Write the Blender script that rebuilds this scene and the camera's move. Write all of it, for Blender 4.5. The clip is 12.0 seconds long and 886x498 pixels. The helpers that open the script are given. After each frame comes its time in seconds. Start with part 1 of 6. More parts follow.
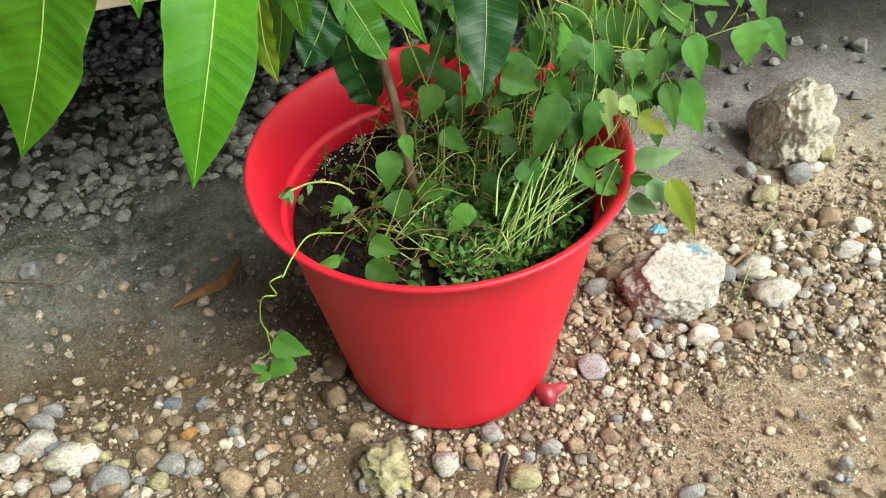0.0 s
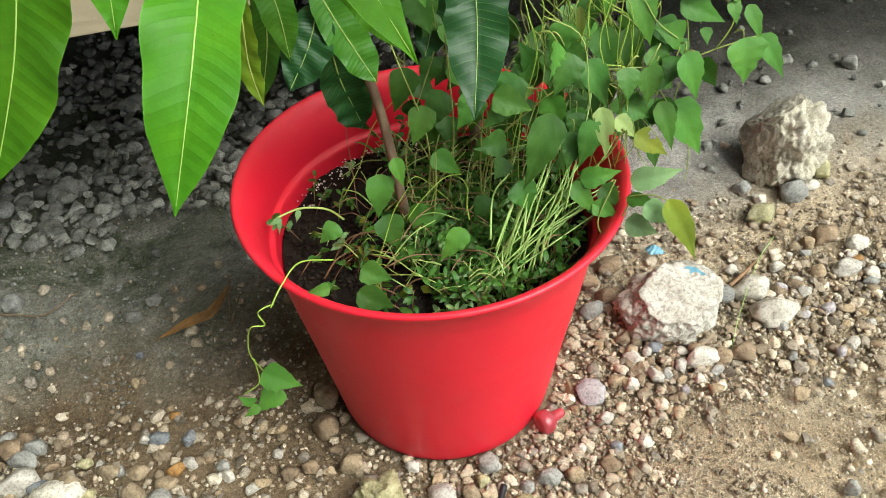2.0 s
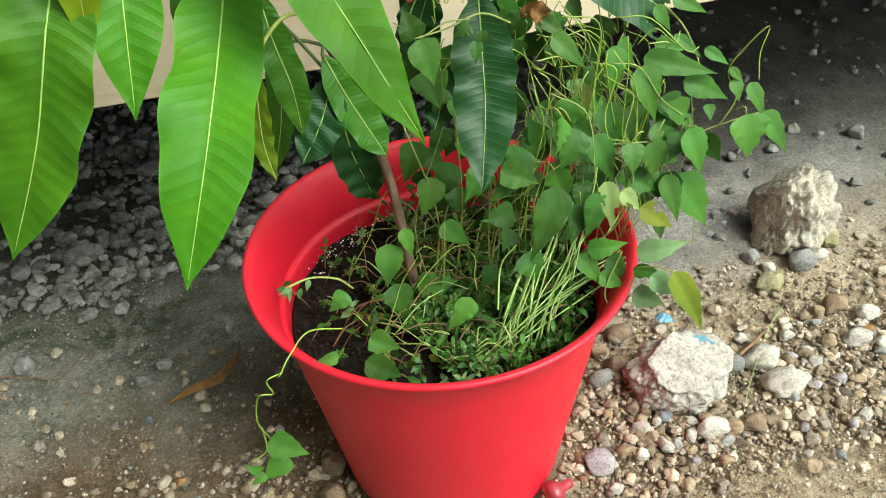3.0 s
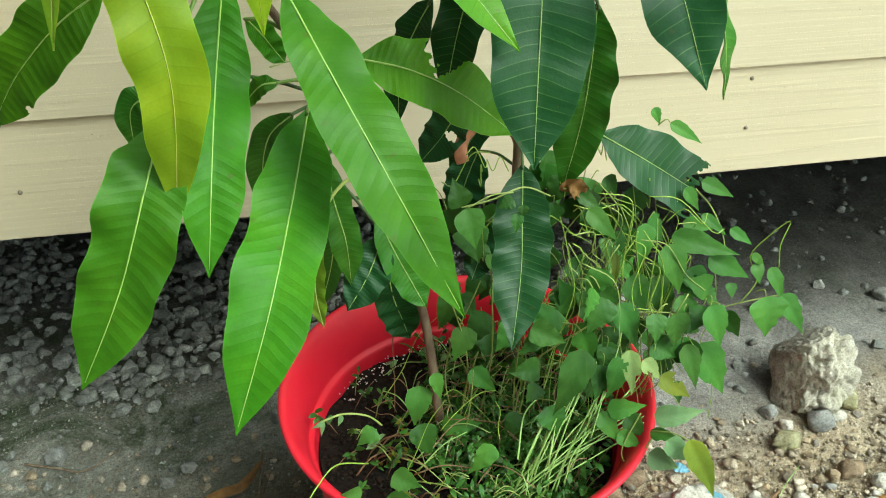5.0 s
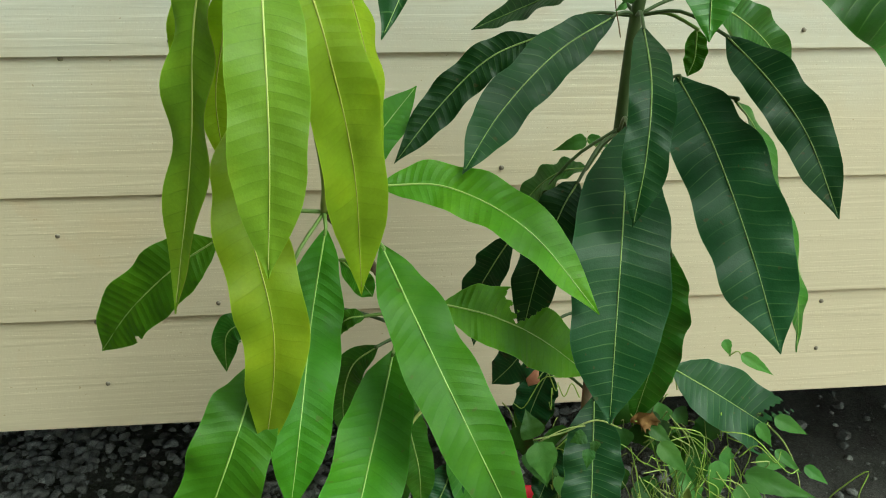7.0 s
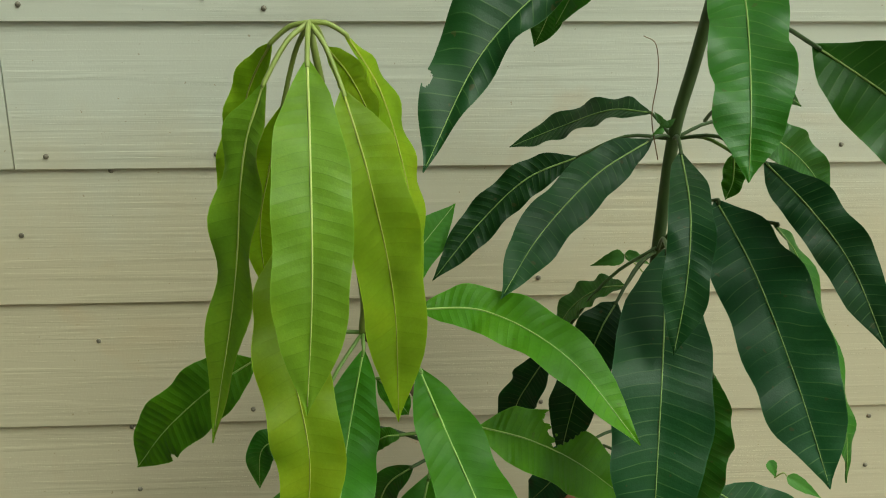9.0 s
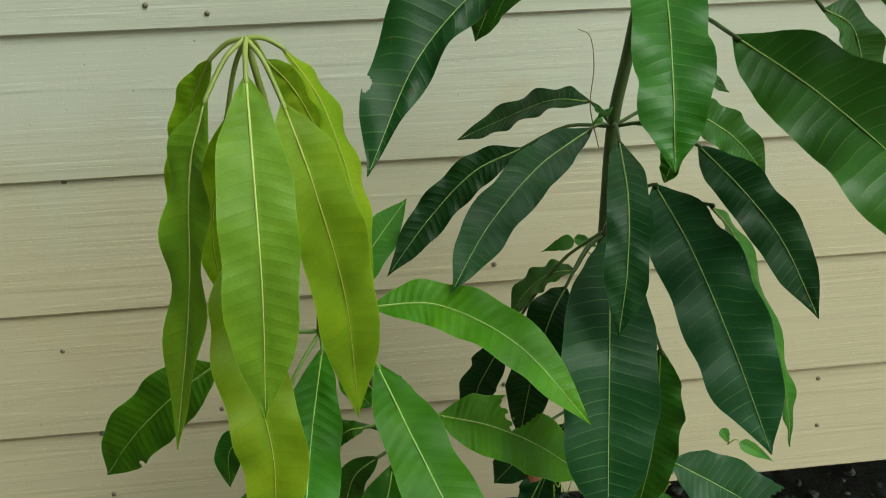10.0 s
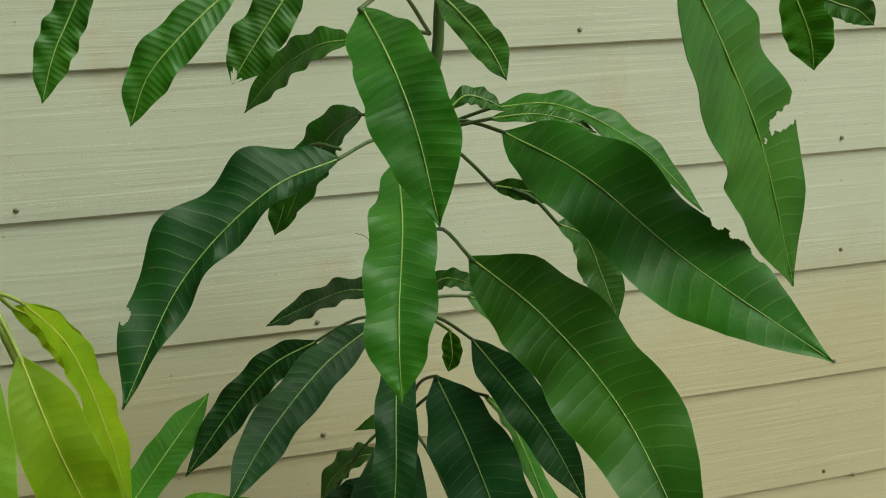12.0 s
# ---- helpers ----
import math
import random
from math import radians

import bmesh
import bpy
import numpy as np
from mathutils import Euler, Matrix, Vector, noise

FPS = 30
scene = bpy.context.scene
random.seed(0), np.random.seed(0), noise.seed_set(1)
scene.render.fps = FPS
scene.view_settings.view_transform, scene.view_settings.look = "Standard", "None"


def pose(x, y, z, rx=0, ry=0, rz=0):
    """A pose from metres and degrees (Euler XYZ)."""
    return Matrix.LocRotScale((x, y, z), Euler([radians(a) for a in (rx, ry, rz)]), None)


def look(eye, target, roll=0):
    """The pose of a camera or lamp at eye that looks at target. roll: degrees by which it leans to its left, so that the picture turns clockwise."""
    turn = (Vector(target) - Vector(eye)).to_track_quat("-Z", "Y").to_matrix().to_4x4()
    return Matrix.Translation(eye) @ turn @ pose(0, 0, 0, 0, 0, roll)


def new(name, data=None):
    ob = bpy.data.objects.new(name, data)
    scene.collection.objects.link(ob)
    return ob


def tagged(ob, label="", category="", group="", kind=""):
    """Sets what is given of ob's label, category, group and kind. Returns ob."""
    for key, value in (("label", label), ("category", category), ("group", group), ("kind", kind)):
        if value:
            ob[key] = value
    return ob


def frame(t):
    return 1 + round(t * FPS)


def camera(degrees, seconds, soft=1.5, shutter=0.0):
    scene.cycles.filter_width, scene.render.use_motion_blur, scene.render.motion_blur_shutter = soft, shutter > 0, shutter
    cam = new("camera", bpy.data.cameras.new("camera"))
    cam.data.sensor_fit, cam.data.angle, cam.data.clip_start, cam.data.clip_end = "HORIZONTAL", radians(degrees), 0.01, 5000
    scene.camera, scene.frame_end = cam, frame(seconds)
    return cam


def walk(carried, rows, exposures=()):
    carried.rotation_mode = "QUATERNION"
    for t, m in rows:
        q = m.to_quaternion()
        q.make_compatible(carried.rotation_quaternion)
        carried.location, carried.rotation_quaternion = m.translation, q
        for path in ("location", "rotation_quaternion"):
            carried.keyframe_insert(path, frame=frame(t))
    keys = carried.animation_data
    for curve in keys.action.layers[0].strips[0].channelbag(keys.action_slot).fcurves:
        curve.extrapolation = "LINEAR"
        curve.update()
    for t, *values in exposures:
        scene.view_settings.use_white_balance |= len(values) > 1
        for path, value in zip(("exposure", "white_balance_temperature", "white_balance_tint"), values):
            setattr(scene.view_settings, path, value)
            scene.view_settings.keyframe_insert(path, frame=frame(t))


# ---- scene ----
cam = camera(56.1, 12.0, soft=1.0)
PATH = [
    (0, (0.005, 0.043, 0.992), (0.292, 1.411, -0.439), -3.9),
    (0.5, (0.007, 0.058, 0.985), (0.32, 1.486, -0.379), -4.1),
    (1, (0.009, 0.063, 0.982), (0.367, 1.475, -0.388), -3.2),
    (1.5, (0.007, 0.062, 0.984), (0.349, 1.465, -0.4), -3.6),
    (2, (0.007, 0.063, 0.975), (0.327, 1.463, -0.417), -4.1),
    (2.5, (0.011, 0.065, 0.969), (0.318, 1.471, -0.42), -4.6),
    (2.9, (0.011, 0.058, 0.978), (0.322, 1.532, -0.338), -4.6),
    (3, (0.012, 0.061, 0.99), (0.334, 1.56, -0.294), -4.2),
    (3.4, (0.023, 0.061, 1.008), (0.351, 1.62, -0.201), -3.6),
    (3.5, (0.021, 0.056, 1.012), (0.352, 1.625, -0.183), -3.1),
    (5.3, (0.0, 0.051, 1.08), (0.294, 1.728, 0.03), -0.0),
    (5.5, (-0.002, 0.053, 1.086), (0.288, 1.757, 0.08), 0.2),
    (6, (-0.008, 0.059, 1.11), (0.222, 1.814, 0.18), 0.1),
    (6.5, (-0.016, 0.054, 1.134), (0.172, 1.834, 0.243), 0.1),
    (7, (-0.016, 0.062, 1.153), (0.173, 1.898, 0.382), 0.3),
    (7.5, (-0.027, 0.064, 1.158), (0.168, 1.914, 0.425), 0.7),
    (7.7, (-0.033, 0.065, 1.162), (0.156, 1.914, 0.424), 0.9),
    (9.3, (-0.018, 0.072, 1.197), (0.09, 1.988, 0.634), -0.0),
    (9.5, (-0.025, 0.067, 1.205), (0.111, 1.972, 0.611), -0.5),
    (10, (-0.005, 0.053, 1.202), (0.183, 1.944, 0.579), -2.3),
    (10.4, (0.019, 0.045, 1.211), (0.394, 1.898, 0.557), -2.2),
    (10.5, (0.025, 0.043, 1.212), (0.435, 1.89, 0.562), -2.1),
    (11, (0.046, 0.026, 1.244), (0.483, 1.904, 0.71), -2.9),
    (11.5, (0.081, 0.024, 1.272), (0.51, 1.928, 0.835), -3.8),
    (12, (0.12, 0.022, 1.292), (0.53, 1.939, 0.898), -3.5),
]
walk(cam, [(t, look(eye, target, roll)) for t, eye, target, roll in PATH],
     exposures=((0, 1.01, 6400, 4), (3.5, 1.03, 6300, -3), (5.5, 0.78, 6010, -11), (6.5, 0.51, 6060, -11), (7.5, 0.19, 6160, -11), (9.5, -0.10, 6410, -13), (10.5, -0.04, 6210, -12), (11.5, -0.10, 6560, -14), (12, -0.24, 6810, -17)))

# ---- light ----
world = bpy.data.worlds.new("sky")
scene.world = world
world.use_nodes = True
wn, wl = world.node_tree.nodes, world.node_tree.links
sky = wn.new("ShaderNodeTexSky")
sky.sky_type, sky.sun_disc = "NISHITA", False
sky.sun_elevation, sky.sun_rotation = radians(50), radians(136)
sky.air_density, sky.dust_density, sky.ozone_density = 1.0, 4.0, 1.0
wn["Background"].inputs["Strength"].default_value = 0.15
haze = wn.new("ShaderNodeHueSaturation")
haze.inputs["Saturation"].default_value = 0.4
wl.new(sky.outputs[0], haze.inputs["Color"])
wl.new(haze.outputs[0], wn["Background"].inputs["Color"])
sun = new("sun", bpy.data.lights.new("sun", "SUN"))
sun.data.energy, sun.data.angle, sun.data.color = 1.5, radians(34), (1.0, 0.97, 0.92)
sun.matrix_world = look((3.0, -2.4, 5.7), (0.1, 0.8, 0.4))

# ---- materials ----


class Mat:
    """A node material with short calls to add nodes."""

    def __init__(self, name):
        self.m = bpy.data.materials.new(name)
        self.m.use_nodes = True
        self.t = self.m.node_tree
        self.bsdf = self.t.nodes["Principled BSDF"]
        self.out = self.t.nodes["Material Output"]

    def node(self, kind, **kw):
        n = self.t.nodes.new("ShaderNode" + kind)
        if "operation" in kw:
            n.operation = kw["operation"]
        if "use_clamp" in kw:
            n.use_clamp = kw["use_clamp"]
        if "data_type" in kw:
            n.data_type = kw["data_type"]
        if "blend_type" in kw:
            n.blend_type = kw["blend_type"]
        if "wave_type" in kw:
            n.wave_type, n.bands_direction, n.wave_profile = kw["wave_type"], kw["bands_direction"], kw["wave_profile"]
        return n

    def link(self, a, b):
        self.t.links.new(a, b)

    def put(self, sock, v):
        if isinstance(v, bpy.types.NodeSocket):
            self.t.links.new(v, sock)
        elif v is not None:
            sock.default_value = v

    def math(self, op, a, b=None, clamp=False):
        n = self.node("Math", operation=op, use_clamp=clamp)
        self.put(n.inputs[0], a)
        self.put(n.inputs[1], b)
        return n.outputs[0]

    def coords(self, which="Object", scale=(1, 1, 1), rot=(0, 0, 0)):
        mp = self.node("Mapping")
        mp.inputs["Scale"].default_value = scale
        mp.inputs["Rotation"].default_value = rot
        self.link(self.node("TexCoord").outputs[which], mp.inputs[0])
        return mp.outputs[0]

    def noise(self, vec, scale, detail=4, rough=0.55, dist=0.0):
        n = self.node("TexNoise")
        n.inputs["Scale"].default_value = scale
        n.inputs["Detail"].default_value = detail
        n.inputs["Roughness"].default_value = rough
        n.inputs["Distortion"].default_value = dist
        if vec is not None:
            self.link(vec, n.inputs["Vector"])
        return n.outputs["Fac"]

    def ramp(self, fac, stops):
        n = self.node("ValToRGB")
        while len(n.color_ramp.elements) < len(stops):
            n.color_ramp.elements.new(0.5)
        for e, (p, c) in zip(n.color_ramp.elements, stops):
            e.position = p
            e.color = (*c, 1) if not isinstance(c, float) else (c, c, c, 1)
        self.link(fac, n.inputs[0])
        return n.outputs[0]

    def mix(self, fac, a, b, mode="MIX"):
        n = self.node("Mix", data_type="RGBA", blend_type=mode)
        self.put(n.inputs[0], fac)
        self.put(n.inputs[6], (*a, 1) if isinstance(a, tuple) and len(a) == 3 else a)
        self.put(n.inputs[7], (*b, 1) if isinstance(b, tuple) and len(b) == 3 else b)
        return n.outputs[2]

    def bump(self, height, strength, dist=0.01, normal=None):
        n = self.node("Bump")
        n.inputs["Strength"].default_value = strength
        n.inputs["Distance"].default_value = dist
        self.link(height, n.inputs["Height"])
        if normal is not None:
            self.link(normal, n.inputs["Normal"])
        return n.outputs[0]

    def done(self, color=None, rough=0.6, normal=None, spec=None, metal=None):
        self.put(self.bsdf.inputs["Base Color"], (*color, 1) if isinstance(color, tuple) and len(color) == 3 else color)
        self.put(self.bsdf.inputs["Roughness"], rough)
        if normal is not None:
            self.link(normal, self.bsdf.inputs["Normal"])
        if spec is not None:
            self.bsdf.inputs["Specular IOR Level"].default_value = spec
        if metal is not None:
            self.bsdf.inputs["Metallic"].default_value = metal
        return self.m


def leaf_material(name, col, vein, veins=22, slant=0.07, rough=0.36, trans=0.28, quilt=0.5, blotch=0.25, spec=0.5, vein_mix=0.26, dents=0.3):
    """Leaf blade: side veins follow the blade's own coordinates (x from stalk to tip, y sideways from the midrib)."""
    k = Mat(name)
    sep = k.node("SeparateXYZ")
    k.link(k.node("TexCoord").outputs["UV"], sep.inputs[0])
    u, v = sep.outputs[0], sep.outputs[1]
    lat = k.math("MULTIPLY", k.math("ABSOLUTE", k.math("SUBTRACT", v, 0.5)), 2.0)
    edge = k.node("UVMap")
    edge.uv_map = "edge"
    esep = k.node("SeparateXYZ")
    k.link(edge.outputs[0], esep.inputs[0])
    av = k.math("MULTIPLY", k.math("ABSOLUTE", k.math("SUBTRACT", esep.outputs[1], 0.5)), 2.0)
    ob = k.coords("Object")
    wob = k.math("MULTIPLY", k.math("SUBTRACT", k.noise(ob, 14.0, 2), 0.5), 1.1)
    bend = k.math("MULTIPLY", k.math("POWER", lat, 1.25), slant)
    # the two halves carry their veins half a step apart
    half = k.math("MULTIPLY", k.math("GREATER_THAN", v, 0.5), 0.42)
    phase = k.math("ADD", k.math("ADD", k.math("MULTIPLY", k.math("SUBTRACT", u, bend), float(veins)), wob), half)
    tri = k.math("PINGPONG", phase, 0.5)
    line = k.math("SUBTRACT", 1.0, k.math("MULTIPLY", tri, 17.0), True)
    line = k.math("MULTIPLY", line, k.math("SUBTRACT", 1.05, k.math("POWER", av, 4.0), True))
    line = k.math("MULTIPLY", line, k.ramp(k.noise(ob, 25.0, 2), [(0.3, 0.35), (0.6, 1.0)]))
    info = k.node("ObjectInfo")
    hsv = k.node("HueSaturation")
    k.put(hsv.inputs["Hue"], k.math("ADD", 0.494, k.math("MULTIPLY", info.outputs["Random"], 0.012)))
    k.put(hsv.inputs["Value"], k.math("ADD", 0.82, k.math("MULTIPLY", info.outputs["Random"], 0.36)))
    dark = tuple(c * 0.70 for c in col)
    light = (min(1, col[0] * 1.5), min(1, col[1] * 1.25), min(1, col[2] * 1.1))
    base = k.ramp(k.noise(ob, 16.0, 4), [(0.28, dark), (0.5, col), (0.75, light)])
    fine = k.ramp(k.noise(ob, 420.0, 3, 0.6), [(0.3, 0.82), (0.7, 1.08)])
    base = k.mix(0.55, base, fine, "MULTIPLY")
    k.put(hsv.inputs["Color"], base)
    c = k.mix(k.math("MULTIPLY", line, vein_mix), hsv.outputs[0], vein)
    rim = k.math("MULTIPLY", k.math("SUBTRACT", av, 0.968, True), 18.0, True)
    c = k.mix(k.math("MULTIPLY", rim, 0.5), c, tuple(min(1.0, q * 2.2 + 0.05) for q in col))
    specks = k.math("GREATER_THAN", k.noise(ob, 130.0, 1), 0.735)
    c = k.mix(k.math("MULTIPLY", specks, blotch), c, (0.10, 0.07, 0.02))
    hump = k.math("POWER", k.math("MULTIPLY", tri, 2.0), 0.7)
    n0 = k.bump(k.noise(ob, 70.0, 3, 0.6), dents * 0.4, 0.0025)
    n1 = k.bump(hump, quilt * 0.32, 0.0018, n0)
    n2 = k.bump(k.noise(ob, 900.0, 2), 0.12, 0.001, n1)
    k.done(c, k.math("ADD", rough - 0.06, k.math("MULTIPLY", k.noise(ob, 30.0, 3), 0.16)), n2, spec)
    tr = k.node("BsdfTranslucent")
    warm = k.mix(0.5, c, (min(1, col[0] * 1.55 + 0.03), min(1, col[1] * 1.6 + 0.06), col[2] * 0.6))
    k.link(warm, tr.inputs["Color"])
    mx = k.node("MixShader")
    mx.inputs[0].default_value = trans
    k.link(k.bsdf.outputs[0], mx.inputs[1])
    k.link(tr.outputs[0], mx.inputs[2])
    k.link(mx.outputs[0], k.out.inputs["Surface"])
    return k.m


LEAF = {
    "young": leaf_material("young_leaf", (0.235, 0.40, 0.028), (0.12, 0.22, 0.012), 24, 0.03, 0.42, 0.44, 0.6, 0.05, 0.35, 0.45, 0.15),
    "olive": leaf_material("olive_young_leaf", (0.325, 0.475, 0.024), (0.17, 0.25, 0.012), 24, 0.03, 0.44, 0.52, 0.6, 0.05, 0.3, 0.45, 0.15),
    "lime": leaf_material("lime_green_leaf", (0.112, 0.31, 0.010), (0.045, 0.14, 0.005), 24, 0.04, 0.42, 0.34, 0.9, 0.3, 0.28, 0.4),
    "bright": leaf_material("bright_leaf", (0.070, 0.240, 0.009), (0.034, 0.115, 0.004), 24, 0.06, 0.46, 0.32, 0.8, 0.4, 0.28, 0.32),
    "mid": leaf_material("green_leaf", (0.046, 0.168, 0.011), (0.20, 0.36, 0.07), 24, 0.05, 0.36, 0.26, 0.6, 0.4, 0.38, 0.55, 0.4),
    "dark": leaf_material("dark_leaf", (0.020, 0.088, 0.023), (0.16, 0.29, 0.08), 24, 0.05, 0.38, 0.18, 0.42, 0.4, 0.30, 0.62, 0.4),
    # leaves facing away from the light, their shade mixed into a darker green
    "shade": leaf_material("shaded_dark_leaf", (0.012, 0.056, 0.009), (0.13, 0.24, 0.06), 24, 0.05, 0.40, 0.14, 0.6, 0.4, 0.28, 0.6, 0.4),
}
UNDER = {
    "young": leaf_material("young_leaf_underside", (0.30, 0.36, 0.06), (0.46, 0.50, 0.14), 24, 0.05, 0.55, 0.32, 0.4, 0.05),
    "olive": leaf_material("olive_leaf_underside", (0.36, 0.49, 0.03), (0.40, 0.42, 0.1), 24, 0.05, 0.55, 0.32, 0.4, 0.05),
    "lime": leaf_material("lime_leaf_underside", (0.16, 0.31, 0.05), (0.32, 0.44, 0.13), 24, 0.06, 0.55, 0.32, 0.4, 0.1),
    "bright": leaf_material("bright_leaf_underside", (0.13, 0.28, 0.045), (0.30, 0.42, 0.12), 24, 0.06, 0.55, 0.30, 0.4, 0.1),
    "mid": leaf_material("green_leaf_underside", (0.095, 0.19, 0.055), (0.25, 0.34, 0.13), 24, 0.07, 0.55, 0.22, 0.4, 0.1),
    "dark": leaf_material("dark_leaf_underside", (0.07, 0.15, 0.05), (0.22, 0.3, 0.12), 24, 0.07, 0.55, 0.16, 0.4, 0.1),
}
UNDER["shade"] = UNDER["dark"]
VINE = {
    "green": leaf_material("vine_leaf", (0.080, 0.225, 0.032), (0.22, 0.42, 0.10), 5, 0.45, 0.48, 0.30, 0.22, 0.1, 0.35, 0.2),
    "deep": leaf_material("deep_vine_leaf", (0.046, 0.142, 0.019), (0.14, 0.30, 0.06), 5, 0.45, 0.46, 0.24, 0.22, 0.1, 0.35, 0.2),
    "pale": leaf_material("pale_vine_leaf", (0.34, 0.47, 0.17), (0.45, 0.56, 0.25), 5, 0.45, 0.55, 0.30, 0.22, 0.3, 0.3, 0.2),
    "silver": leaf_material("silvery_vine_leaf", (0.22, 0.37, 0.16), (0.40, 0.50, 0.27), 5, 0.45, 0.55, 0.30, 0.22, 0.1, 0.3, 0.2),
    "yellow": leaf_material("yellowing_vine_leaf", (0.22, 0.29, 0.035), (0.36, 0.42, 0.09), 5, 0.45, 0.5, 0.34, 0.22, 0.3, 0.3, 0.2),
}


def stalk_material(name, a, b, rough=0.5, scale=60.0, bump=0.3, stretch=0.25):
    k = Mat(name)
    v = k.coords("Object", (1, 1, stretch))
    n = k.noise(v, scale, 5, 0.6)
    return k.done(k.ramp(n, [(0.3, a), (0.7, b)]), rough, k.bump(n, bump, 0.002))


BARK = stalk_material("brown_bark", (0.09, 0.06, 0.035), (0.26, 0.19, 0.12), 0.85, 90.0, 0.8)
GREEN_STEM = stalk_material("green_stem", (0.045, 0.085, 0.022), (0.09, 0.145, 0.04), 0.5, 70.0, 0.3)
YOUNG_STALK = stalk_material("young_stalk", (0.24, 0.30, 0.06), (0.34, 0.40, 0.10), 0.45)
LIGHT_STALK = stalk_material("light_stalk", (0.12, 0.22, 0.035), (0.20, 0.32, 0.06), 0.45)
MIDRIB = {
    "young": stalk_material("young_midrib", (0.44, 0.52, 0.12), (0.56, 0.62, 0.18), 0.45),
    "olive": stalk_material("olive_midrib", (0.34, 0.38, 0.05), (0.44, 0.46, 0.08), 0.45),
    "lime": stalk_material("lime_midrib", (0.32, 0.48, 0.09), (0.44, 0.58, 0.15), 0.45),
    "bright": stalk_material("bright_midrib", (0.28, 0.46, 0.08), (0.40, 0.56, 0.14), 0.45),
    "mid": stalk_material("green_midrib", (0.24, 0.38, 0.08), (0.36, 0.48, 0.14), 0.45),
    "dark": stalk_material("dark_midrib", (0.20, 0.33, 0.07), (0.32, 0.44, 0.13), 0.45),
}
MIDRIB["shade"] = MIDRIB["dark"]
VINE_STEM = stalk_material("vine_stem", (0.20, 0.29, 0.06), (0.34, 0.40, 0.11), 0.5)
YELLOW_STEM = stalk_material("yellow_tendril", (0.20, 0.34, 0.035), (0.33, 0.47, 0.07), 0.5)
STRAW = stalk_material("pale_green_stalk", (0.20, 0.35, 0.07), (0.38, 0.54, 0.18), 0.5, 40.0, 0.2)
RED_STEM = stalk_material("reddish_stem", (0.16, 0.08, 0.04), (0.28, 0.18, 0.09), 0.6)


def stone_material(name, a, b, c, pits=0.5, moss=None, grain=55.0, island=None, rough=0.85, veil=0.7):
    """Stone: two tones and dust, a pitted surface; each pebble takes a tone of its own."""
    k = Mat(name)
    ob = k.coords("Object")
    n = k.noise(ob, grain, 6, 0.62, 0.4)
    col = k.ramp(n, [(0.28, a), (0.5, b), (0.72, c)])
    rnd = k.node("NewGeometry").outputs["Random Per Island"] if island else k.node("ObjectInfo").outputs["Random"]
    tone = k.ramp(rnd, island) if island else k.ramp(rnd, [(0.0, (0.8, 0.8, 0.8)), (1.0, (1.12, 1.1, 1.06))])
    col = k.mix(1.0, col, tone, "MULTIPLY")
    spots = k.ramp(k.noise(ob, grain * 5, 3, 0.7), [(0.34, 0.42), (0.5, 0.98), (0.68, 1.22)])
    col = k.mix(0.75, col, spots, "MULTIPLY")
    stain = k.ramp(k.noise(ob, grain * 0.35, 5, 0.65, 0.6), [(0.35, 0.62), (0.55, 1.0), (0.75, 1.08)])
    col = k.mix(veil, col, stain, "MULTIPLY")
    if moss:
        col = k.mix(k.ramp(k.noise(ob, 14.0, 5, 0.6), [(0.50, 0.0), (0.64, 0.6)]), col, moss)
    h = k.mix(0.5, k.noise(ob, grain * 2.5, 6, 0.7), k.noise(ob, grain * 9, 4, 0.7))
    return k.done(col, rough, k.bump(h, pits, 0.006), 0.25)


TONES = [(0.0, (0.30, 0.28, 0.26)), (0.14, (0.74, 0.68, 0.60)), (0.28, (0.50, 0.42, 0.34)), (0.40, (1.15, 1.08, 0.97)),
         (0.52, (0.58, 0.58, 0.60)), (0.63, (0.92, 0.78, 0.58)), (0.74, (1.50, 1.46, 1.38)), (0.86, (0.82, 0.79, 0.76)), (0.93, (1.75, 1.72, 1.66)), (1.0, (0.50, 0.37, 0.26))]
GREY_TONES = [(0.0, (0.38, 0.38, 0.36)), (0.25, (0.72, 0.72, 0.68)), (0.45, (0.54, 0.53, 0.49)), (0.65, (1.0, 0.99, 0.94)), (0.82, (0.66, 0.66, 0.64)), (0.95, (1.35, 1.33, 1.25)), (1.0, (0.44, 0.42, 0.38))]
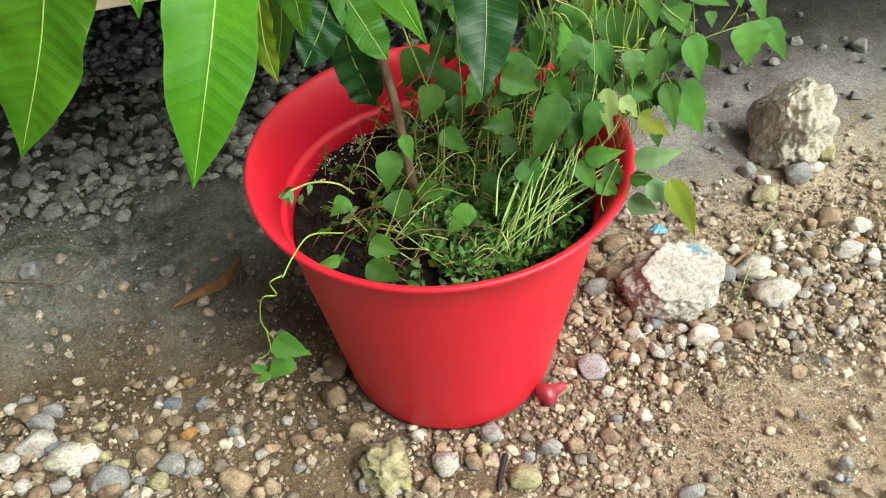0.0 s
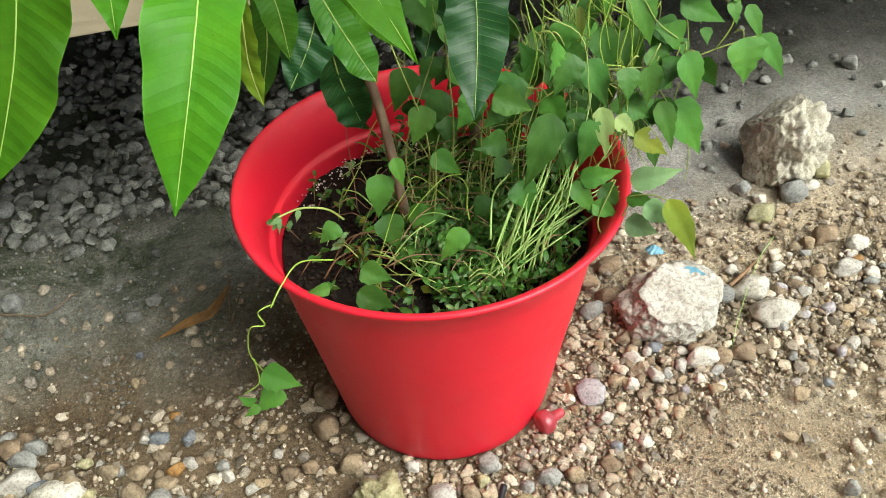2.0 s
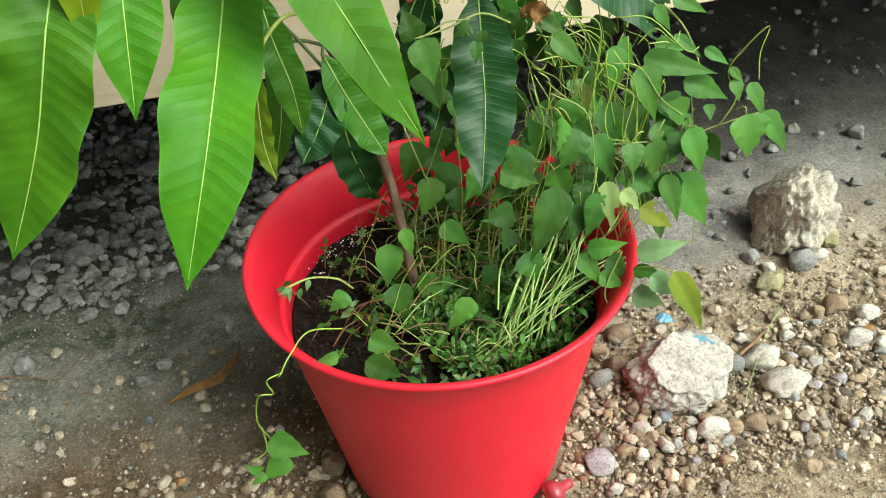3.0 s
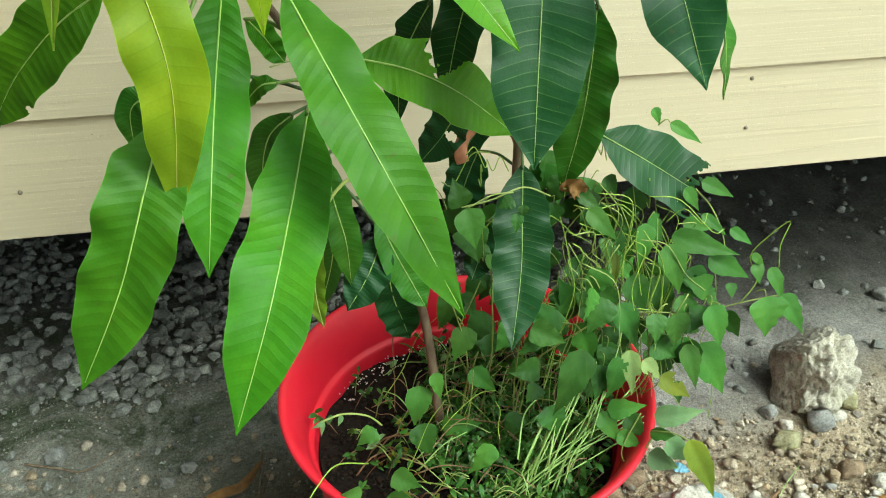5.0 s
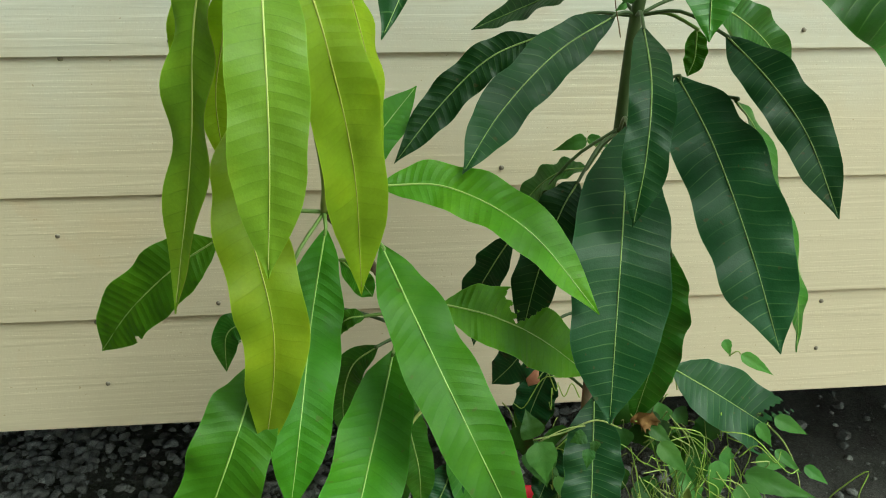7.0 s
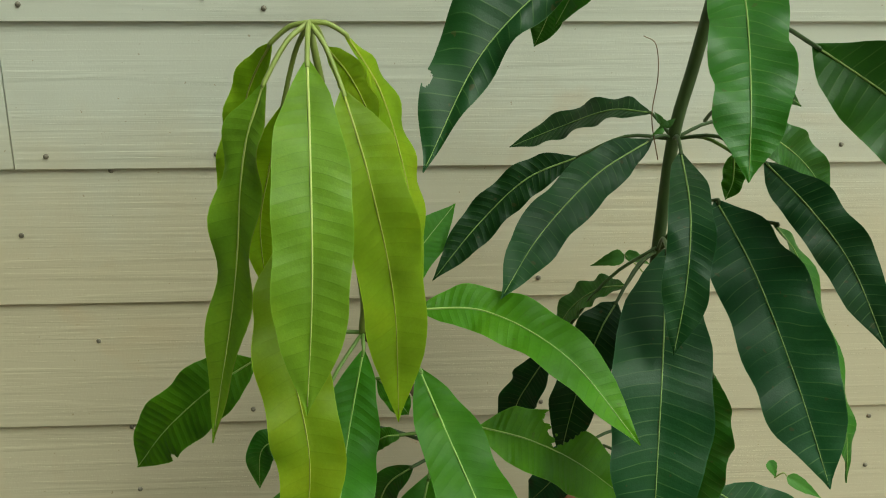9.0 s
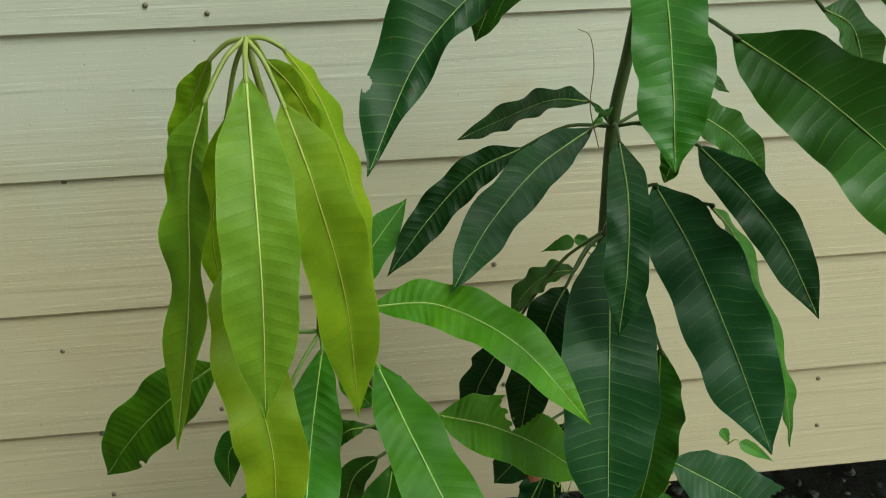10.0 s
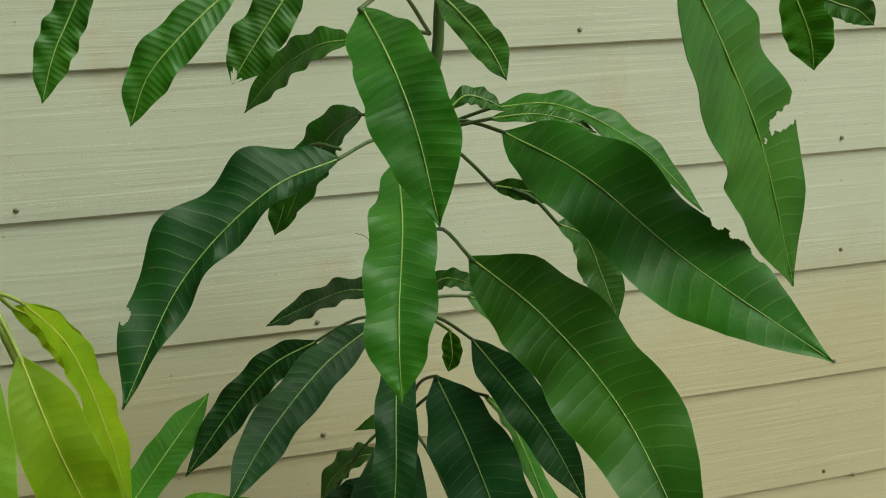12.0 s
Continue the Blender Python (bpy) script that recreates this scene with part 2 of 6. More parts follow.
STONE = {
    "chalk": stone_material("chalky_stone", (0.37, 0.34, 0.275), (0.555, 0.53, 0.46), (0.66, 0.64, 0.575), 0.7, None, 40.0, veil=0.35),
    "coral": stone_material("pitted_lichen_stone", (0.34, 0.31, 0.24), (0.52, 0.49, 0.40), (0.66, 0.63, 0.54), 0.65, (0.40, 0.39, 0.25), 60.0, veil=0.4),
    "white": stone_material("white_stone", (0.40, 0.37, 0.32), (0.52, 0.495, 0.44), (0.62, 0.60, 0.55), 0.5, veil=0.5),
    "grey": stone_material("grey_stone", (0.20, 0.20, 0.19), (0.30, 0.30, 0.28), (0.40, 0.40, 0.38), 0.4),
    "slate": stone_material("blue_grey_stone", (0.14, 0.15, 0.17), (0.22, 0.24, 0.26), (0.32, 0.34, 0.36), 0.35),
    "brown": stone_material("brown_stone", (0.17, 0.12, 0.08), (0.27, 0.20, 0.13), (0.38, 0.30, 0.21), 0.4),
    "tan": stone_material("tan_stone", (0.22, 0.165, 0.105), (0.35, 0.275, 0.18), (0.46, 0.38, 0.27), 0.4),
    "lilac": stone_material("lilac_grey_stone", (0.30, 0.27, 0.29), (0.42, 0.39, 0.40), (0.52, 0.50, 0.50), 0.4),
    "moss": stone_material("yellow_green_stone", (0.30, 0.28, 0.15), (0.46, 0.43, 0.25), (0.58, 0.55, 0.40), 0.8, (0.40, 0.40, 0.14)),
    "rust": stone_material("orange_brown_stone", (0.24, 0.12, 0.04), (0.36, 0.20, 0.07), (0.46, 0.30, 0.14), 0.4),
}
GRAVEL = stone_material("mixed_gravel", (0.31, 0.27, 0.21), (0.42, 0.375, 0.30), (0.54, 0.49, 0.41), 0.5, None, 80.0, TONES)
GREY_GRAVEL = stone_material("dusty_grey_gravel", (0.27, 0.275, 0.255), (0.38, 0.385, 0.36), (0.50, 0.505, 0.475), 0.5, None, 80.0, GREY_TONES)


def ground_material():
    k = Mat("sandy_ground")
    ob = k.coords("Object")
    big = k.noise(ob, 2.2, 5, 0.6, 0.5)
    mid = k.noise(ob, 11.0, 6, 0.65, 0.3)
    fine = k.noise(ob, 160.0, 5, 0.75)
    grit = k.noise(ob, 520.0, 3, 0.7)
    dry = k.ramp(mid, [(0.25, (0.44, 0.335, 0.21)), (0.5, (0.62, 0.50, 0.34)), (0.75, (0.74, 0.63, 0.46))])
    brown = k.ramp(mid, [(0.25, (0.15, 0.105, 0.06)), (0.5, (0.25, 0.185, 0.115)), (0.75, (0.36, 0.28, 0.185))])
    ash = k.ramp(mid, [(0.25, (0.27, 0.25, 0.22)), (0.5, (0.41, 0.39, 0.355)), (0.75, (0.56, 0.535, 0.485))])
    silt = k.ramp(mid, [(0.25, (0.24, 0.235, 0.19)), (0.5, (0.40, 0.39, 0.325)), (0.75, (0.54, 0.52, 0.45))])
    sep = k.node("SeparateXYZ")
    k.link(ob, sep.inputs[0])
    x, y = sep.outputs[0], sep.outputs[1]
    wob = k.math("MULTIPLY", k.math("SUBTRACT", big, 0.5), 0.55)
    far = k.math("MULTIPLY", k.math("SUBTRACT", k.math("MAXIMUM", k.math("ABSOLUTE", x), k.math("ABSOLUTE", k.math("SUBTRACT", y, 1.0))), 1.3), 1.6)
    far = k.math("MINIMUM", k.math("MAXIMUM", far, 0.0), 9.0)
    wob = k.math("ADD", wob, k.math("MULTIPLY", k.math("SUBTRACT", k.noise(ob, 0.45, 5, 0.6), 0.5), far))
    # brown soil left of and before the pot, dry sand to the right
    sand = k.mix(k.math("MULTIPLY", k.math("SUBTRACT", k.math("ADD", x, wob), 0.10), 2.2, True), brown, dry)
    # grey silt lies towards the house and left of the pot, sand in front and to the right
    line = k.math("ADD", k.math("ADD", y, k.math("MULTIPLY", x, -0.05)), wob)
    grey = k.math("MULTIPLY", k.math("SUBTRACT", line, 0.88), 5.0, True)
    silt = k.mix(k.math("MULTIPLY", k.math("SUBTRACT", k.math("ADD", x, wob), 0.35), 3.0, True), silt, ash)
    col = k.mix(grey, sand, silt)
    # the pot's shadow, painted on the ground as a dark round patch
    pot_shadow = k.math("SUBTRACT", 1.0, k.math("MULTIPLY", k.math("ADD", k.math("POWER", k.math("SUBTRACT", x, -0.06), 2.0),
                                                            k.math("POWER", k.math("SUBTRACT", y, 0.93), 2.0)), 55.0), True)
    col = k.mix(k.math("MULTIPLY", pot_shadow, k.ramp(mid, [(0.3, 0.9), (0.7, 0.35)])), col, (0.085, 0.055, 0.032))
    # shade under the house, painted into the earth as a darker tone
    house_shade = k.math("MULTIPLY", k.math("SUBTRACT", k.math("ADD", y, k.math("MULTIPLY", wob, 0.5)), 1.23), 6.0, True)
    col = k.mix(k.math("MULTIPLY", house_shade, 0.75), col, k.ramp(mid, [(0.3, (0.060, 0.056, 0.046)), (0.7, (0.15, 0.145, 0.12))]))
    film = k.ramp(k.noise(ob, 5.0, 6, 0.7, 0.8), [(0.44, 0.0), (0.62, 0.7)])
    mossy = k.math("ADD", 0.35, k.math("MULTIPLY", k.math("SUBTRACT", 0.15, x), 2.2, True))
    col = k.mix(k.math("MULTIPLY", k.math("MULTIPLY", film, grey), mossy, True), col, (0.085, 0.110, 0.055))
    col = k.mix(1.0, col, k.ramp(fine, [(0.32, 0.62), (0.5, 0.97), (0.68, 1.32)]), "MULTIPLY")
    col = k.mix(0.7, col, k.ramp(grit, [(0.35, 0.45), (0.55, 1.0), (0.7, 1.6)]), "MULTIPLY")
    n1 = k.bump(k.noise(ob, 38.0, 5, 0.65, 0.4), 0.7, 0.02)
    n2 = k.bump(fine, 1.0, 0.009, n1)
    n3 = k.bump(grit, 0.6, 0.003, n2)
    return k.done(col, 0.95, n3, 0.15)


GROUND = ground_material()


def siding_material():
    """Cream paint on boards with an embossed wood grain along x, and brown splashes near the ground."""
    k = Mat("cream_painted_board")
    info = k.node("ObjectInfo").outputs["Random"]
    tc = k.node("TexCoord").outputs["Object"]
    shift = k.node("CombineXYZ")
    k.put(shift.inputs[0], k.math("MULTIPLY", info, 13.0))
    k.put(shift.inputs[2], k.math("MULTIPLY", info, 5.0))
    add = k.node("VectorMath", operation="ADD")
    k.link(tc, add.inputs[0])
    k.link(shift.outputs[0], add.inputs[1])
    mp = k.node("Mapping")
    mp.inputs["Scale"].default_value = (1.0, 1.0, 26.0)
    k.link(add.outputs[0], mp.inputs[0])
    warp = k.noise(mp.outputs[0], 2.2, 3, 0.5, 0.6)
    wave = k.node("TexWave", wave_type="BANDS", bands_direction="Z", wave_profile="SAW")
    wave.inputs["Scale"].default_value = 1.5
    wave.inputs["Distortion"].default_value = 5.0
    wave.inputs["Detail"].default_value = 3.0
    wave.inputs["Detail Scale"].default_value = 0.7
    k.link(mp.outputs[0], wave.inputs["Vector"])
    mp2 = k.node("Mapping")
    mp2.inputs["Scale"].default_value = (6.0, 6.0, 330.0)
    k.link(add.outputs[0], mp2.inputs[0])
    streak = k.noise(mp2.outputs[0], 1.0, 4, 0.6)
    grain = k.math("MULTIPLY", k.math("ADD", k.math("MULTIPLY", wave.outputs["Fac"], 0.55), k.math("MULTIPLY", streak, 0.7)),
                   k.math("ADD", 0.12, k.ramp(warp, [(0.42, 0.0), (0.66, 0.8)])))
    sep = k.node("SeparateXYZ")
    k.link(tc, sep.inputs[0])
    z = sep.outputs[2]
    paint = k.ramp(k.noise(tc, 3.0, 4, 0.6), [(0.3, (0.59, 0.58, 0.48)), (0.7, (0.665, 0.655, 0.56))])
    paint = k.mix(k.math("MULTIPLY", info, 0.35), paint, (0.665, 0.635, 0.50))
    paint = k.mix(0.10, paint, k.ramp(grain, [(0.25, 0.55), (0.6, 1.05)]), "MULTIPLY")
    splash = k.math("MULTIPLY", k.math("SUBTRACT", 0.60, k.math("ADD", z, k.math("MULTIPLY", k.math("SUBTRACT", k.noise(tc, 9.0, 6, 0.7), 0.5), 0.25))), 5.0, True)
    paint = k.mix(k.math("MULTIPLY", splash, 0.42), paint, (0.56, 0.40, 0.17))
    fleck = k.math("GREATER_THAN", k.noise(tc, 140.0, 2, 0.6), 0.745)
    paint = k.mix(k.math("MULTIPLY", fleck, 0.55), paint, (0.30, 0.20, 0.09))
    rust = k.ramp(k.noise(tc, 4.2, 4, 0.6, 0.6), [(0.63, 0.0), (0.74, 0.35)])
    paint = k.mix(rust, paint, (0.58, 0.40, 0.22))
    n1 = k.bump(grain, 0.38, 0.0022)
    n2 = k.bump(k.noise(tc, 350.0, 3), 0.12, 0.001, n1)
    return k.done(paint, 0.62, n2, 0.35)


SIDING = siding_material()


def plain(name, a, b, rough, scale=30.0, bump=0.2, spec=0.4, metal=0.0):
    k = Mat(name)
    ob = k.coords("Object")
    n = k.noise(ob, scale, 5, 0.6)
    return k.done(k.ramp(n, [(0.3, a), (0.7, b)]), rough, k.bump(n, bump, 0.002), spec, metal)


NAIL = plain("dull_nail", (0.16, 0.135, 0.10), (0.32, 0.28, 0.21), 0.6, 300.0, 0.3, 0.5, 0.4)
# near-black tone that puts the crawl space's shade into the colour
UNDERFLOOR = plain("underfloor_shade", (0.03, 0.025, 0.02), (0.07, 0.06, 0.05), 0.9)
UNSEEN_WALL = plain("unseen_wall_tone", (0.08, 0.085, 0.06), (0.15, 0.155, 0.115), 0.9, 4.0)
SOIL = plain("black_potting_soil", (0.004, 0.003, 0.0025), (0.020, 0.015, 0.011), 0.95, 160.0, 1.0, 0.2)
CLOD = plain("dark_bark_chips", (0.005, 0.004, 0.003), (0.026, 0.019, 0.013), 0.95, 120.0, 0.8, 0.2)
PERLITE = plain("white_perlite", (0.62, 0.60, 0.56), (0.80, 0.79, 0.76), 0.9, 200.0, 0.5)
BLUE_PLASTIC = plain("faded_blue_plastic", (0.10, 0.26, 0.36), (0.16, 0.36, 0.46), 0.45, 60.0, 0.1)
WRAPPER = plain("white_wrapper", (0.50, 0.55, 0.60), (0.75, 0.77, 0.80), 0.35, 60.0, 0.3)
TERRACOTTA = plain("pinkish_clay", (0.42, 0.17, 0.09), (0.56, 0.27, 0.16), 0.8, 50.0, 0.3)
DRY_LEAF = plain("dry_brown_leaf", (0.10, 0.05, 0.016), (0.28, 0.15, 0.045), 0.8, 40.0, 0.6)
CHAR = plain("black_twig", (0.012, 0.012, 0.016), (0.03, 0.03, 0.035), 0.6, 90.0, 0.4)


def pot_material():
    k = Mat("red_plastic")
    ob = k.coords("Object")
    n = k.noise(ob, 7.0, 4, 0.6)
    col = k.ramp(n, [(0.3, (0.61, 0.008, 0.027)), (0.7, (0.69, 0.013, 0.036))])
    dust = k.math("MULTIPLY", k.ramp(k.noise(ob, 22.0, 6, 0.7), [(0.55, 0.0), (0.8, 0.14)]), 1.0)
    col = k.mix(dust, col, (0.56, 0.16, 0.13))
    specks = k.math("GREATER_THAN", k.noise(ob, 210.0, 1), 0.79)
    col = k.mix(k.math("MULTIPLY", specks, 0.5), col, (0.5, 0.3, 0.25))
    rough = k.math("ADD", 0.36, k.math("MULTIPLY", k.noise(ob, 40.0, 5, 0.7), 0.18))
    return k.done(col, rough, k.bump(k.noise(ob, 900.0, 2), 0.08, 0.001), 0.45)


RED = pot_material()
k = Mat("clear_red_plastic")
RED_CLEAR = k.done((0.78, 0.10, 0.14), 0.3, k.bump(k.noise(k.coords("Object"), 120.0, 3), 0.15, 0.001))
k.bsdf.inputs["Transmission Weight"].default_value = 0.7

# ---- building blocks ----


def part(name, bm, mat, parent, label="", smooth=True, extra=()):
    """Links a bmesh, given in world coordinates, as one mesh object under a thing or a part (or at top level)."""
    if parent is not None:
        o = Vector(parent["base"])
        bmesh.ops.translate(bm, vec=-o, verts=bm.verts)
    me = bpy.data.meshes.new(name)
    bm.to_mesh(me)
    bm.free()
    me.polygons.foreach_set("use_smooth", [smooth] * len(me.polygons))
    for m in (mat, *extra):
        me.materials.append(m)
    ob = new(name, me)
    if parent is not None:
        ob.parent = parent
        ob["base"] = parent["base"]
    if label:
        ob["label"] = label
    return ob


def thing(name, base, label, category, group="", kind=""):
    ob = new(name)
    ob.location = base
    ob["base"] = tuple(base)
    ob.empty_display_size = 0.05
    return tagged(ob, label, category, group, kind)


def single(name, bm, mat, base, label, category, group="", kind="", smooth=True, extra=()):
    """One-mesh thing with its origin at base."""
    bmesh.ops.translate(bm, vec=-Vector(base), verts=bm.verts)
    ob = part(name, bm, mat, None, "", smooth, extra)
    ob.location = base
    ob["base"] = tuple(base)
    return tagged(ob, label, category, group, kind)


def tube(bm, pts, r0, r1, n=6, cap=True):
    """A tapered tube along points."""
    pts = [Vector(p) for p in pts]
    ref = Vector((0.31, 0.52, 0.79))
    rings = []
    for i, p in enumerate(pts):
        t = (pts[min(i + 1, len(pts) - 1)] - pts[max(i - 1, 0)]).normalized()
        a = t.cross(ref).normalized()
        b = t.cross(a)
        r = r0 + (r1 - r0) * i / (len(pts) - 1)
        rings.append([bm.verts.new(p + a * (r * math.cos(2 * math.pi * j / n)) + b * (r * math.sin(2 * math.pi * j / n))) for j in range(n)])
    for q, s in zip(rings, rings[1:]):
        for j in range(n):
            bm.faces.new((q[j], q[(j + 1) % n], s[(j + 1) % n], s[j]))
    if cap:
        bm.faces.new(rings[0][::-1])
        bm.faces.new(rings[-1])


def spline(pts, n):
    """n + 1 points on a smooth curve through pts."""
    p = [Vector(q) for q in pts]
    p = [p[0] * 2 - p[1]] + p + [p[-1] * 2 - p[-2]]
    out = []
    segs = len(p) - 3
    for i in range(n + 1):
        f = min(i / n * segs, segs - 1e-6)
        j, t = int(f), f - int(f)
        a, b, c, d = p[j:j + 4]
        out.append(0.5 * (2 * b + (c - a) * t + (2 * a - 5 * b + 4 * c - d) * t * t + (3 * b - a - 3 * c + d) * t ** 3))
    return out


MANGO = ((0, .04), (.04, .26), (.1, .54), (.2, .82), (.32, .96), (.45, 1.0), (.6, 1.0), (.72, .93), (.81, .76), (.875, .53), (.93, .29), (.965, .13), (.985, .055), (1, .012))
HEART = ((0, .22), (.02, .52), (.07, .80), (.15, .96), (.25, 1.0), (.38, .90), (.52, .70), (.66, .47), (.8, .25), (.91, .10), (1, .01))
OVAL = ((0, .06), (.1, .5), (.25, .86), (.42, 1.0), (.6, .9), (.78, .6), (.92, .24), (1, .02))


OPEN_SIDE = Vector((0.05, -0.25, 1.45))  # leaves turn towards the open, lit yard


def blade(bm, curve, width, roll, profile, fold, wave, seed, bites=(), ns=34, nc=10, thick=0.0007, pucker=0.0, curl=0.0, skew=0.0):
    """A leaf blade along a midrib curve, with an upper and a lower face. Returns the midrib's points and normals."""
    rng = random.Random(seed)
    ph, ph2, fr = rng.uniform(0, 6.3), rng.uniform(0, 6.3), rng.uniform(4.0, 6.5)
    uvs = bm.loops.layers.uv
    uvl = uvs["blade"] if "blade" in uvs else uvs.new("blade")
    edge = uvs["edge"] if "edge" in uvs else uvs.new("edge")
    uvl = uvs["blade"]
    us, ws = zip(*profile)
    pts = spline(curve, ns)
    length = sum((b - a).length for a, b in zip(pts, pts[1:]))
    middle = (Vector(curve[0]) + Vector(curve[-1])) / 2
    front = (OPEN_SIDE - middle).normalized() if ns > 20 else Vector((0.05, -1.0, 0.42))
    up, low, mids, norms = [], [], [], []
    prev = None
    for i, p in enumerate(pts):
        u = i / ns
        t = (pts[min(i + 1, ns)] - pts[max(i - 1, 0)]).normalized()
        n = front - t * front.dot(t)
        if n.length < 0.25 and prev is not None:
            n = prev - t * prev.dot(t)
        n.normalize()
        prev = n
        n = (Matrix.Rotation(radians(roll + curl * u), 3, t) @ n).normalized()
        s = t.cross(n)
        rel = float(np.interp(u, us, ws))
        w = rel * width / 2
        mids.append(p)
        norms.append(n)
        ru, rl = [], []
        for j in range(nc + 1):
            v = j / nc * 2 - 1
            side = 1.0 + 0.035 * math.sin(u * fr * 2.3 + ph2 + (2.0 if v > 0 else 0.0)) + wave * 0.09 * math.sin(u * fr * 4.6 + ph + (2.6 if v > 0 else 0.0))
            ww = w * side * (1.0 + (skew if v > 0 else -skew))
            lift = fold * abs(v) * ww - 0.35 * fold * v * v * ww
            lift += wave * 0.15 * width * abs(v) ** 2.2 * math.sin(u * fr * 5.2 + ph + (1.7 if v > 0 else 0.0)) * math.sin(math.pi * min(1, u * 1.05))
            lift += pucker * math.sin(v * 4.0 + u * 30 + ph)
            q = p + s * (v * ww) + n * lift
            ru.append((bm.verts.new(q), (u, 0.5 + 0.5 * v * rel), (u, j / nc)))
            rl.append((bm.verts.new(q - n * thick), (u, 0.5 + 0.5 * v * rel), (u, j / nc)))
        up.append(ru)
        low.append(rl)
    def eaten(u, v):
        for bu, bv, ru_, rv in bites:
            d = ((u - bu) / ru_) ** 2 + ((v - bv) / rv) ** 2
            if d < 1 + 0.3 * math.sin(70 * u + 9 * v) + 0.2 * math.sin(31 * v - 40 * u):
                return True
        return False
    for i in range(ns):
        for j in range(nc):
            if eaten((i + 0.5) / ns, (j + 0.5) / nc * 2 - 1):
                continue
            for sheet, flip, slot in ((up, False, 0), (low, True, 1)):
                c = [sheet[i][j], sheet[i][j + 1], sheet[i + 1][j + 1], sheet[i + 1][j]]
                if not flip:
                    c = c[::-1]
                f = bm.faces.new([a[0] for a in c])
                f.material_index = slot
                for lp, a in zip(f.loops, c):
                    lp[uvl].uv = a[1]
                    lp[edge].uv = a[2]
    for v in [v for v in bm.verts if not v.link_faces]:
        bm.verts.remove(v)
    return mids, norms, length


LEAF_SEED = [100]


def mango_leaf(tree, kind, a, b, c, d, width, roll=0.0, node=None, fold=0.22, wave=0.5, bites=(), curl=0.0, pucker=0.0004, tip_cut=None, skew=0.0):
    """One long mango leaf: blade, raised midrib, and a stalk from the node of the stem."""
    LEAF_SEED[0] += 1
    bm = bmesh.new()
    cuts = list(bites)
    mids, norms, length = blade(bm, (a, b, c, d), width, roll, MANGO, fold, wave, LEAF_SEED[0], cuts, 190 if cuts else 38, 56 if cuts else 12, 0.0007, pucker, curl, skew)
    leaf = part("leaf", bm, LEAF[kind], tree, "", True, (UNDER[kind],))
    bm = bmesh.new()
    n = len(mids)
    end = int(n * (tip_cut or 0.985))
    tube(bm, [m + nn * 0.0003 for m, nn in zip(mids[:end], norms[:end])], 0.00095, 0.0003, 6)
    part("midrib", bm, MIDRIB[kind], leaf, "pale raised midrib")
    if node is not None:
        bm = bmesh.new()
        m0, m1 = Vector(node), mids[0]
        t = (mids[2] - mids[0]).normalized()
        mid = (m0 + m1) / 2 + Vector((0, 0, 0.25 * (m1 - m0).length)) * (0.5 if t.z < 0 else 0.1)
        tube(bm, spline((m0, mid, m1, mids[1]), 12), 0.0019, 0.0015, 7)
        part("petiole", bm, YOUNG_STALK if kind in ("young", "olive") else LIGHT_STALK if kind in ("bright", "lime") else GREEN_STEM, tree)
    return leaf


def vine_leaf(vine, kind, base, tip, width, roll=0.0, sag=0.08, stalk=None, fold=0.25, profile=HEART, bites=()):
    LEAF_SEED[0] += 1
    a, d = Vector(base), Vector(tip)
    ln = (d - a).length
    out = Vector((0, -1, 0.45)).normalized() * (ln * sag)
    bm = bmesh.new()
    blade(bm, (a, a.lerp(d, 0.34) + out, a.lerp(d, 0.67) + out * 0.9, d), width, roll, profile, fold, 0.35, LEAF_SEED[0], bites, 14, 8, 0.0004)
    leaf = part("leaf", bm, VINE[kind], vine)
    if stalk is not None:
        bm = bmesh.new()
        s = Vector(stalk)
        tube(bm, spline((s, (s + a) / 2 + Vector((0, -0.004, 0.008)), a), 8), 0.0009, 0.0007, 5)
        part("leaf_stalk", bm, VINE_STEM, vine)
    return leaf


def stem(parent, pts, r0, r1, mat, name="stem", n=24, sides=8, label=""):
    bm = bmesh.new()
    tube(bm, spline(pts, n), r0, r1, sides)
    return part(name, bm, mat, parent, label)


def rock_bm(size, seed, rough=0.25, sub=3, facet=0, crag=0.0, hard=0.85):
    """A worn stone: a sphere pushed in and out by noise, cut by a few broken faces; crag adds pits and ridges."""
    bm = bmesh.new()
    bmesh.ops.create_icosphere(bm, subdivisions=sub, radius=0.5)
    rng = random.Random(seed)
    off = Vector((rng.uniform(-50, 50), rng.uniform(-50, 50), rng.uniform(-50, 50)))
    planes = [(Vector((rng.gauss(0, 1), rng.gauss(0, 1), rng.gauss(0, 1))).normalized(), rng.uniform(0.24, 0.42)) for _ in range(int(facet))]
    for v in bm.verts:
        d = v.co.normalized()
        r = 0.5 * (1 + rough * (noise.noise(d * 1.6 + off) + 0.5 * noise.noise(d * 3.7 + off) + 0.25 * noise.noise(d * 9 + off) + 0.14 * noise.noise(d * 22 + off)))
        co = d * r
        for pn, pd in planes:
            e = co.dot(pn) - pd
            if e > 0:
                co -= pn * (e * hard)
        if crag:
            c = 0.35 * abs(noise.noise(d * 5 + off)) + 0.3 * abs(noise.noise(d * 11 + off)) + 0.15 * noise.noise(d * 26 + off) + 0.055 * noise.noise(d * 60 + off)
            co *= 1.0 + crag * (0.25 - c)
        v.co = Vector((co.x * size[0], co.y * size[1], co.z * size[2]))
    return bm


STONE_COUNT = [0]


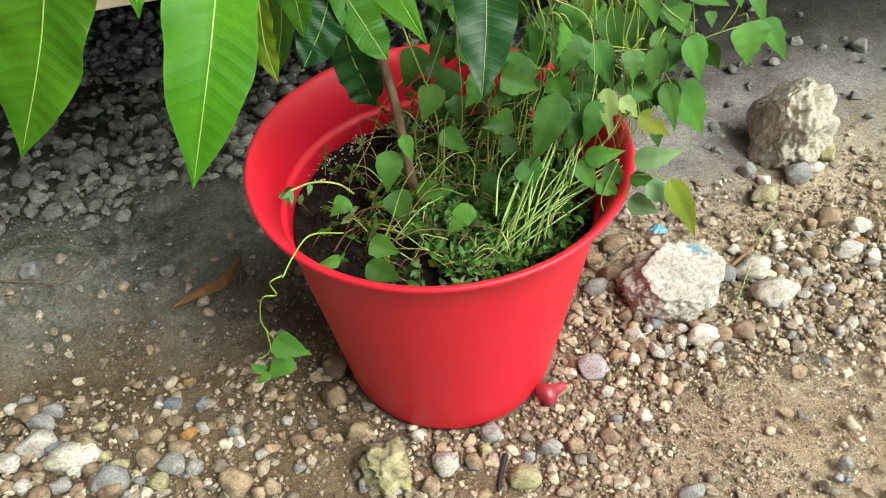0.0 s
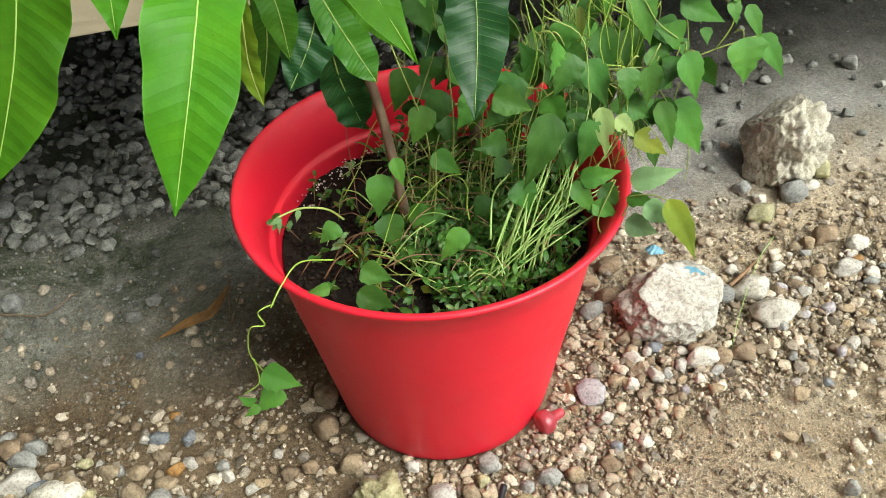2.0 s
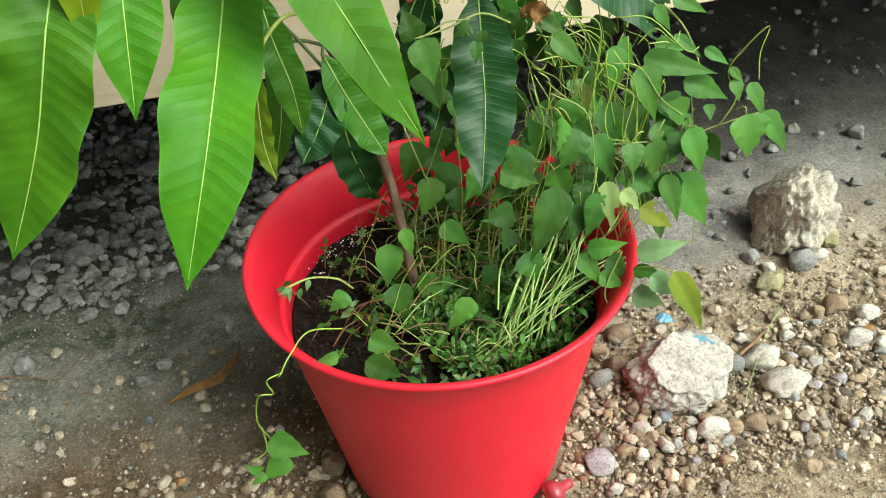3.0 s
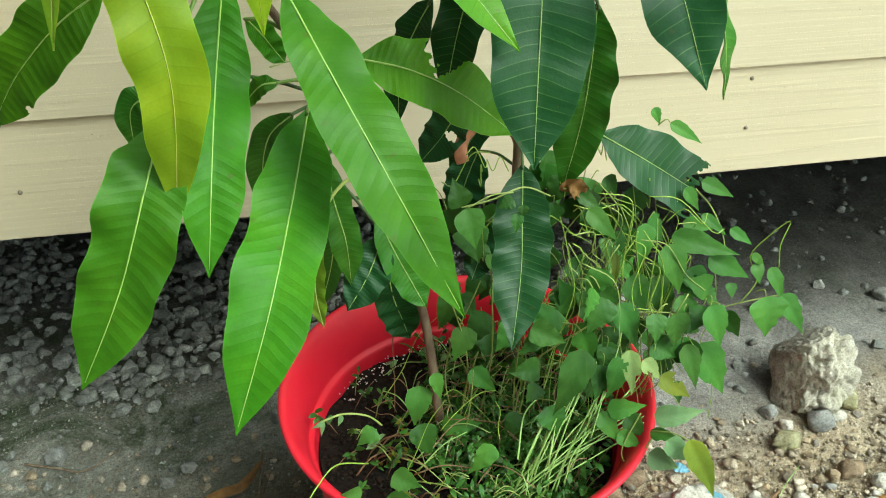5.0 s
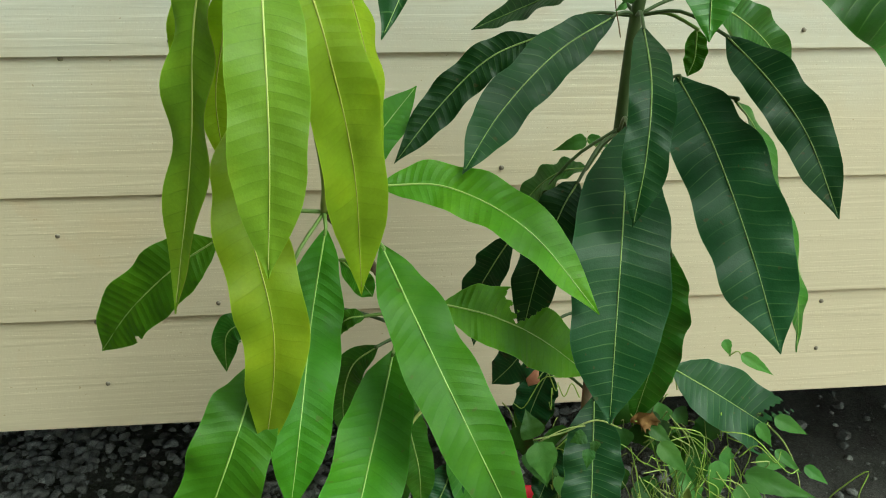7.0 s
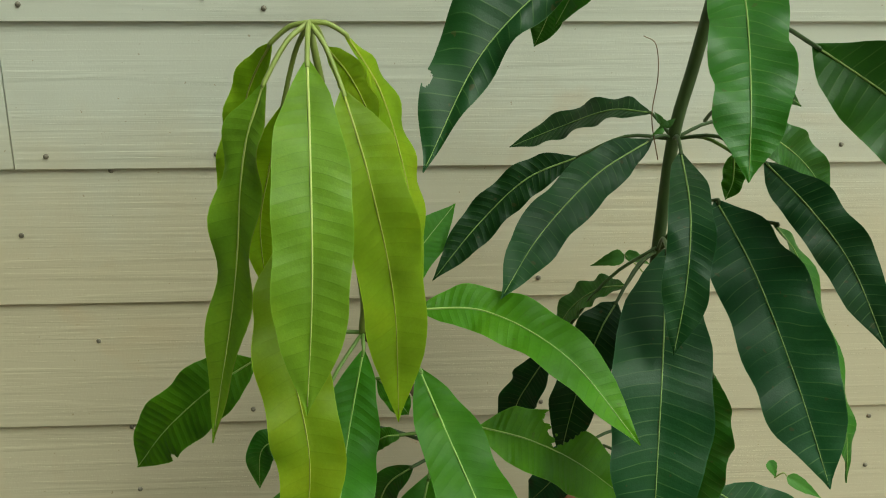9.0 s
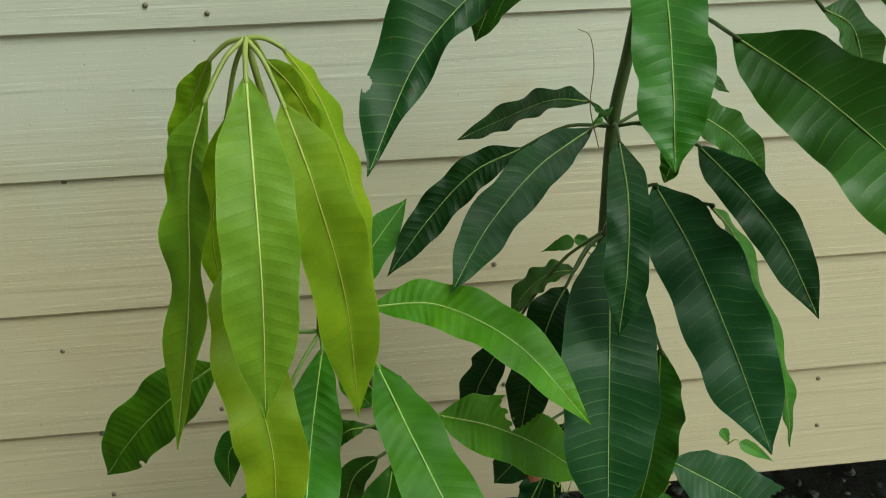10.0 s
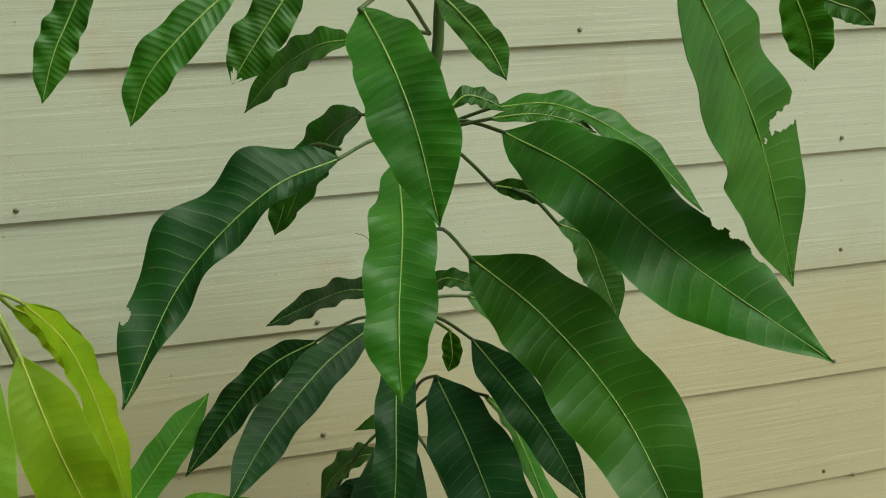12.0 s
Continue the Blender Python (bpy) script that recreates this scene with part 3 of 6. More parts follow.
def stone(kind, x, y, size, turn=0.0, label="", sink=0.22, rough=0.3, sub=3, facet=5, crag=0.0, tilt=0.0):
    STONE_COUNT[0] += 1
    bm = rock_bm(size, 700 + STONE_COUNT[0] * 7, rough, sub, facet, crag or {"chalk": 0.2, "coral": 0.22, "moss": 0.3, "white": 0.12}.get(kind, 0.05))
    bmesh.ops.rotate(bm, cent=(0, 0, 0), matrix=Matrix.Rotation(radians(tilt), 3, "Y"), verts=bm.verts)
    low = min(v.co.z for v in bm.verts)
    bmesh.ops.rotate(bm, cent=(0, 0, 0), matrix=Matrix.Rotation(radians(turn), 3, "Z"), verts=bm.verts)
    base = (x, y, 0.0)
    bmesh.ops.translate(bm, vec=Vector(base) + Vector((0, 0, -low - size[2] * sink)), verts=bm.verts)
    words = {"chalk": "rough chalky white stone lying on gravel", "coral": "tall pitted cream rock with lichen on dirt", "white": "small white stone among the gravel",
             "grey": "rounded grey pebble on the ground", "slate": "smooth blue-grey pebble among gravel", "brown": "brown river stone on the dirt",
             "tan": "rounded tan pebble in the gravel", "lilac": "pale lilac-grey stone beside the pot", "moss": "yellowish mossy stone half sunk in gravel",
             "rust": "small orange-brown pebble in the gravel"}
    return single("stone", bm, STONE[kind], base, label or words[kind], "stone", "stones on the ground")


# ---- ground and house ----


def build_ground():
    xs = np.concatenate([[-300, -60, -15, -5, -2.5], np.linspace(-1.6, 2.6, 150), [3.5, 6, 15, 60, 300]])
    ys = np.concatenate([[-300, -60, -15, -5, -2, -1], np.linspace(-0.5, 3.0, 130), [4, 6, 15, 60, 300]])
    verts, faces = [], []
    for yy in ys:
        for xx in xs:
            near = max(0.0, 1 - max(0, abs(xx - 0.4) - 2.0) / 2) * max(0.0, 1 - max(0, abs(yy - 1.2) - 1.6) / 2)
            q = Vector((xx, yy, 0))
            h = 0.010 * noise.noise(q * 2.1) + 0.006 * noise.noise(q * 6.3) + 0.0035 * noise.noise(q * 17) + 0.002 * noise.noise(q * 41)
            pot = math.hypot(xx - POT[0], yy - POT[1])
            h *= min(1.0, max(0.0, (pot - 0.13) / 0.12))
            verts.append((xx, yy, h * near - 0.004))
    nx = len(xs)
    for j in range(len(ys) - 1):
        for i in range(nx - 1):
            faces.append((j * nx + i, j * nx + i + 1, (j + 1) * nx + i + 1, (j + 1) * nx + i))
    me = bpy.data.meshes.new("ground")
    me.from_pydata(verts, [], faces)
    me.polygons.foreach_set("use_smooth", [True] * len(me.polygons))
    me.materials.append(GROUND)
    return tagged(new("ground", me), "sandy brown and grey silty dirt with grit", "ground", "", "structure")


def box_bm(x0, x1, y0, y1, z0, z1):
    bm = bmesh.new()
    bmesh.ops.create_cube(bm, size=1.0)
    for v in bm.verts:
        v.co = Vector((x0 if v.co.x < 0 else x1, y0 if v.co.y < 0 else y1, z0 if v.co.z < 0 else z1))
    return bm


POT = (0.168, 0.808)
WALL_Y, LAP = 1.100, 0.175
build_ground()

# two unseen walls, added to hold back sky light from left and behind
single("wall_fence", box_bm(-1.0, -0.85, -2.55, 1.04, -0.05, 5.4), UNSEEN_WALL, (-0.92, -0.8, -0.05), "tall added wall out of view, shading the left side", "wall", "", "structure", False)
single("wall_yard", box_bm(-1.0, 0.5, -2.75, -2.55, -0.05, 4.6), UNSEEN_WALL, (-0.7, -2.65, -0.05), "plain added wall out of view, blocking low light from behind", "wall", "", "structure", False)
wall = single("wall_house", box_bm(-3.0, 5.0, WALL_Y + 0.022, WALL_Y + 0.16, 0.472, 2.98), UNDERFLOOR, (1.0, WALL_Y + 0.1, 0.472),
              "house wall clad in cream lap siding", "wall", "", "structure", False)
# floor slab set low to keep light out of the crawl space
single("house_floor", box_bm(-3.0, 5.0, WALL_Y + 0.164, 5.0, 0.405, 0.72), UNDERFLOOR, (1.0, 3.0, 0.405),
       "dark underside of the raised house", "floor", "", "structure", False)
for sx in (-3.0, 4.85):
    single("wall_gable", box_bm(sx, sx + 0.15, WALL_Y + 0.164, 4.85, 0.724, 2.98), UNSEEN_WALL, (sx, 3.0, 0.724), "plain end wall of the raised house", "wall", "", "structure", False)
single("wall_rear", box_bm(-3.0, 5.0, 4.854, 5.0, 0.724, 2.98), UNSEEN_WALL, (1.0, 4.9, 0.724), "plain rear wall of the raised house", "wall", "", "structure", False)
single("roof", box_bm(-3.15, 5.15, WALL_Y - 0.05, 5.15, 2.984, 3.10), UNSEEN_WALL, (1.0, 3.0, 2.984), "flat plain roof slab of the house", "roof", "", "structure", False)
# walls and beams added under the house to shut out light
single("wall_back", box_bm(-3.0, 5.0, 4.6, 4.75, -0.1, 0.402), UNDERFLOOR, (1.0, 4.7, -0.1), "added dark wall closing the crawl space's far side", "wall", "", "structure", False)
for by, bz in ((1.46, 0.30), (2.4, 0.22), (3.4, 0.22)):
    single("floor_beam", box_bm(-2.6, 4.6, by, by + 0.12, bz, 0.402), UNDERFLOOR, (1.0, by, bz), "added hidden beam blocking light under the raised house", "beam", "", "structure", False)
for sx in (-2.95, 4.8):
    single("wall_side", box_bm(sx, sx + 0.15, 1.45, 4.597, -0.1, 0.402), UNDERFLOOR, (sx, 3.0, -0.1), "added dark wall closing the crawl space's end", "wall", "", "structure", False)


def board(x0, x1, z, height):
    """A lap board: thin, leaning, its lower edge proud and slightly rounded."""
    bm = bmesh.new()
    t, lean, top = 0.0055, 0.0066, z + height
    prof = [(0.0, 0.0015), (0.0015, 0.0), (t, 0.0), (t + lean, height), (lean, height)]
    n = 60
    rows = []
    for i in range(n + 1):
        x = x0 + (x1 - x0) * i / n
        w = 0.0011 * noise.noise(Vector((x * 1.7, z * 9, 3.1)))
        wz = 0.0008 * noise.noise(Vector((x * 2.3, z * 7, 8.1)))
        rows.append([bm.verts.new((x, WALL_Y + py + w, z + pz + wz)) for py, pz in prof])
    for a, b in zip(rows, rows[1:]):
        for j in range(5):
            bm.faces.new((a[j], b[j], b[(j + 1) % 5], a[(j + 1) % 5]))
    bm.faces.new(rows[0])
    bm.faces.new(rows[-1][::-1])
    bmesh.ops.recalc_face_normals(bm, faces=bm.faces)
    return part("siding_board", bm, SIDING, wall, "", False)


BOARDS = []
for i in range(14):
    z = 0.460 if i == 0 else 0.630 + LAP * (i - 1)
    h = 0.630 - 0.460 + 0.026 if i == 0 else LAP + 0.026
    if i == 3:
        BOARDS.append((z, [board(-3.0, -0.4835, z, h), board(-0.4815, 5.0, z, h)]))
    elif i == 6:
        BOARDS.append((z, [board(-3.0, 1.699, z, h), board(1.701, 5.0, z, h)]))
    else:
        BOARDS.append((z, [board(-3.0, 5.0, z, h)]))


def nail(x, z):
    zb, bs = [b for b in BOARDS if b[0] <= z][-1]
    owner = bs[-1] if len(bs) == 1 or x > -0.48 else bs[0]
    y = WALL_Y + 0.0066 * (z - zb) / (LAP + 0.026) - 0.0008
    bm = bmesh.new()
    bmesh.ops.create_cone(bm, cap_ends=True, segments=10, radius1=0.0035, radius2=0.0028, depth=0.002,
                          matrix=Matrix.Translation((x, y, z)) @ Matrix.Rotation(radians(90), 4, "X"))
    part("nail_head", bm, NAIL, owner, "dull sunken nail head")


nail(-0.451, 1.175)
nail(-0.240, 1.183)
nail(-0.170, 1.171)
nail(-0.443, 0.997)
nail(-0.238, 0.998)
nail(-0.369, 0.978)
nail(-0.380, 0.625)
nail(-0.215, 0.649)
nail(0.168, 0.830)
nail(0.174, 0.989)
nail(0.554, 1.004)
nail(0.654, 0.611)
nail(0.659, 0.533)
nail(-0.409, 0.752)
nail(-0.487, 0.897)
nail(0.963, 0.828)
nail(0.951, 0.645)
nail(1.003, 0.537)
nail(0.963, 1.175)
nail(0.968, 1.006)
nail(1.005, 0.630)
nail(0.556, 1.349)
nail(-0.378, 0.530)
nail(0.178, 0.649)
nail(0.162, 0.620)

# ---- the pot ----


def build_pot():
    pot = thing("plant_pot", (POT[0], POT[1], 0.0), "large red plastic pot with flared rim", "plant pot")
    outer = [(0.0, 0.004), (0.134, 0.004), (0.145, 0.001), (0.1495, 0.004), (0.1515, 0.012), (0.161, 0.07), (0.1745, 0.15), (0.1875, 0.225), (0.1975, 0.285),
             (0.2035, 0.310), (0.209, 0.330), (0.217, 0.347), (0.2255, 0.3575), (0.2300, 0.3615), (0.2312, 0.3645), (0.2295, 0.3672), (0.2255, 0.3672),
             (0.2195, 0.3620), (0.2120, 0.3500), (0.2055, 0.3330), (0.2015, 0.3130), (0.1998, 0.3000), (0.1985, 0.2968), (0.1950, 0.2956), (0.1928, 0.2938),
             (0.1918, 0.2890), (0.1880, 0.2550), (0.1780, 0.2), (0.0, 0.2)]
    seg = 96

    def turned(name, prof, label=""):
        bm = bmesh.new()
        rings = []
        for r, z in prof:
            dx, dy = -0.004 * (1 - z / 0.362), -0.013 * (1 - z / 0.362)
            n = 1 if r == 0.0 else seg
            ring = []
            for a in (2 * math.pi * i / seg for i in range(n)):
                sag = 0.0012 * math.sin(3 * a) if z > 0.3 else 0.0
                ring.append(bm.verts.new((POT[0] + dx + r * (1 + 0.004 * math.sin(2 * a + 1)) * math.cos(a), POT[1] + dy + r * math.sin(a), z + sag)))
            rings.append(ring)
        for p, q in zip(rings, rings[1:]):
            for i in range(seg):
                j = (i + 1) % seg
                if len(p) == 1:
                    bm.faces.new((p[0], q[j], q[i]))
                elif len(q) == 1:
                    bm.faces.new((p[i], p[j], q[0]))
                else:
                    bm.faces.new((p[i], p[j], q[j], q[i]))
        bmesh.ops.recalc_face_normals(bm, faces=bm.faces)
        part(name, bm, RED, pot, label)

    turned("body", outer[:10])
    turned("rim", outer[9:22], "flared red rim with rolled edge")
    turned("inner_ring", outer[21:], "stepped inner ring above the soil")
    return pot


pot = build_pot()
SOIL_Z = 0.272


def build_soil():
    bm = bmesh.new()
    rings = []
    for i in range(26):
        r = 0.1892 * i / 25
        rings.append([bm.verts.new((POT[0] + r * math.cos(a), POT[1] + r * math.sin(a),
                                    SOIL_Z + 0.010 * noise.noise(Vector((r * math.cos(a) * 14, r * math.sin(a) * 14, 2))) + 0.005 * noise.noise(Vector((r * math.cos(a) * 60, r * math.sin(a) * 60, 5))) + 0.004 * (1 - i / 25)))
                      for a in (2 * math.pi * s / 72 for s in range(72))] if i else [bm.verts.new((POT[0], POT[1], SOIL_Z + 0.004))])
    for a, b in zip(rings, rings[1:]):
        for s in range(72):
            s2 = (s + 1) % 72
            bm.faces.new((a[0], b[s], b[s2]) if len(a) == 1 else (a[s], b[s], b[s2], a[s2]))
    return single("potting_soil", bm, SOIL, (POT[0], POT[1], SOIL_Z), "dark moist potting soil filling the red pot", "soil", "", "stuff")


build_soil()


def pebble_cloud(name, count, place, size, mat, base, label, category, seed, sub=1, flat=0.72, rough=0.4):
    """Many small stones joined into one mesh; place(rng) gives x, y, z and a size factor."""
    rng = random.Random(seed)
    protos = []
    for i in range(14):
        bm = rock_bm((1, rng.uniform(0.7, 1.0), flat * rng.uniform(0.75, 1.1)), seed * 31 + i, rough, sub, 11, 0.0, 1.0)
        bm.verts.index_update()
        protos.append((np.array([v.co[:] for v in bm.verts]), np.array([[v.index for v in f.verts] for f in bm.faces])))
        bm.free()
    vs, fs, soft, n = [], [], [], 0
    for _ in range(count):
        spot = place(rng)
        if spot is None:
            continue
        x, y, z, f = spot
        s = size(rng) * f
        co, fa = rng.choice(protos)
        a, b = rng.uniform(0, 6.283), rng.uniform(-0.4, 0.4)
        rot = np.array((Matrix.Rotation(a, 3, "Z") @ Matrix.Rotation(b, 3, "X")))
        vs.append(co @ rot.T * s + np.array((x, y, z + s * 0.16)) - np.array(base))
        fs.append(fa + n)
        soft.extend([sub == 0 or rng.random() < 0.55] * len(fa))
        n += len(co)
    v, f = np.concatenate(vs), np.concatenate(fs)
    me = bpy.data.meshes.new(name)
    me.from_pydata(v.tolist(), [], f.tolist())
    me.polygons.foreach_set("use_smooth", soft)
    me.materials.append(mat)
    ob = new(name, me)
    ob.location = base
    return tagged(ob, label, category, "", "stuff")


def in_pot(rng):
    r, a = 0.184 * math.sqrt(rng.random()), rng.uniform(0, 6.283)
    x, y = r * math.cos(a), r * math.sin(a)
    return POT[0] + x, POT[1] + y, SOIL_Z + 0.002, 1.0


def perlite_spot(rng):
    r, a = rng.uniform(0.155, 0.186), rng.uniform(1.3, 2.6)
    return POT[0] + r * math.cos(a), POT[1] + r * math.sin(a), SOIL_Z + 0.006, 1.0


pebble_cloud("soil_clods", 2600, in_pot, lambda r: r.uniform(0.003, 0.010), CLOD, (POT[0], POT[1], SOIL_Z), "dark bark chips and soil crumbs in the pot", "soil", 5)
pebble_cloud("perlite", 130, perlite_spot, lambda r: r.uniform(0.002, 0.0048), PERLITE, (POT[0], POT[1], SOIL_Z), "white perlite grains on the potting soil", "soil", 6)

# ---- the two mango saplings ----
light_tree = thing("mango_sapling", (0.134, 0.80, 0.262), "young mango sapling with bright yellow-green drooping leaves", "sapling", "mango saplings in the pot")
dark_tree = thing("mango_sapling", (0.262, 0.925, 0.262), "taller mango sapling with long dark green leaves", "sapling", "mango saplings in the pot")
stem(light_tree, ((0.136, 0.797, 0.262), (0.130, 0.797, 0.343), (0.114, 0.808, 0.490), (0.070, 0.800, 0.652), (0.026, 0.785, 0.770), (-0.014, 0.765, 0.853), (-0.049, 0.745, 0.905)), 0.0062, 0.0035, BARK, "trunk", 40, 10, "thin grey-brown stem")
stem(light_tree, ((-0.049, 0.745, 0.905), (-0.048, 0.710, 0.968), (-0.073, 0.632, 1.168)), 0.0036, 0.0024, YOUNG_STALK, "shoot", 16, 8, "yellow-green new shoot")
stem(dark_tree, ((0.262, 0.925, 0.262), (0.255, 0.915, 0.360), (0.245, 0.895, 0.550), (0.240, 0.875, 0.750)), 0.0095, 0.0055, BARK, "trunk", 30, 12, "grey-brown woody trunk")
stem(dark_tree, ((0.240, 0.875, 0.750), (0.246, 0.865, 0.938), (0.248, 0.851, 1.054), (0.256, 0.835, 1.124), (0.264, 0.790, 1.239), (0.288, 0.790, 1.310), (0.292, 0.780, 1.354), (0.297, 0.775, 1.393)), 0.0066, 0.0050, GREEN_STEM, "shoot", 50, 12, "dark green upper stem")
mango_leaf(light_tree, "olive", (-0.099, 0.640, 1.155), (-0.119, 0.661, 1.122), (-0.134, 0.671, 1.069), (-0.144, 0.676, 1.016), 0.027, 20, node=(-0.073, 0.632, 1.168))
mango_leaf(light_tree, "young", (-0.100, 0.610, 1.133), (-0.116, 0.606, 1.084), (-0.126, 0.596, 0.997), (-0.146, 0.585, 0.892), 0.038, 45, node=(-0.073, 0.632, 1.168), fold=0.35, wave=0.8)
mango_leaf(light_tree, "olive", (-0.096, 0.660, 1.112), (-0.111, 0.680, 1.063), (-0.122, 0.690, 1.016), (-0.120, 0.690, 0.962), 0.028, node=(-0.073, 0.632, 1.168))
mango_leaf(light_tree, "olive", (-0.065, 0.660, 1.151), (-0.050, 0.690, 1.127), (-0.037, 0.700, 1.098), (-0.023, 0.710, 1.058), 0.026, node=(-0.073, 0.632, 1.168))
mango_leaf(light_tree, "young", (-0.072, 0.600, 1.147), (-0.068, 0.550, 1.085), (-0.068, 0.528, 1.019), (-0.074, 0.525, 0.943), 0.047, node=(-0.073, 0.632, 1.168), fold=0.15, wave=0.3)
mango_leaf(light_tree, "olive", (-0.052, 0.615, 1.127), (-0.035, 0.600, 1.068), (-0.021, 0.620, 0.979), (-0.019, 0.640, 0.874), 0.050, -14, node=(-0.073, 0.632, 1.168), fold=0.3)
mango_leaf(light_tree, "olive", (-0.050, 0.630, 1.161), (-0.027, 0.645, 1.119), (-0.010, 0.644, 1.054), (-0.000, 0.640, 0.984), 0.033, -55, node=(-0.073, 0.632, 1.168))
mango_leaf(light_tree, "olive", (-0.106, 0.660, 1.008), (-0.100, 0.635, 0.946), (-0.084, 0.610, 0.858), (-0.100, 0.620, 0.742), 0.051, node=(-0.058, 0.678, 1.050), wave=0.7)
mango_leaf(light_tree, "lime", (-0.140, 0.730, 0.888), (-0.178, 0.726, 0.864), (-0.222, 0.737, 0.821), (-0.259, 0.760, 0.770), 0.054, 5, node=(-0.049, 0.745, 0.905), pucker=0.0006, wave=0.4, bites=((.74, -1.02, .028, .24),))
mango_leaf(light_tree, "bright", (-0.048, 0.730, 0.895), (-0.062, 0.700, 0.828), (-0.070, 0.630, 0.776), (-0.082, 0.600, 0.701), 0.053, -5, node=(-0.049, 0.745, 0.905))
mango_leaf(light_tree, "bright", (-0.105, 0.670, 0.803), (-0.119, 0.615, 0.770), (-0.150, 0.600, 0.695), (-0.194, 0.590, 0.613), 0.062, node=(-0.049, 0.745, 0.905))
mango_leaf(light_tree, "bright", (0.007, 0.700, 0.791), (-0.013, 0.640, 0.740), (-0.038, 0.560, 0.690), (-0.073, 0.523, 0.606), 0.063, 5, node=(0.021, 0.782, 0.781))
mango_leaf(light_tree, "bright", (-0.002, 0.700, 0.891), (0.027, 0.640, 0.840), (0.062, 0.585, 0.775), (0.112, 0.560, 0.664), 0.056, -8, node=(-0.049, 0.745, 0.905), pucker=0.0007)
mango_leaf(light_tree, "lime", (-0.002, 0.710, 0.939), (0.055, 0.705, 0.937), (0.115, 0.670, 0.911), (0.167, 0.632, 0.853), 0.046, -15, node=(-0.049, 0.745, 0.905), fold=0.3)
mango_leaf(light_tree, "mid", (-0.006, 0.760, 0.762), (-0.031, 0.770, 0.736), (-0.042, 0.780, 0.692), (-0.042, 0.780, 0.646), 0.030, node=(0.033, 0.787, 0.752))
mango_leaf(light_tree, "mid", (0.018, 0.760, 0.716), (0.023, 0.745, 0.674), (0.031, 0.740, 0.631), (0.033, 0.740, 0.579), 0.032, node=(0.050, 0.793, 0.706))
mango_leaf(light_tree, "mid", (0.064, 0.760, 0.648), (0.079, 0.750, 0.608), (0.096, 0.745, 0.569), (0.109, 0.740, 0.540), 0.036, node=(0.074, 0.801, 0.638))
mango_leaf(light_tree, "bright", (0.061, 0.660, 0.724), (0.078, 0.652, 0.693), (0.099, 0.645, 0.659), (0.115, 0.640, 0.631), 0.023, 25, node=(0.047, 0.792, 0.714))
mango_leaf(light_tree, "dark", (0.076, 0.800, 0.553), (0.083, 0.820, 0.499), (0.094, 0.835, 0.454), (0.103, 0.840, 0.419), 0.048, node=(0.020, 0.800, 0.600), pucker=0.0012)
mango_leaf(light_tree, "young", (0.004, 0.700, 0.683), (-0.001, 0.695, 0.640), (-0.003, 0.690, 0.608), (0.001, 0.680, 0.576), 0.020, 20, node=(0.062, 0.797, 0.673))
mango_leaf(light_tree, "mid", (0.022, 0.800, 0.644), (0.022, 0.810, 0.601), (0.015, 0.815, 0.552), (-0.002, 0.820, 0.491), 0.028, node=(0.075, 0.801, 0.634))
mango_leaf(light_tree, "dark", (0.069, 0.760, 0.623), (0.057, 0.750, 0.597), (0.045, 0.740, 0.579), (0.026, 0.730, 0.555), 0.043, node=(0.000, 0.790, 0.700), pucker=0.0009)
mango_leaf(light_tree, "mid", (-0.120, 0.800, 0.774), (-0.140, 0.800, 0.770), (-0.154, 0.800, 0.757), (-0.157, 0.800, 0.718), 0.029, node=(0.028, 0.786, 0.764))
mango_leaf(light_tree, "bright", (-0.038, 0.780, 0.844), (-0.028, 0.790, 0.828), (-0.017, 0.800, 0.807), (-0.009, 0.800, 0.795), 0.024, node=(-0.005, 0.770, 0.834))
mango_leaf(light_tree, "bright", (-0.017, 0.780, 0.784), (-0.031, 0.780, 0.783), (-0.043, 0.790, 0.770), (-0.055, 0.790, 0.755), 0.018, node=(0.024, 0.784, 0.774))
mango_leaf(light_tree, "lime", (0.051, 0.720, 0.824), (0.096, 0.715, 0.812), (0.142, 0.720, 0.784), (0.196, 0.730, 0.735), 0.059, -10, node=(0.005, 0.774, 0.814), bites=((.50, -1.05, .10, .85), (.42, -.9, .05, .35)), pucker=0.0006)
mango_leaf(light_tree, "bright", (-0.042, 0.770, 0.908), (-0.020, 0.810, 0.928), (0.008, 0.860, 0.950), (0.043, 0.905, 0.980), 0.039, node=(-0.049, 0.745, 0.905))
mango_leaf(dark_tree, "dark", (0.226, 0.780, 0.966), (0.199, 0.690, 0.908), (0.186, 0.645, 0.837), (0.178, 0.615, 0.761), 0.080, node=(0.246, 0.865, 0.938), fold=0.15, wave=0.3)
mango_leaf(dark_tree, "dark", (0.235, 0.790, 1.053), (0.215, 0.700, 1.021), (0.206, 0.670, 0.969), (0.197, 0.660, 0.915), 0.037, node=(0.248, 0.851, 1.054), wave=0.6)
mango_leaf(dark_tree, "dark", (0.267, 0.780, 1.011), (0.282, 0.720, 0.963), (0.299, 0.660, 0.891), (0.320, 0.625, 0.813), 0.072, node=(0.246, 0.865, 0.938), wave=0.6)
mango_leaf(dark_tree, "dark", (0.303, 0.770, 1.047), (0.323, 0.720, 1.017), (0.348, 0.690, 0.977), (0.376, 0.670, 0.912), 0.044, node=(0.248, 0.851, 1.054), wave=0.6)
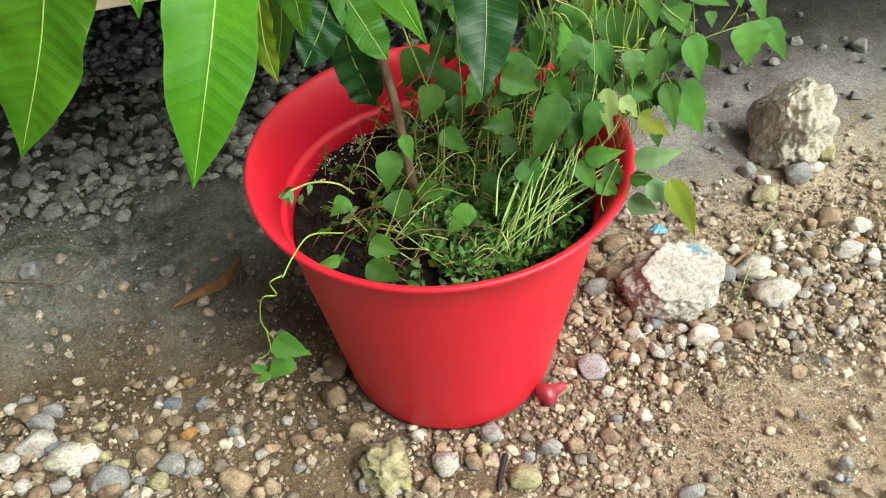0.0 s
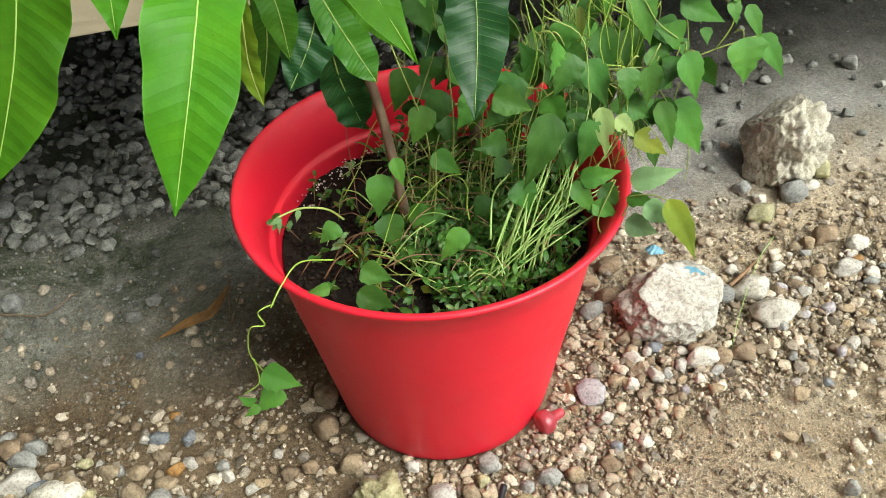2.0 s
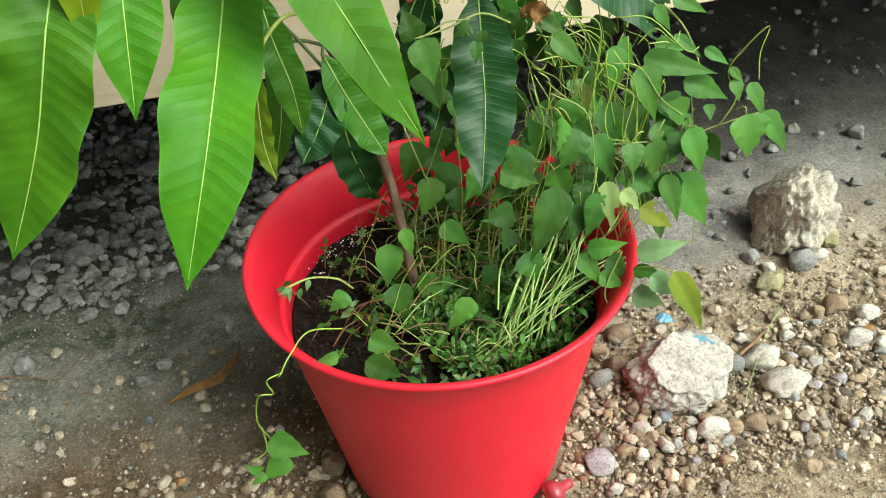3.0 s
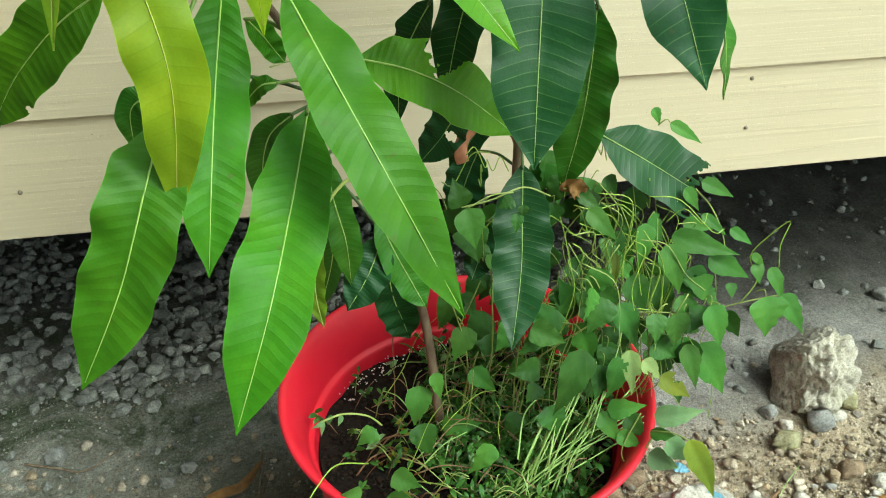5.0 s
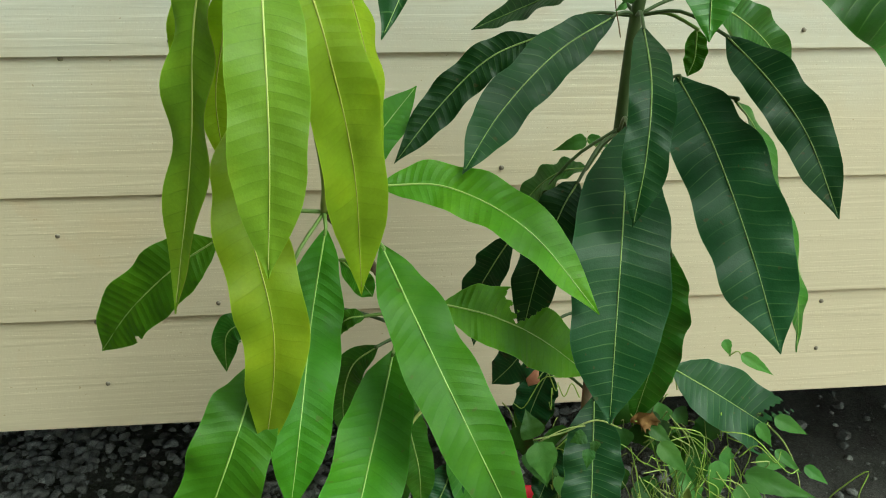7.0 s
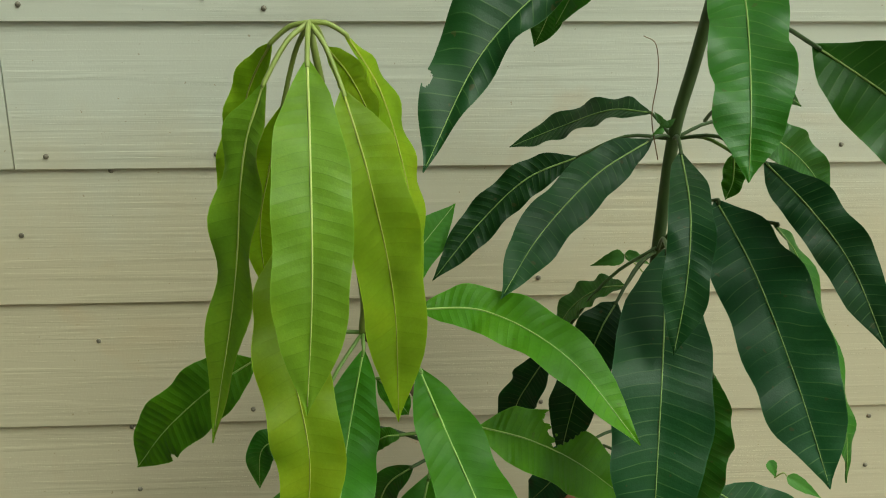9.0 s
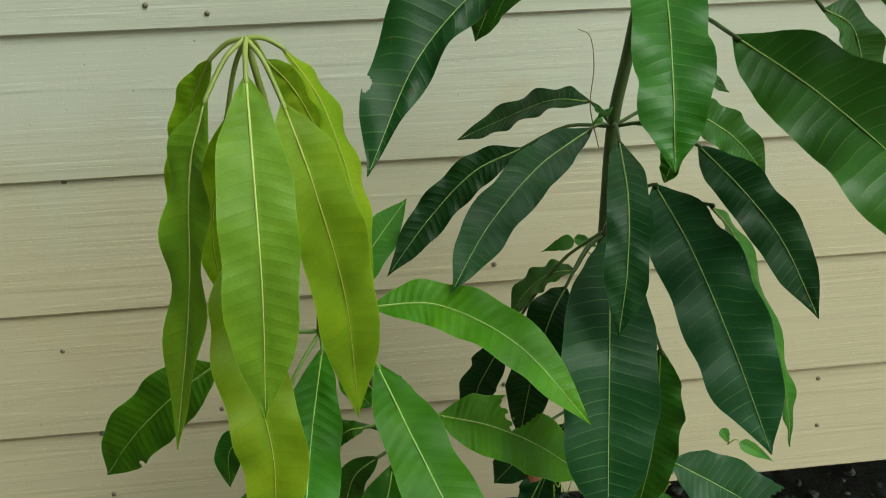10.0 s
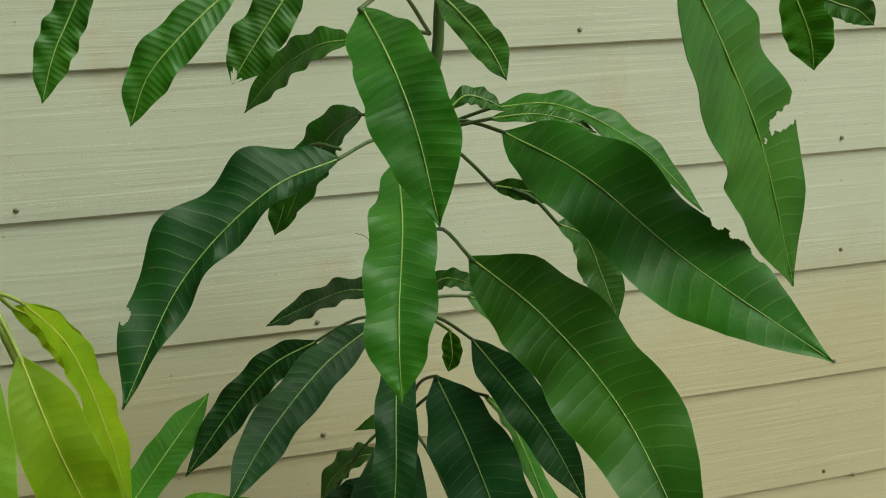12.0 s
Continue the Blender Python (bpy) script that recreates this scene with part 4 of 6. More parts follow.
mango_leaf(dark_tree, "mid", (0.306, 0.746, 0.998), (0.335, 0.740, 0.956), (0.366, 0.700, 0.840), (0.380, 0.700, 0.769), 0.038, -58, node=(0.246, 0.865, 0.938), wave=0.6)
mango_leaf(dark_tree, "mid", (0.288, 0.800, 0.833), (0.284, 0.790, 0.773), (0.279, 0.790, 0.711), (0.268, 0.800, 0.627), 0.053, node=(0.246, 0.865, 0.938), wave=0.7)
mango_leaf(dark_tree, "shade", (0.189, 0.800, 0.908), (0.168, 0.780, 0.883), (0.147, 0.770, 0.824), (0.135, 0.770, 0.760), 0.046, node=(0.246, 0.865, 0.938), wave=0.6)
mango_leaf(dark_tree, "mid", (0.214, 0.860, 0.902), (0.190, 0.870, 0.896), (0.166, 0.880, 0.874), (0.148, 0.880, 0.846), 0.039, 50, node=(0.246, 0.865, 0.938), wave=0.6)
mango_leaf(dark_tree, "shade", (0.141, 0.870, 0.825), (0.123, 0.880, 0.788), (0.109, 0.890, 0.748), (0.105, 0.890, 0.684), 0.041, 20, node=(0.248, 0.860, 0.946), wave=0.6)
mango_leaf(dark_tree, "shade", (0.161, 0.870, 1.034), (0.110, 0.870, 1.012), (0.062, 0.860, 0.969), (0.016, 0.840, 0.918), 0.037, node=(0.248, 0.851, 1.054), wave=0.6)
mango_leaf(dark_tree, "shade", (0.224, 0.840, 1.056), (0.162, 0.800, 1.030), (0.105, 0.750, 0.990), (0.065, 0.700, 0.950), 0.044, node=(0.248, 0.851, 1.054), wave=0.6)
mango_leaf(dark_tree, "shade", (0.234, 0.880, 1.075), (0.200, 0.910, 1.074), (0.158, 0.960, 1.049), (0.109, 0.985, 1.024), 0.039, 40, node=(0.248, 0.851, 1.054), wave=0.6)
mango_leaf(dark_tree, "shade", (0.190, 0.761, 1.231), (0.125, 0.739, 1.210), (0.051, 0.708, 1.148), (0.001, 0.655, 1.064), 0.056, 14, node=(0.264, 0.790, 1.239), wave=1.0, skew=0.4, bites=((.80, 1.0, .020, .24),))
mango_leaf(dark_tree, "mid", (0.236, 0.730, 1.228), (0.225, 0.660, 1.183), (0.206, 0.590, 1.126), (0.200, 0.565, 1.074), 0.053, node=(0.264, 0.790, 1.239), wave=0.7)
mango_leaf(dark_tree, "mid", (0.278, 0.660, 1.152), (0.320, 0.600, 1.111), (0.347, 0.520, 1.060), (0.360, 0.440, 0.985), 0.077, node=(0.262, 0.780, 1.150), wave=0.6)
mango_leaf(dark_tree, "mid", (0.320, 0.690, 1.248), (0.358, 0.610, 1.216), (0.414, 0.555, 1.154), (0.493, 0.500, 1.086), 0.075, -8, node=(0.264, 0.790, 1.239), wave=0.6, fold=0.1, bites=((.66, -1.05, .022, .14), (.71, -1.02, .018, .12), (.77, -1.03, .020, .10)))
mango_leaf(dark_tree, "mid", (0.318, 0.720, 1.267), (0.374, 0.700, 1.266), (0.431, 0.670, 1.230), (0.486, 0.660, 1.170), 0.035, -45, node=(0.264, 0.790, 1.239), wave=0.6)
mango_leaf(dark_tree, "mid", (0.311, 0.700, 1.259), (0.345, 0.690, 1.261), (0.371, 0.680, 1.255), (0.394, 0.670, 1.243), 0.018, -30, node=(0.264, 0.790, 1.239), wave=0.6)
mango_leaf(dark_tree, "mid", (0.198, 0.600, 1.344), (0.205, 0.540, 1.306), (0.212, 0.505, 1.264), (0.219, 0.490, 1.209), 0.051, node=(0.282, 0.780, 1.335), wave=0.4)
mango_leaf(dark_tree, "mid", (0.220, 0.820, 1.266), (0.196, 0.870, 1.248), (0.169, 0.900, 1.211), (0.141, 0.920, 1.154), 0.050, 25, node=(0.264, 0.790, 1.239), wave=0.4)
mango_leaf(dark_tree, "mid", (0.212, 0.780, 1.333), (0.181, 0.800, 1.330), (0.145, 0.830, 1.309), (0.111, 0.850, 1.274), 0.039, 35, node=(0.282, 0.780, 1.335), wave=0.4)
mango_leaf(dark_tree, "mid", (0.118, 0.700, 1.375), (0.078, 0.685, 1.341), (0.047, 0.680, 1.309), (0.030, 0.680, 1.273), 0.033, node=(0.183, 0.740, 1.404), wave=0.6)
mango_leaf(dark_tree, "mid", (0.169, 0.760, 1.387), (0.145, 0.755, 1.356), (0.123, 0.750, 1.327), (0.104, 0.750, 1.300), 0.040, node=(0.225, 0.770, 1.408), bites=((1.0, .3, .13, .5), (.97, -.6, .06, .3)), tip_cut=0.9, wave=0.6)
mango_leaf(dark_tree, "mid", (-0.007, 0.840, 1.411), (-0.031, 0.840, 1.368), (-0.048, 0.835, 1.335), (-0.062, 0.830, 1.294), 0.033, node=(0.122, 0.800, 1.429), wave=0.6)
mango_leaf(dark_tree, "mid", (0.230, 0.520, 1.347), (0.235, 0.470, 1.325), (0.240, 0.440, 1.307), (0.242, 0.420, 1.291), 0.018, node=(0.247, 0.600, 1.377), wave=0.6)
mango_leaf(dark_tree, "mid", (0.377, 0.500, 1.361), (0.422, 0.520, 1.297), (0.466, 0.545, 1.230), (0.503, 0.560, 1.125), 0.100, -45, node=(0.345, 0.600, 1.419), wave=0.2, fold=0.12, bites=((.64, -1.0, .028, .85),), skew=0.12)
mango_leaf(dark_tree, "bright", (0.535, 0.620, 1.351), (0.547, 0.620, 1.329), (0.556, 0.620, 1.307), (0.560, 0.620, 1.283), 0.036, node=(0.463, 0.660, 1.439), wave=0.6)
mango_leaf(dark_tree, "mid", (0.584, 0.660, 1.347), (0.609, 0.660, 1.337), (0.631, 0.660, 1.330), (0.647, 0.660, 1.317), 0.025, node=(0.499, 0.680, 1.426), wave=0.6)
mango_leaf(dark_tree, "mid", (0.312, 0.700, 1.203), (0.330, 0.700, 1.199), (0.351, 0.700, 1.193), (0.369, 0.700, 1.184), 0.018, 20, node=(0.264, 0.790, 1.239), bites=((.8, -.9, .12, .7),), wave=0.6)
mango_leaf(dark_tree, "mid", (0.366, 0.694, 1.166), (0.391, 0.693, 1.151), (0.406, 0.693, 1.114), (0.418, 0.687, 1.073), 0.040, -25, node=(0.328, 0.700, 1.199), wave=0.6)
mango_leaf(dark_tree, "mid", (0.252, 0.760, 1.095), (0.271, 0.745, 1.115), (0.289, 0.735, 1.114), (0.310, 0.730, 1.100), 0.020, -30, node=(0.258, 0.800, 1.079), wave=0.6)
mango_leaf(dark_tree, "mid", (0.322, 0.860, 1.066), (0.359, 0.870, 1.049), (0.396, 0.880, 1.023), (0.427, 0.880, 0.986), 0.045, -10, node=(0.248, 0.851, 1.054), wave=0.6)
mango_leaf(dark_tree, "mid", (0.268, 0.660, 1.271), (0.282, 0.660, 1.280), (0.298, 0.660, 1.276), (0.311, 0.660, 1.269), 0.018, -30, node=(0.264, 0.790, 1.239), wave=0.6)
mango_leaf(dark_tree, "bright", (0.288, 0.800, 1.049), (0.289, 0.800, 1.035), (0.289, 0.800, 1.021), (0.284, 0.800, 1.006), 0.020, node=(0.248, 0.851, 1.054), wave=0.6)
mango_leaf(dark_tree, "mid", (0.151, 0.930, 1.212), (0.148, 0.950, 1.190), (0.140, 0.955, 1.162), (0.129, 0.963, 1.134), 0.032, node=(0.198, 0.830, 1.234), wave=0.6)
mango_leaf(dark_tree, "dark", (0.315, 0.826, 0.682), (0.370, 0.820, 0.648), (0.436, 0.812, 0.604), (0.516, 0.800, 0.551), 0.072, -10, node=(0.242, 0.882, 0.677), bites=((.88, .0, .26, 2.2),), tip_cut=0.62, wave=0.3)
mango_leaf(dark_tree, "dark", (0.223, 0.800, 0.667), (0.217, 0.770, 0.617), (0.210, 0.740, 0.570), (0.190, 0.690, 0.510), 0.062, node=(0.242, 0.884, 0.662), wave=0.5)
mango_leaf(dark_tree, "dark", (0.181, 0.850, 0.729), (0.164, 0.860, 0.702), (0.147, 0.870, 0.669), (0.126, 0.880, 0.638), 0.045, node=(0.241, 0.878, 0.724), bites=((.55, -.4, .05, .35),), wave=0.6)
mango_leaf(dark_tree, "dark", (0.223, 0.930, 0.678), (0.209, 0.950, 0.640), (0.192, 0.960, 0.604), (0.179, 0.970, 0.571), 0.032, node=(0.242, 0.883, 0.673), wave=0.6)
mango_leaf(dark_tree, "dark", (0.205, 0.930, 0.621), (0.195, 0.930, 0.595), (0.186, 0.930, 0.567), (0.179, 0.930, 0.540), 0.050, node=(0.243, 0.888, 0.616), wave=0.6)
mango_leaf(dark_tree, "dark", (0.203, 0.860, 0.563), (0.196, 0.860, 0.532), (0.191, 0.860, 0.506), (0.181, 0.850, 0.487), 0.035, node=(0.245, 0.894, 0.558), wave=0.6)

# ---- vine and weeds in the pot ----
vine = thing("climbing_vine", (0.24, 0.80, 0.270), "tangled climbing vine with heart-shaped green leaves", "vine")
vine_leaf(vine, "green", (0.399, 0.880, 0.682), (0.410, 0.880, 0.659), 0.013)
vine_leaf(vine, "green", (0.423, 0.880, 0.661), (0.468, 0.880, 0.630), 0.016, stalk=(0.408, 0.880, 0.660))
vine_leaf(vine, "green", (0.431, 0.800, 0.626), (0.474, 0.800, 0.601), 0.018)
vine_leaf(vine, "green", (0.412, 0.800, 0.619), (0.434, 0.800, 0.587), 0.016)
vine_leaf(vine, "green", (0.439, 0.800, 0.582), (0.470, 0.790, 0.555), 0.013)
vine_leaf(vine, "green", (0.472, 0.790, 0.565), (0.498, 0.780, 0.546), 0.014)
vine_leaf(vine, "green", (0.352, 0.760, 0.604), (0.345, 0.750, 0.549), 0.024)
vine_leaf(vine, "green", (0.385, 0.760, 0.585), (0.459, 0.740, 0.563), 0.027)
vine_leaf(vine, "green", (0.370, 0.740, 0.587), (0.389, 0.730, 0.526), 0.033)
vine_leaf(vine, "green", (0.425, 0.730, 0.530), (0.390, 0.730, 0.547), 0.030)
vine_leaf(vine, "green", (0.411, 0.700, 0.530), (0.427, 0.690, 0.477), 0.030, stalk=(0.411, 0.710, 0.536))
vine_leaf(vine, "green", (0.467, 0.690, 0.541), (0.471, 0.680, 0.494), 0.045, stalk=(0.462, 0.700, 0.543))
vine_leaf(vine, "green", (0.493, 0.700, 0.533), (0.525, 0.690, 0.482), 0.024)
vine_leaf(vine, "green", (0.459, 0.710, 0.572), (0.463, 0.700, 0.551), 0.016)
vine_leaf(vine, "green", (0.478, 0.710, 0.564), (0.496, 0.700, 0.523), 0.017)
vine_leaf(vine, "green", (0.453, 0.710, 0.585), (0.471, 0.710, 0.565), 0.010)
vine_leaf(vine, "green", (0.441, 0.720, 0.542), (0.441, 0.710, 0.528), 0.014)
vine_leaf(vine, "green", (0.428, 0.750, 0.558), (0.477, 0.740, 0.530), 0.027)
vine_leaf(vine, "green", (0.406, 0.780, 0.587), (0.444, 0.780, 0.574), 0.019)
vine_leaf(vine, "green", (0.293, 0.780, 0.616), (0.327, 0.770, 0.578), 0.022)
vine_leaf(vine, "deep", (0.285, 0.790, 0.631), (0.310, 0.780, 0.611), 0.016)
vine_leaf(vine, "deep", (0.324, 0.820, 0.631), (0.341, 0.820, 0.608), 0.021)
vine_leaf(vine, "yellow", (0.327, 0.770, 0.562), (0.323, 0.760, 0.515), 0.010)
vine_leaf(vine, "deep", (0.294, 0.710, 0.549), (0.274, 0.700, 0.511), 0.036)
vine_leaf(vine, "deep", (0.293, 0.780, 0.475), (0.265, 0.780, 0.531), 0.040)
vine_leaf(vine, "deep", (0.259, 0.760, 0.502), (0.231, 0.750, 0.470), 0.043)
vine_leaf(vine, "green", (0.222, 0.730, 0.505), (0.261, 0.720, 0.485), 0.031)
vine_leaf(vine, "deep", (0.332, 0.740, 0.550), (0.358, 0.740, 0.499), 0.032)
vine_leaf(vine, "deep", (0.371, 0.760, 0.531), (0.392, 0.750, 0.474), 0.038)
vine_leaf(vine, "green", (0.390, 0.730, 0.524), (0.407, 0.720, 0.484), 0.027)
vine_leaf(vine, "deep", (0.316, 0.720, 0.531), (0.338, 0.710, 0.475), 0.030)
vine_leaf(vine, "green", (0.150, 0.738, 0.657), (0.159, 0.730, 0.613), 0.032, stalk=(0.203, 0.760, 0.658))
vine_leaf(vine, "deep", (0.150, 0.760, 0.647), (0.142, 0.770, 0.676), 0.027)
vine_leaf(vine, "deep", (0.201, 0.735, 0.648), (0.199, 0.730, 0.627), 0.014)
vine_leaf(vine, "deep", (0.207, 0.735, 0.657), (0.206, 0.735, 0.641), 0.011)
vine_leaf(vine, "deep", (0.198, 0.740, 0.662), (0.182, 0.740, 0.653), 0.016)
vine_leaf(vine, "deep", (0.150, 0.800, 0.512), (0.132, 0.800, 0.460), 0.033)
vine_leaf(vine, "green", (0.162, 0.780, 0.475), (0.143, 0.770, 0.434), 0.032)
vine_leaf(vine, "deep", (0.194, 0.820, 0.461), (0.163, 0.810, 0.418), 0.035)
vine_leaf(vine, "green", (0.131, 0.772, 0.333), (0.180, 0.765, 0.335), 0.033)
vine_leaf(vine, "green", (0.101, 0.750, 0.422), (0.092, 0.740, 0.370), 0.032)
vine_leaf(vine, "deep", (0.099, 0.740, 0.372), (0.109, 0.730, 0.327), 0.034)
vine_leaf(vine, "green", (0.046, 0.730, 0.385), (0.024, 0.725, 0.367), 0.023)
vine_leaf(vine, "green", (0.060, 0.690, 0.351), (0.092, 0.685, 0.329), 0.028)
vine_leaf(vine, "deep", (0.052, 0.680, 0.328), (0.090, 0.675, 0.294), 0.031)
vine_leaf(vine, "green", (0.174, 0.690, 0.375), (0.145, 0.685, 0.340), 0.027)
vine_leaf(vine, "green", (0.117, 0.745, 0.443), (0.124, 0.740, 0.406), 0.017)
vine_leaf(vine, "green", (0.165, 0.770, 0.419), (0.196, 0.765, 0.384), 0.025)
vine_leaf(vine, "deep", (0.232, 0.720, 0.455), (0.194, 0.715, 0.457), 0.030, bites=((.85, .7, .15, .5),))
vine_leaf(vine, "deep", (0.228, 0.710, 0.439), (0.212, 0.700, 0.423), 0.024)
vine_leaf(vine, "deep", (0.268, 0.690, 0.499), (0.237, 0.680, 0.418), 0.039)
vine_leaf(vine, "green", (0.213, 0.760, 0.491), (0.188, 0.750, 0.458), 0.033)
vine_leaf(vine, "green", (0.240, 0.740, 0.490), (0.209, 0.730, 0.467), 0.026)
vine_leaf(vine, "deep", (0.319, 0.700, 0.473), (0.301, 0.690, 0.422), 0.031)
vine_leaf(vine, "deep", (0.238, 0.700, 0.413), (0.251, 0.690, 0.375), 0.033)
vine_leaf(vine, "pale", (0.308, 0.665, 0.513), (0.316, 0.660, 0.453), 0.021, 25, bites=((.3, .9, .1, .5), (.6, -.9, .1, .4)))
vine_leaf(vine, "pale", (0.323, 0.660, 0.502), (0.343, 0.655, 0.476), 0.018, bites=((.5, .8, .12, .5),))
vine_leaf(vine, "yellow", (0.343, 0.655, 0.481), (0.379, 0.650, 0.449), 0.023, bites=((.3, -.8, .1, .4),))
vine_leaf(vine, "silver", (0.350, 0.665, 0.412), (0.408, 0.660, 0.416), 0.027)
vine_leaf(vine, "green", (0.349, 0.665, 0.390), (0.383, 0.660, 0.376), 0.021, 30)
vine_leaf(vine, "yellow", (0.373, 0.625, 0.411), (0.409, 0.610, 0.329), 0.027, 15, stalk=(0.346, 0.660, 0.395))
vine_leaf(vine, "silver", (0.343, 0.650, 0.370), (0.378, 0.640, 0.350), 0.026)
vine_leaf(vine, "silver", (0.356, 0.640, 0.398), (0.387, 0.630, 0.370), 0.024)
vine_leaf(vine, "green", (0.419, 0.720, 0.458), (0.458, 0.710, 0.385), 0.043)
vine_leaf(vine, "green", (0.397, 0.710, 0.470), (0.415, 0.700, 0.409), 0.025)
vine_leaf(vine, "deep", (0.362, 0.720, 0.470), (0.389, 0.710, 0.452), 0.030)
vine_leaf(vine, "green", (0.317, 0.680, 0.377), (0.348, 0.675, 0.354), 0.020)
vine_leaf(vine, "green", (0.305, 0.690, 0.408), (0.350, 0.685, 0.410), 0.025)
vine_leaf(vine, "deep", (0.335, 0.700, 0.380), (0.356, 0.690, 0.353), 0.025)
vine_leaf(vine, "deep", (0.388, 0.700, 0.425), (0.398, 0.700, 0.389), 0.017)
vine_leaf(vine, "green", (0.296, 0.690, 0.403), (0.323, 0.680, 0.358), 0.022)
vine_leaf(vine, "deep", (0.220, 0.750, 0.358), (0.200, 0.740, 0.332), 0.029)
vine_leaf(vine, "green", (0.023, 0.660, 0.365), (-0.003, 0.660, 0.364), 0.015)
vine_leaf(vine, "green", (0.231, 0.930, 0.913), (0.196, 0.940, 0.898), 0.017)
vine_leaf(vine, "green", (0.232, 0.930, 0.915), (0.258, 0.920, 0.905), 0.013)
vine_leaf(vine, "deep", (0.232, 0.830, 1.069), (0.242, 0.830, 1.077), 0.007)
vine_leaf(vine, "deep", (0.228, 0.830, 1.073), (0.221, 0.830, 1.083), 0.007)
vine_leaf(vine, "green", (0.231, 0.830, 1.067), (0.220, 0.830, 1.061), 0.007)
vine_leaf(vine, "deep", (0.230, 0.820, 1.076), (0.223, 0.820, 1.068), 0.008)
vine_leaf(vine, "deep", (0.029, 0.950, 0.745), (0.009, 0.950, 0.749), 0.012)
stem(vine, ((-0.026, 0.880, 0.762), (0.005, 0.930, 0.751), (0.030, 0.950, 0.743), (0.043, 0.950, 0.729), (0.039, 0.950, 0.710)), 0.0008, 0.0006, VINE_STEM, "stem", 24, 6)
stem(vine, ((0.250, 0.900, 0.897), (0.240, 0.920, 0.907), (0.231, 0.930, 0.914)), 0.0009, 0.0008, VINE_STEM, "stem", 24, 6)
vine_leaf(vine, "silver", (-0.009, 0.700, 0.435), (-0.023, 0.700, 0.428), 0.006)
vine_leaf(vine, "silver", (-0.010, 0.700, 0.436), (-0.014, 0.700, 0.413), 0.005)
vine_leaf(vine, "silver", (0.010, 0.710, 0.431), (0.005, 0.710, 0.416), 0.006)
stem(vine, ((-0.012, 0.700, 0.436), (0.012, 0.710, 0.433), (0.038, 0.720, 0.416), (0.054, 0.730, 0.389)), 0.0012, 0.0012, VINE_STEM, "stem", 24, 6)
stem(vine, ((0.034, 0.700, 0.363), (-0.001, 0.680, 0.389), (-0.023, 0.655, 0.388), (-0.038, 0.640, 0.376)), 0.0009, 0.0008, YELLOW_STEM, "stem", 24, 6)
stem(vine, ((-0.034, 0.645, 0.376), (-0.051, 0.640, 0.374), (-0.048, 0.640, 0.354), (-0.063, 0.640, 0.354), (-0.073, 0.655, 0.301), (-0.067, 0.670, 0.251)), 0.0008, 0.0007, YELLOW_STEM, "stem", 24, 6)
stem(vine, ((-0.071, 0.660, 0.285), (-0.075, 0.670, 0.233), (-0.095, 0.670, 0.219)), 0.0008, 0.0006, YELLOW_STEM, "stem", 12, 6)
vine_leaf(vine, "green", (-0.069, 0.680, 0.238), (-0.030, 0.670, 0.208), 0.034)
vine_leaf(vine, "green", (-0.057, 0.680, 0.203), (-0.089, 0.675, 0.174), 0.031)
vine_leaf(vine, "green", (-0.088, 0.675, 0.193), (-0.102, 0.670, 0.217), 0.014)
vine_leaf(vine, "green", (-0.084, 0.675, 0.186), (-0.104, 0.670, 0.178), 0.013)
stem(vine, ((0.221, 0.780, 0.313), (0.230, 0.760, 0.415), (0.263, 0.740, 0.470), (0.321, 0.730, 0.509), (0.407, 0.720, 0.506), (0.452, 0.710, 0.521), (0.490, 0.700, 0.534)), 0.0010, 0.0008, VINE_STEM, "stem", 24, 6)
stem(vine, ((0.452, 0.710, 0.521), (0.466, 0.710, 0.550), (0.451, 0.710, 0.582), (0.459, 0.700, 0.612), (0.473, 0.690, 0.635), (0.465, 0.685, 0.612), (0.466, 0.680, 0.586)), 0.0008, 0.0006, YELLOW_STEM, "stem", 24, 6)
stem(vine, ((0.425, 0.800, 0.617), (0.449, 0.800, 0.590), (0.465, 0.790, 0.555), (0.462, 0.760, 0.521)), 0.0010, 0.0008, VINE_STEM, "stem", 24, 6)
stem(vine, ((0.147, 0.745, 0.655), (0.180, 0.755, 0.655), (0.217, 0.770, 0.657), (0.249, 0.780, 0.638)), 0.0010, 0.0010, VINE_STEM, "stem", 24, 6)
stem(vine, ((0.356, 0.665, 0.388), (0.331, 0.660, 0.344), (0.320, 0.670, 0.359), (0.341, 0.680, 0.404)), 0.0009, 0.0008, VINE_STEM, "stem", 24, 6)
stem(vine, ((0.339, 0.670, 0.482), (0.328, 0.680, 0.439), (0.303, 0.700, 0.396), (0.279, 0.710, 0.356)), 0.0010, 0.0009, VINE_STEM, "stem", 24, 6)
rng = random.Random(11)
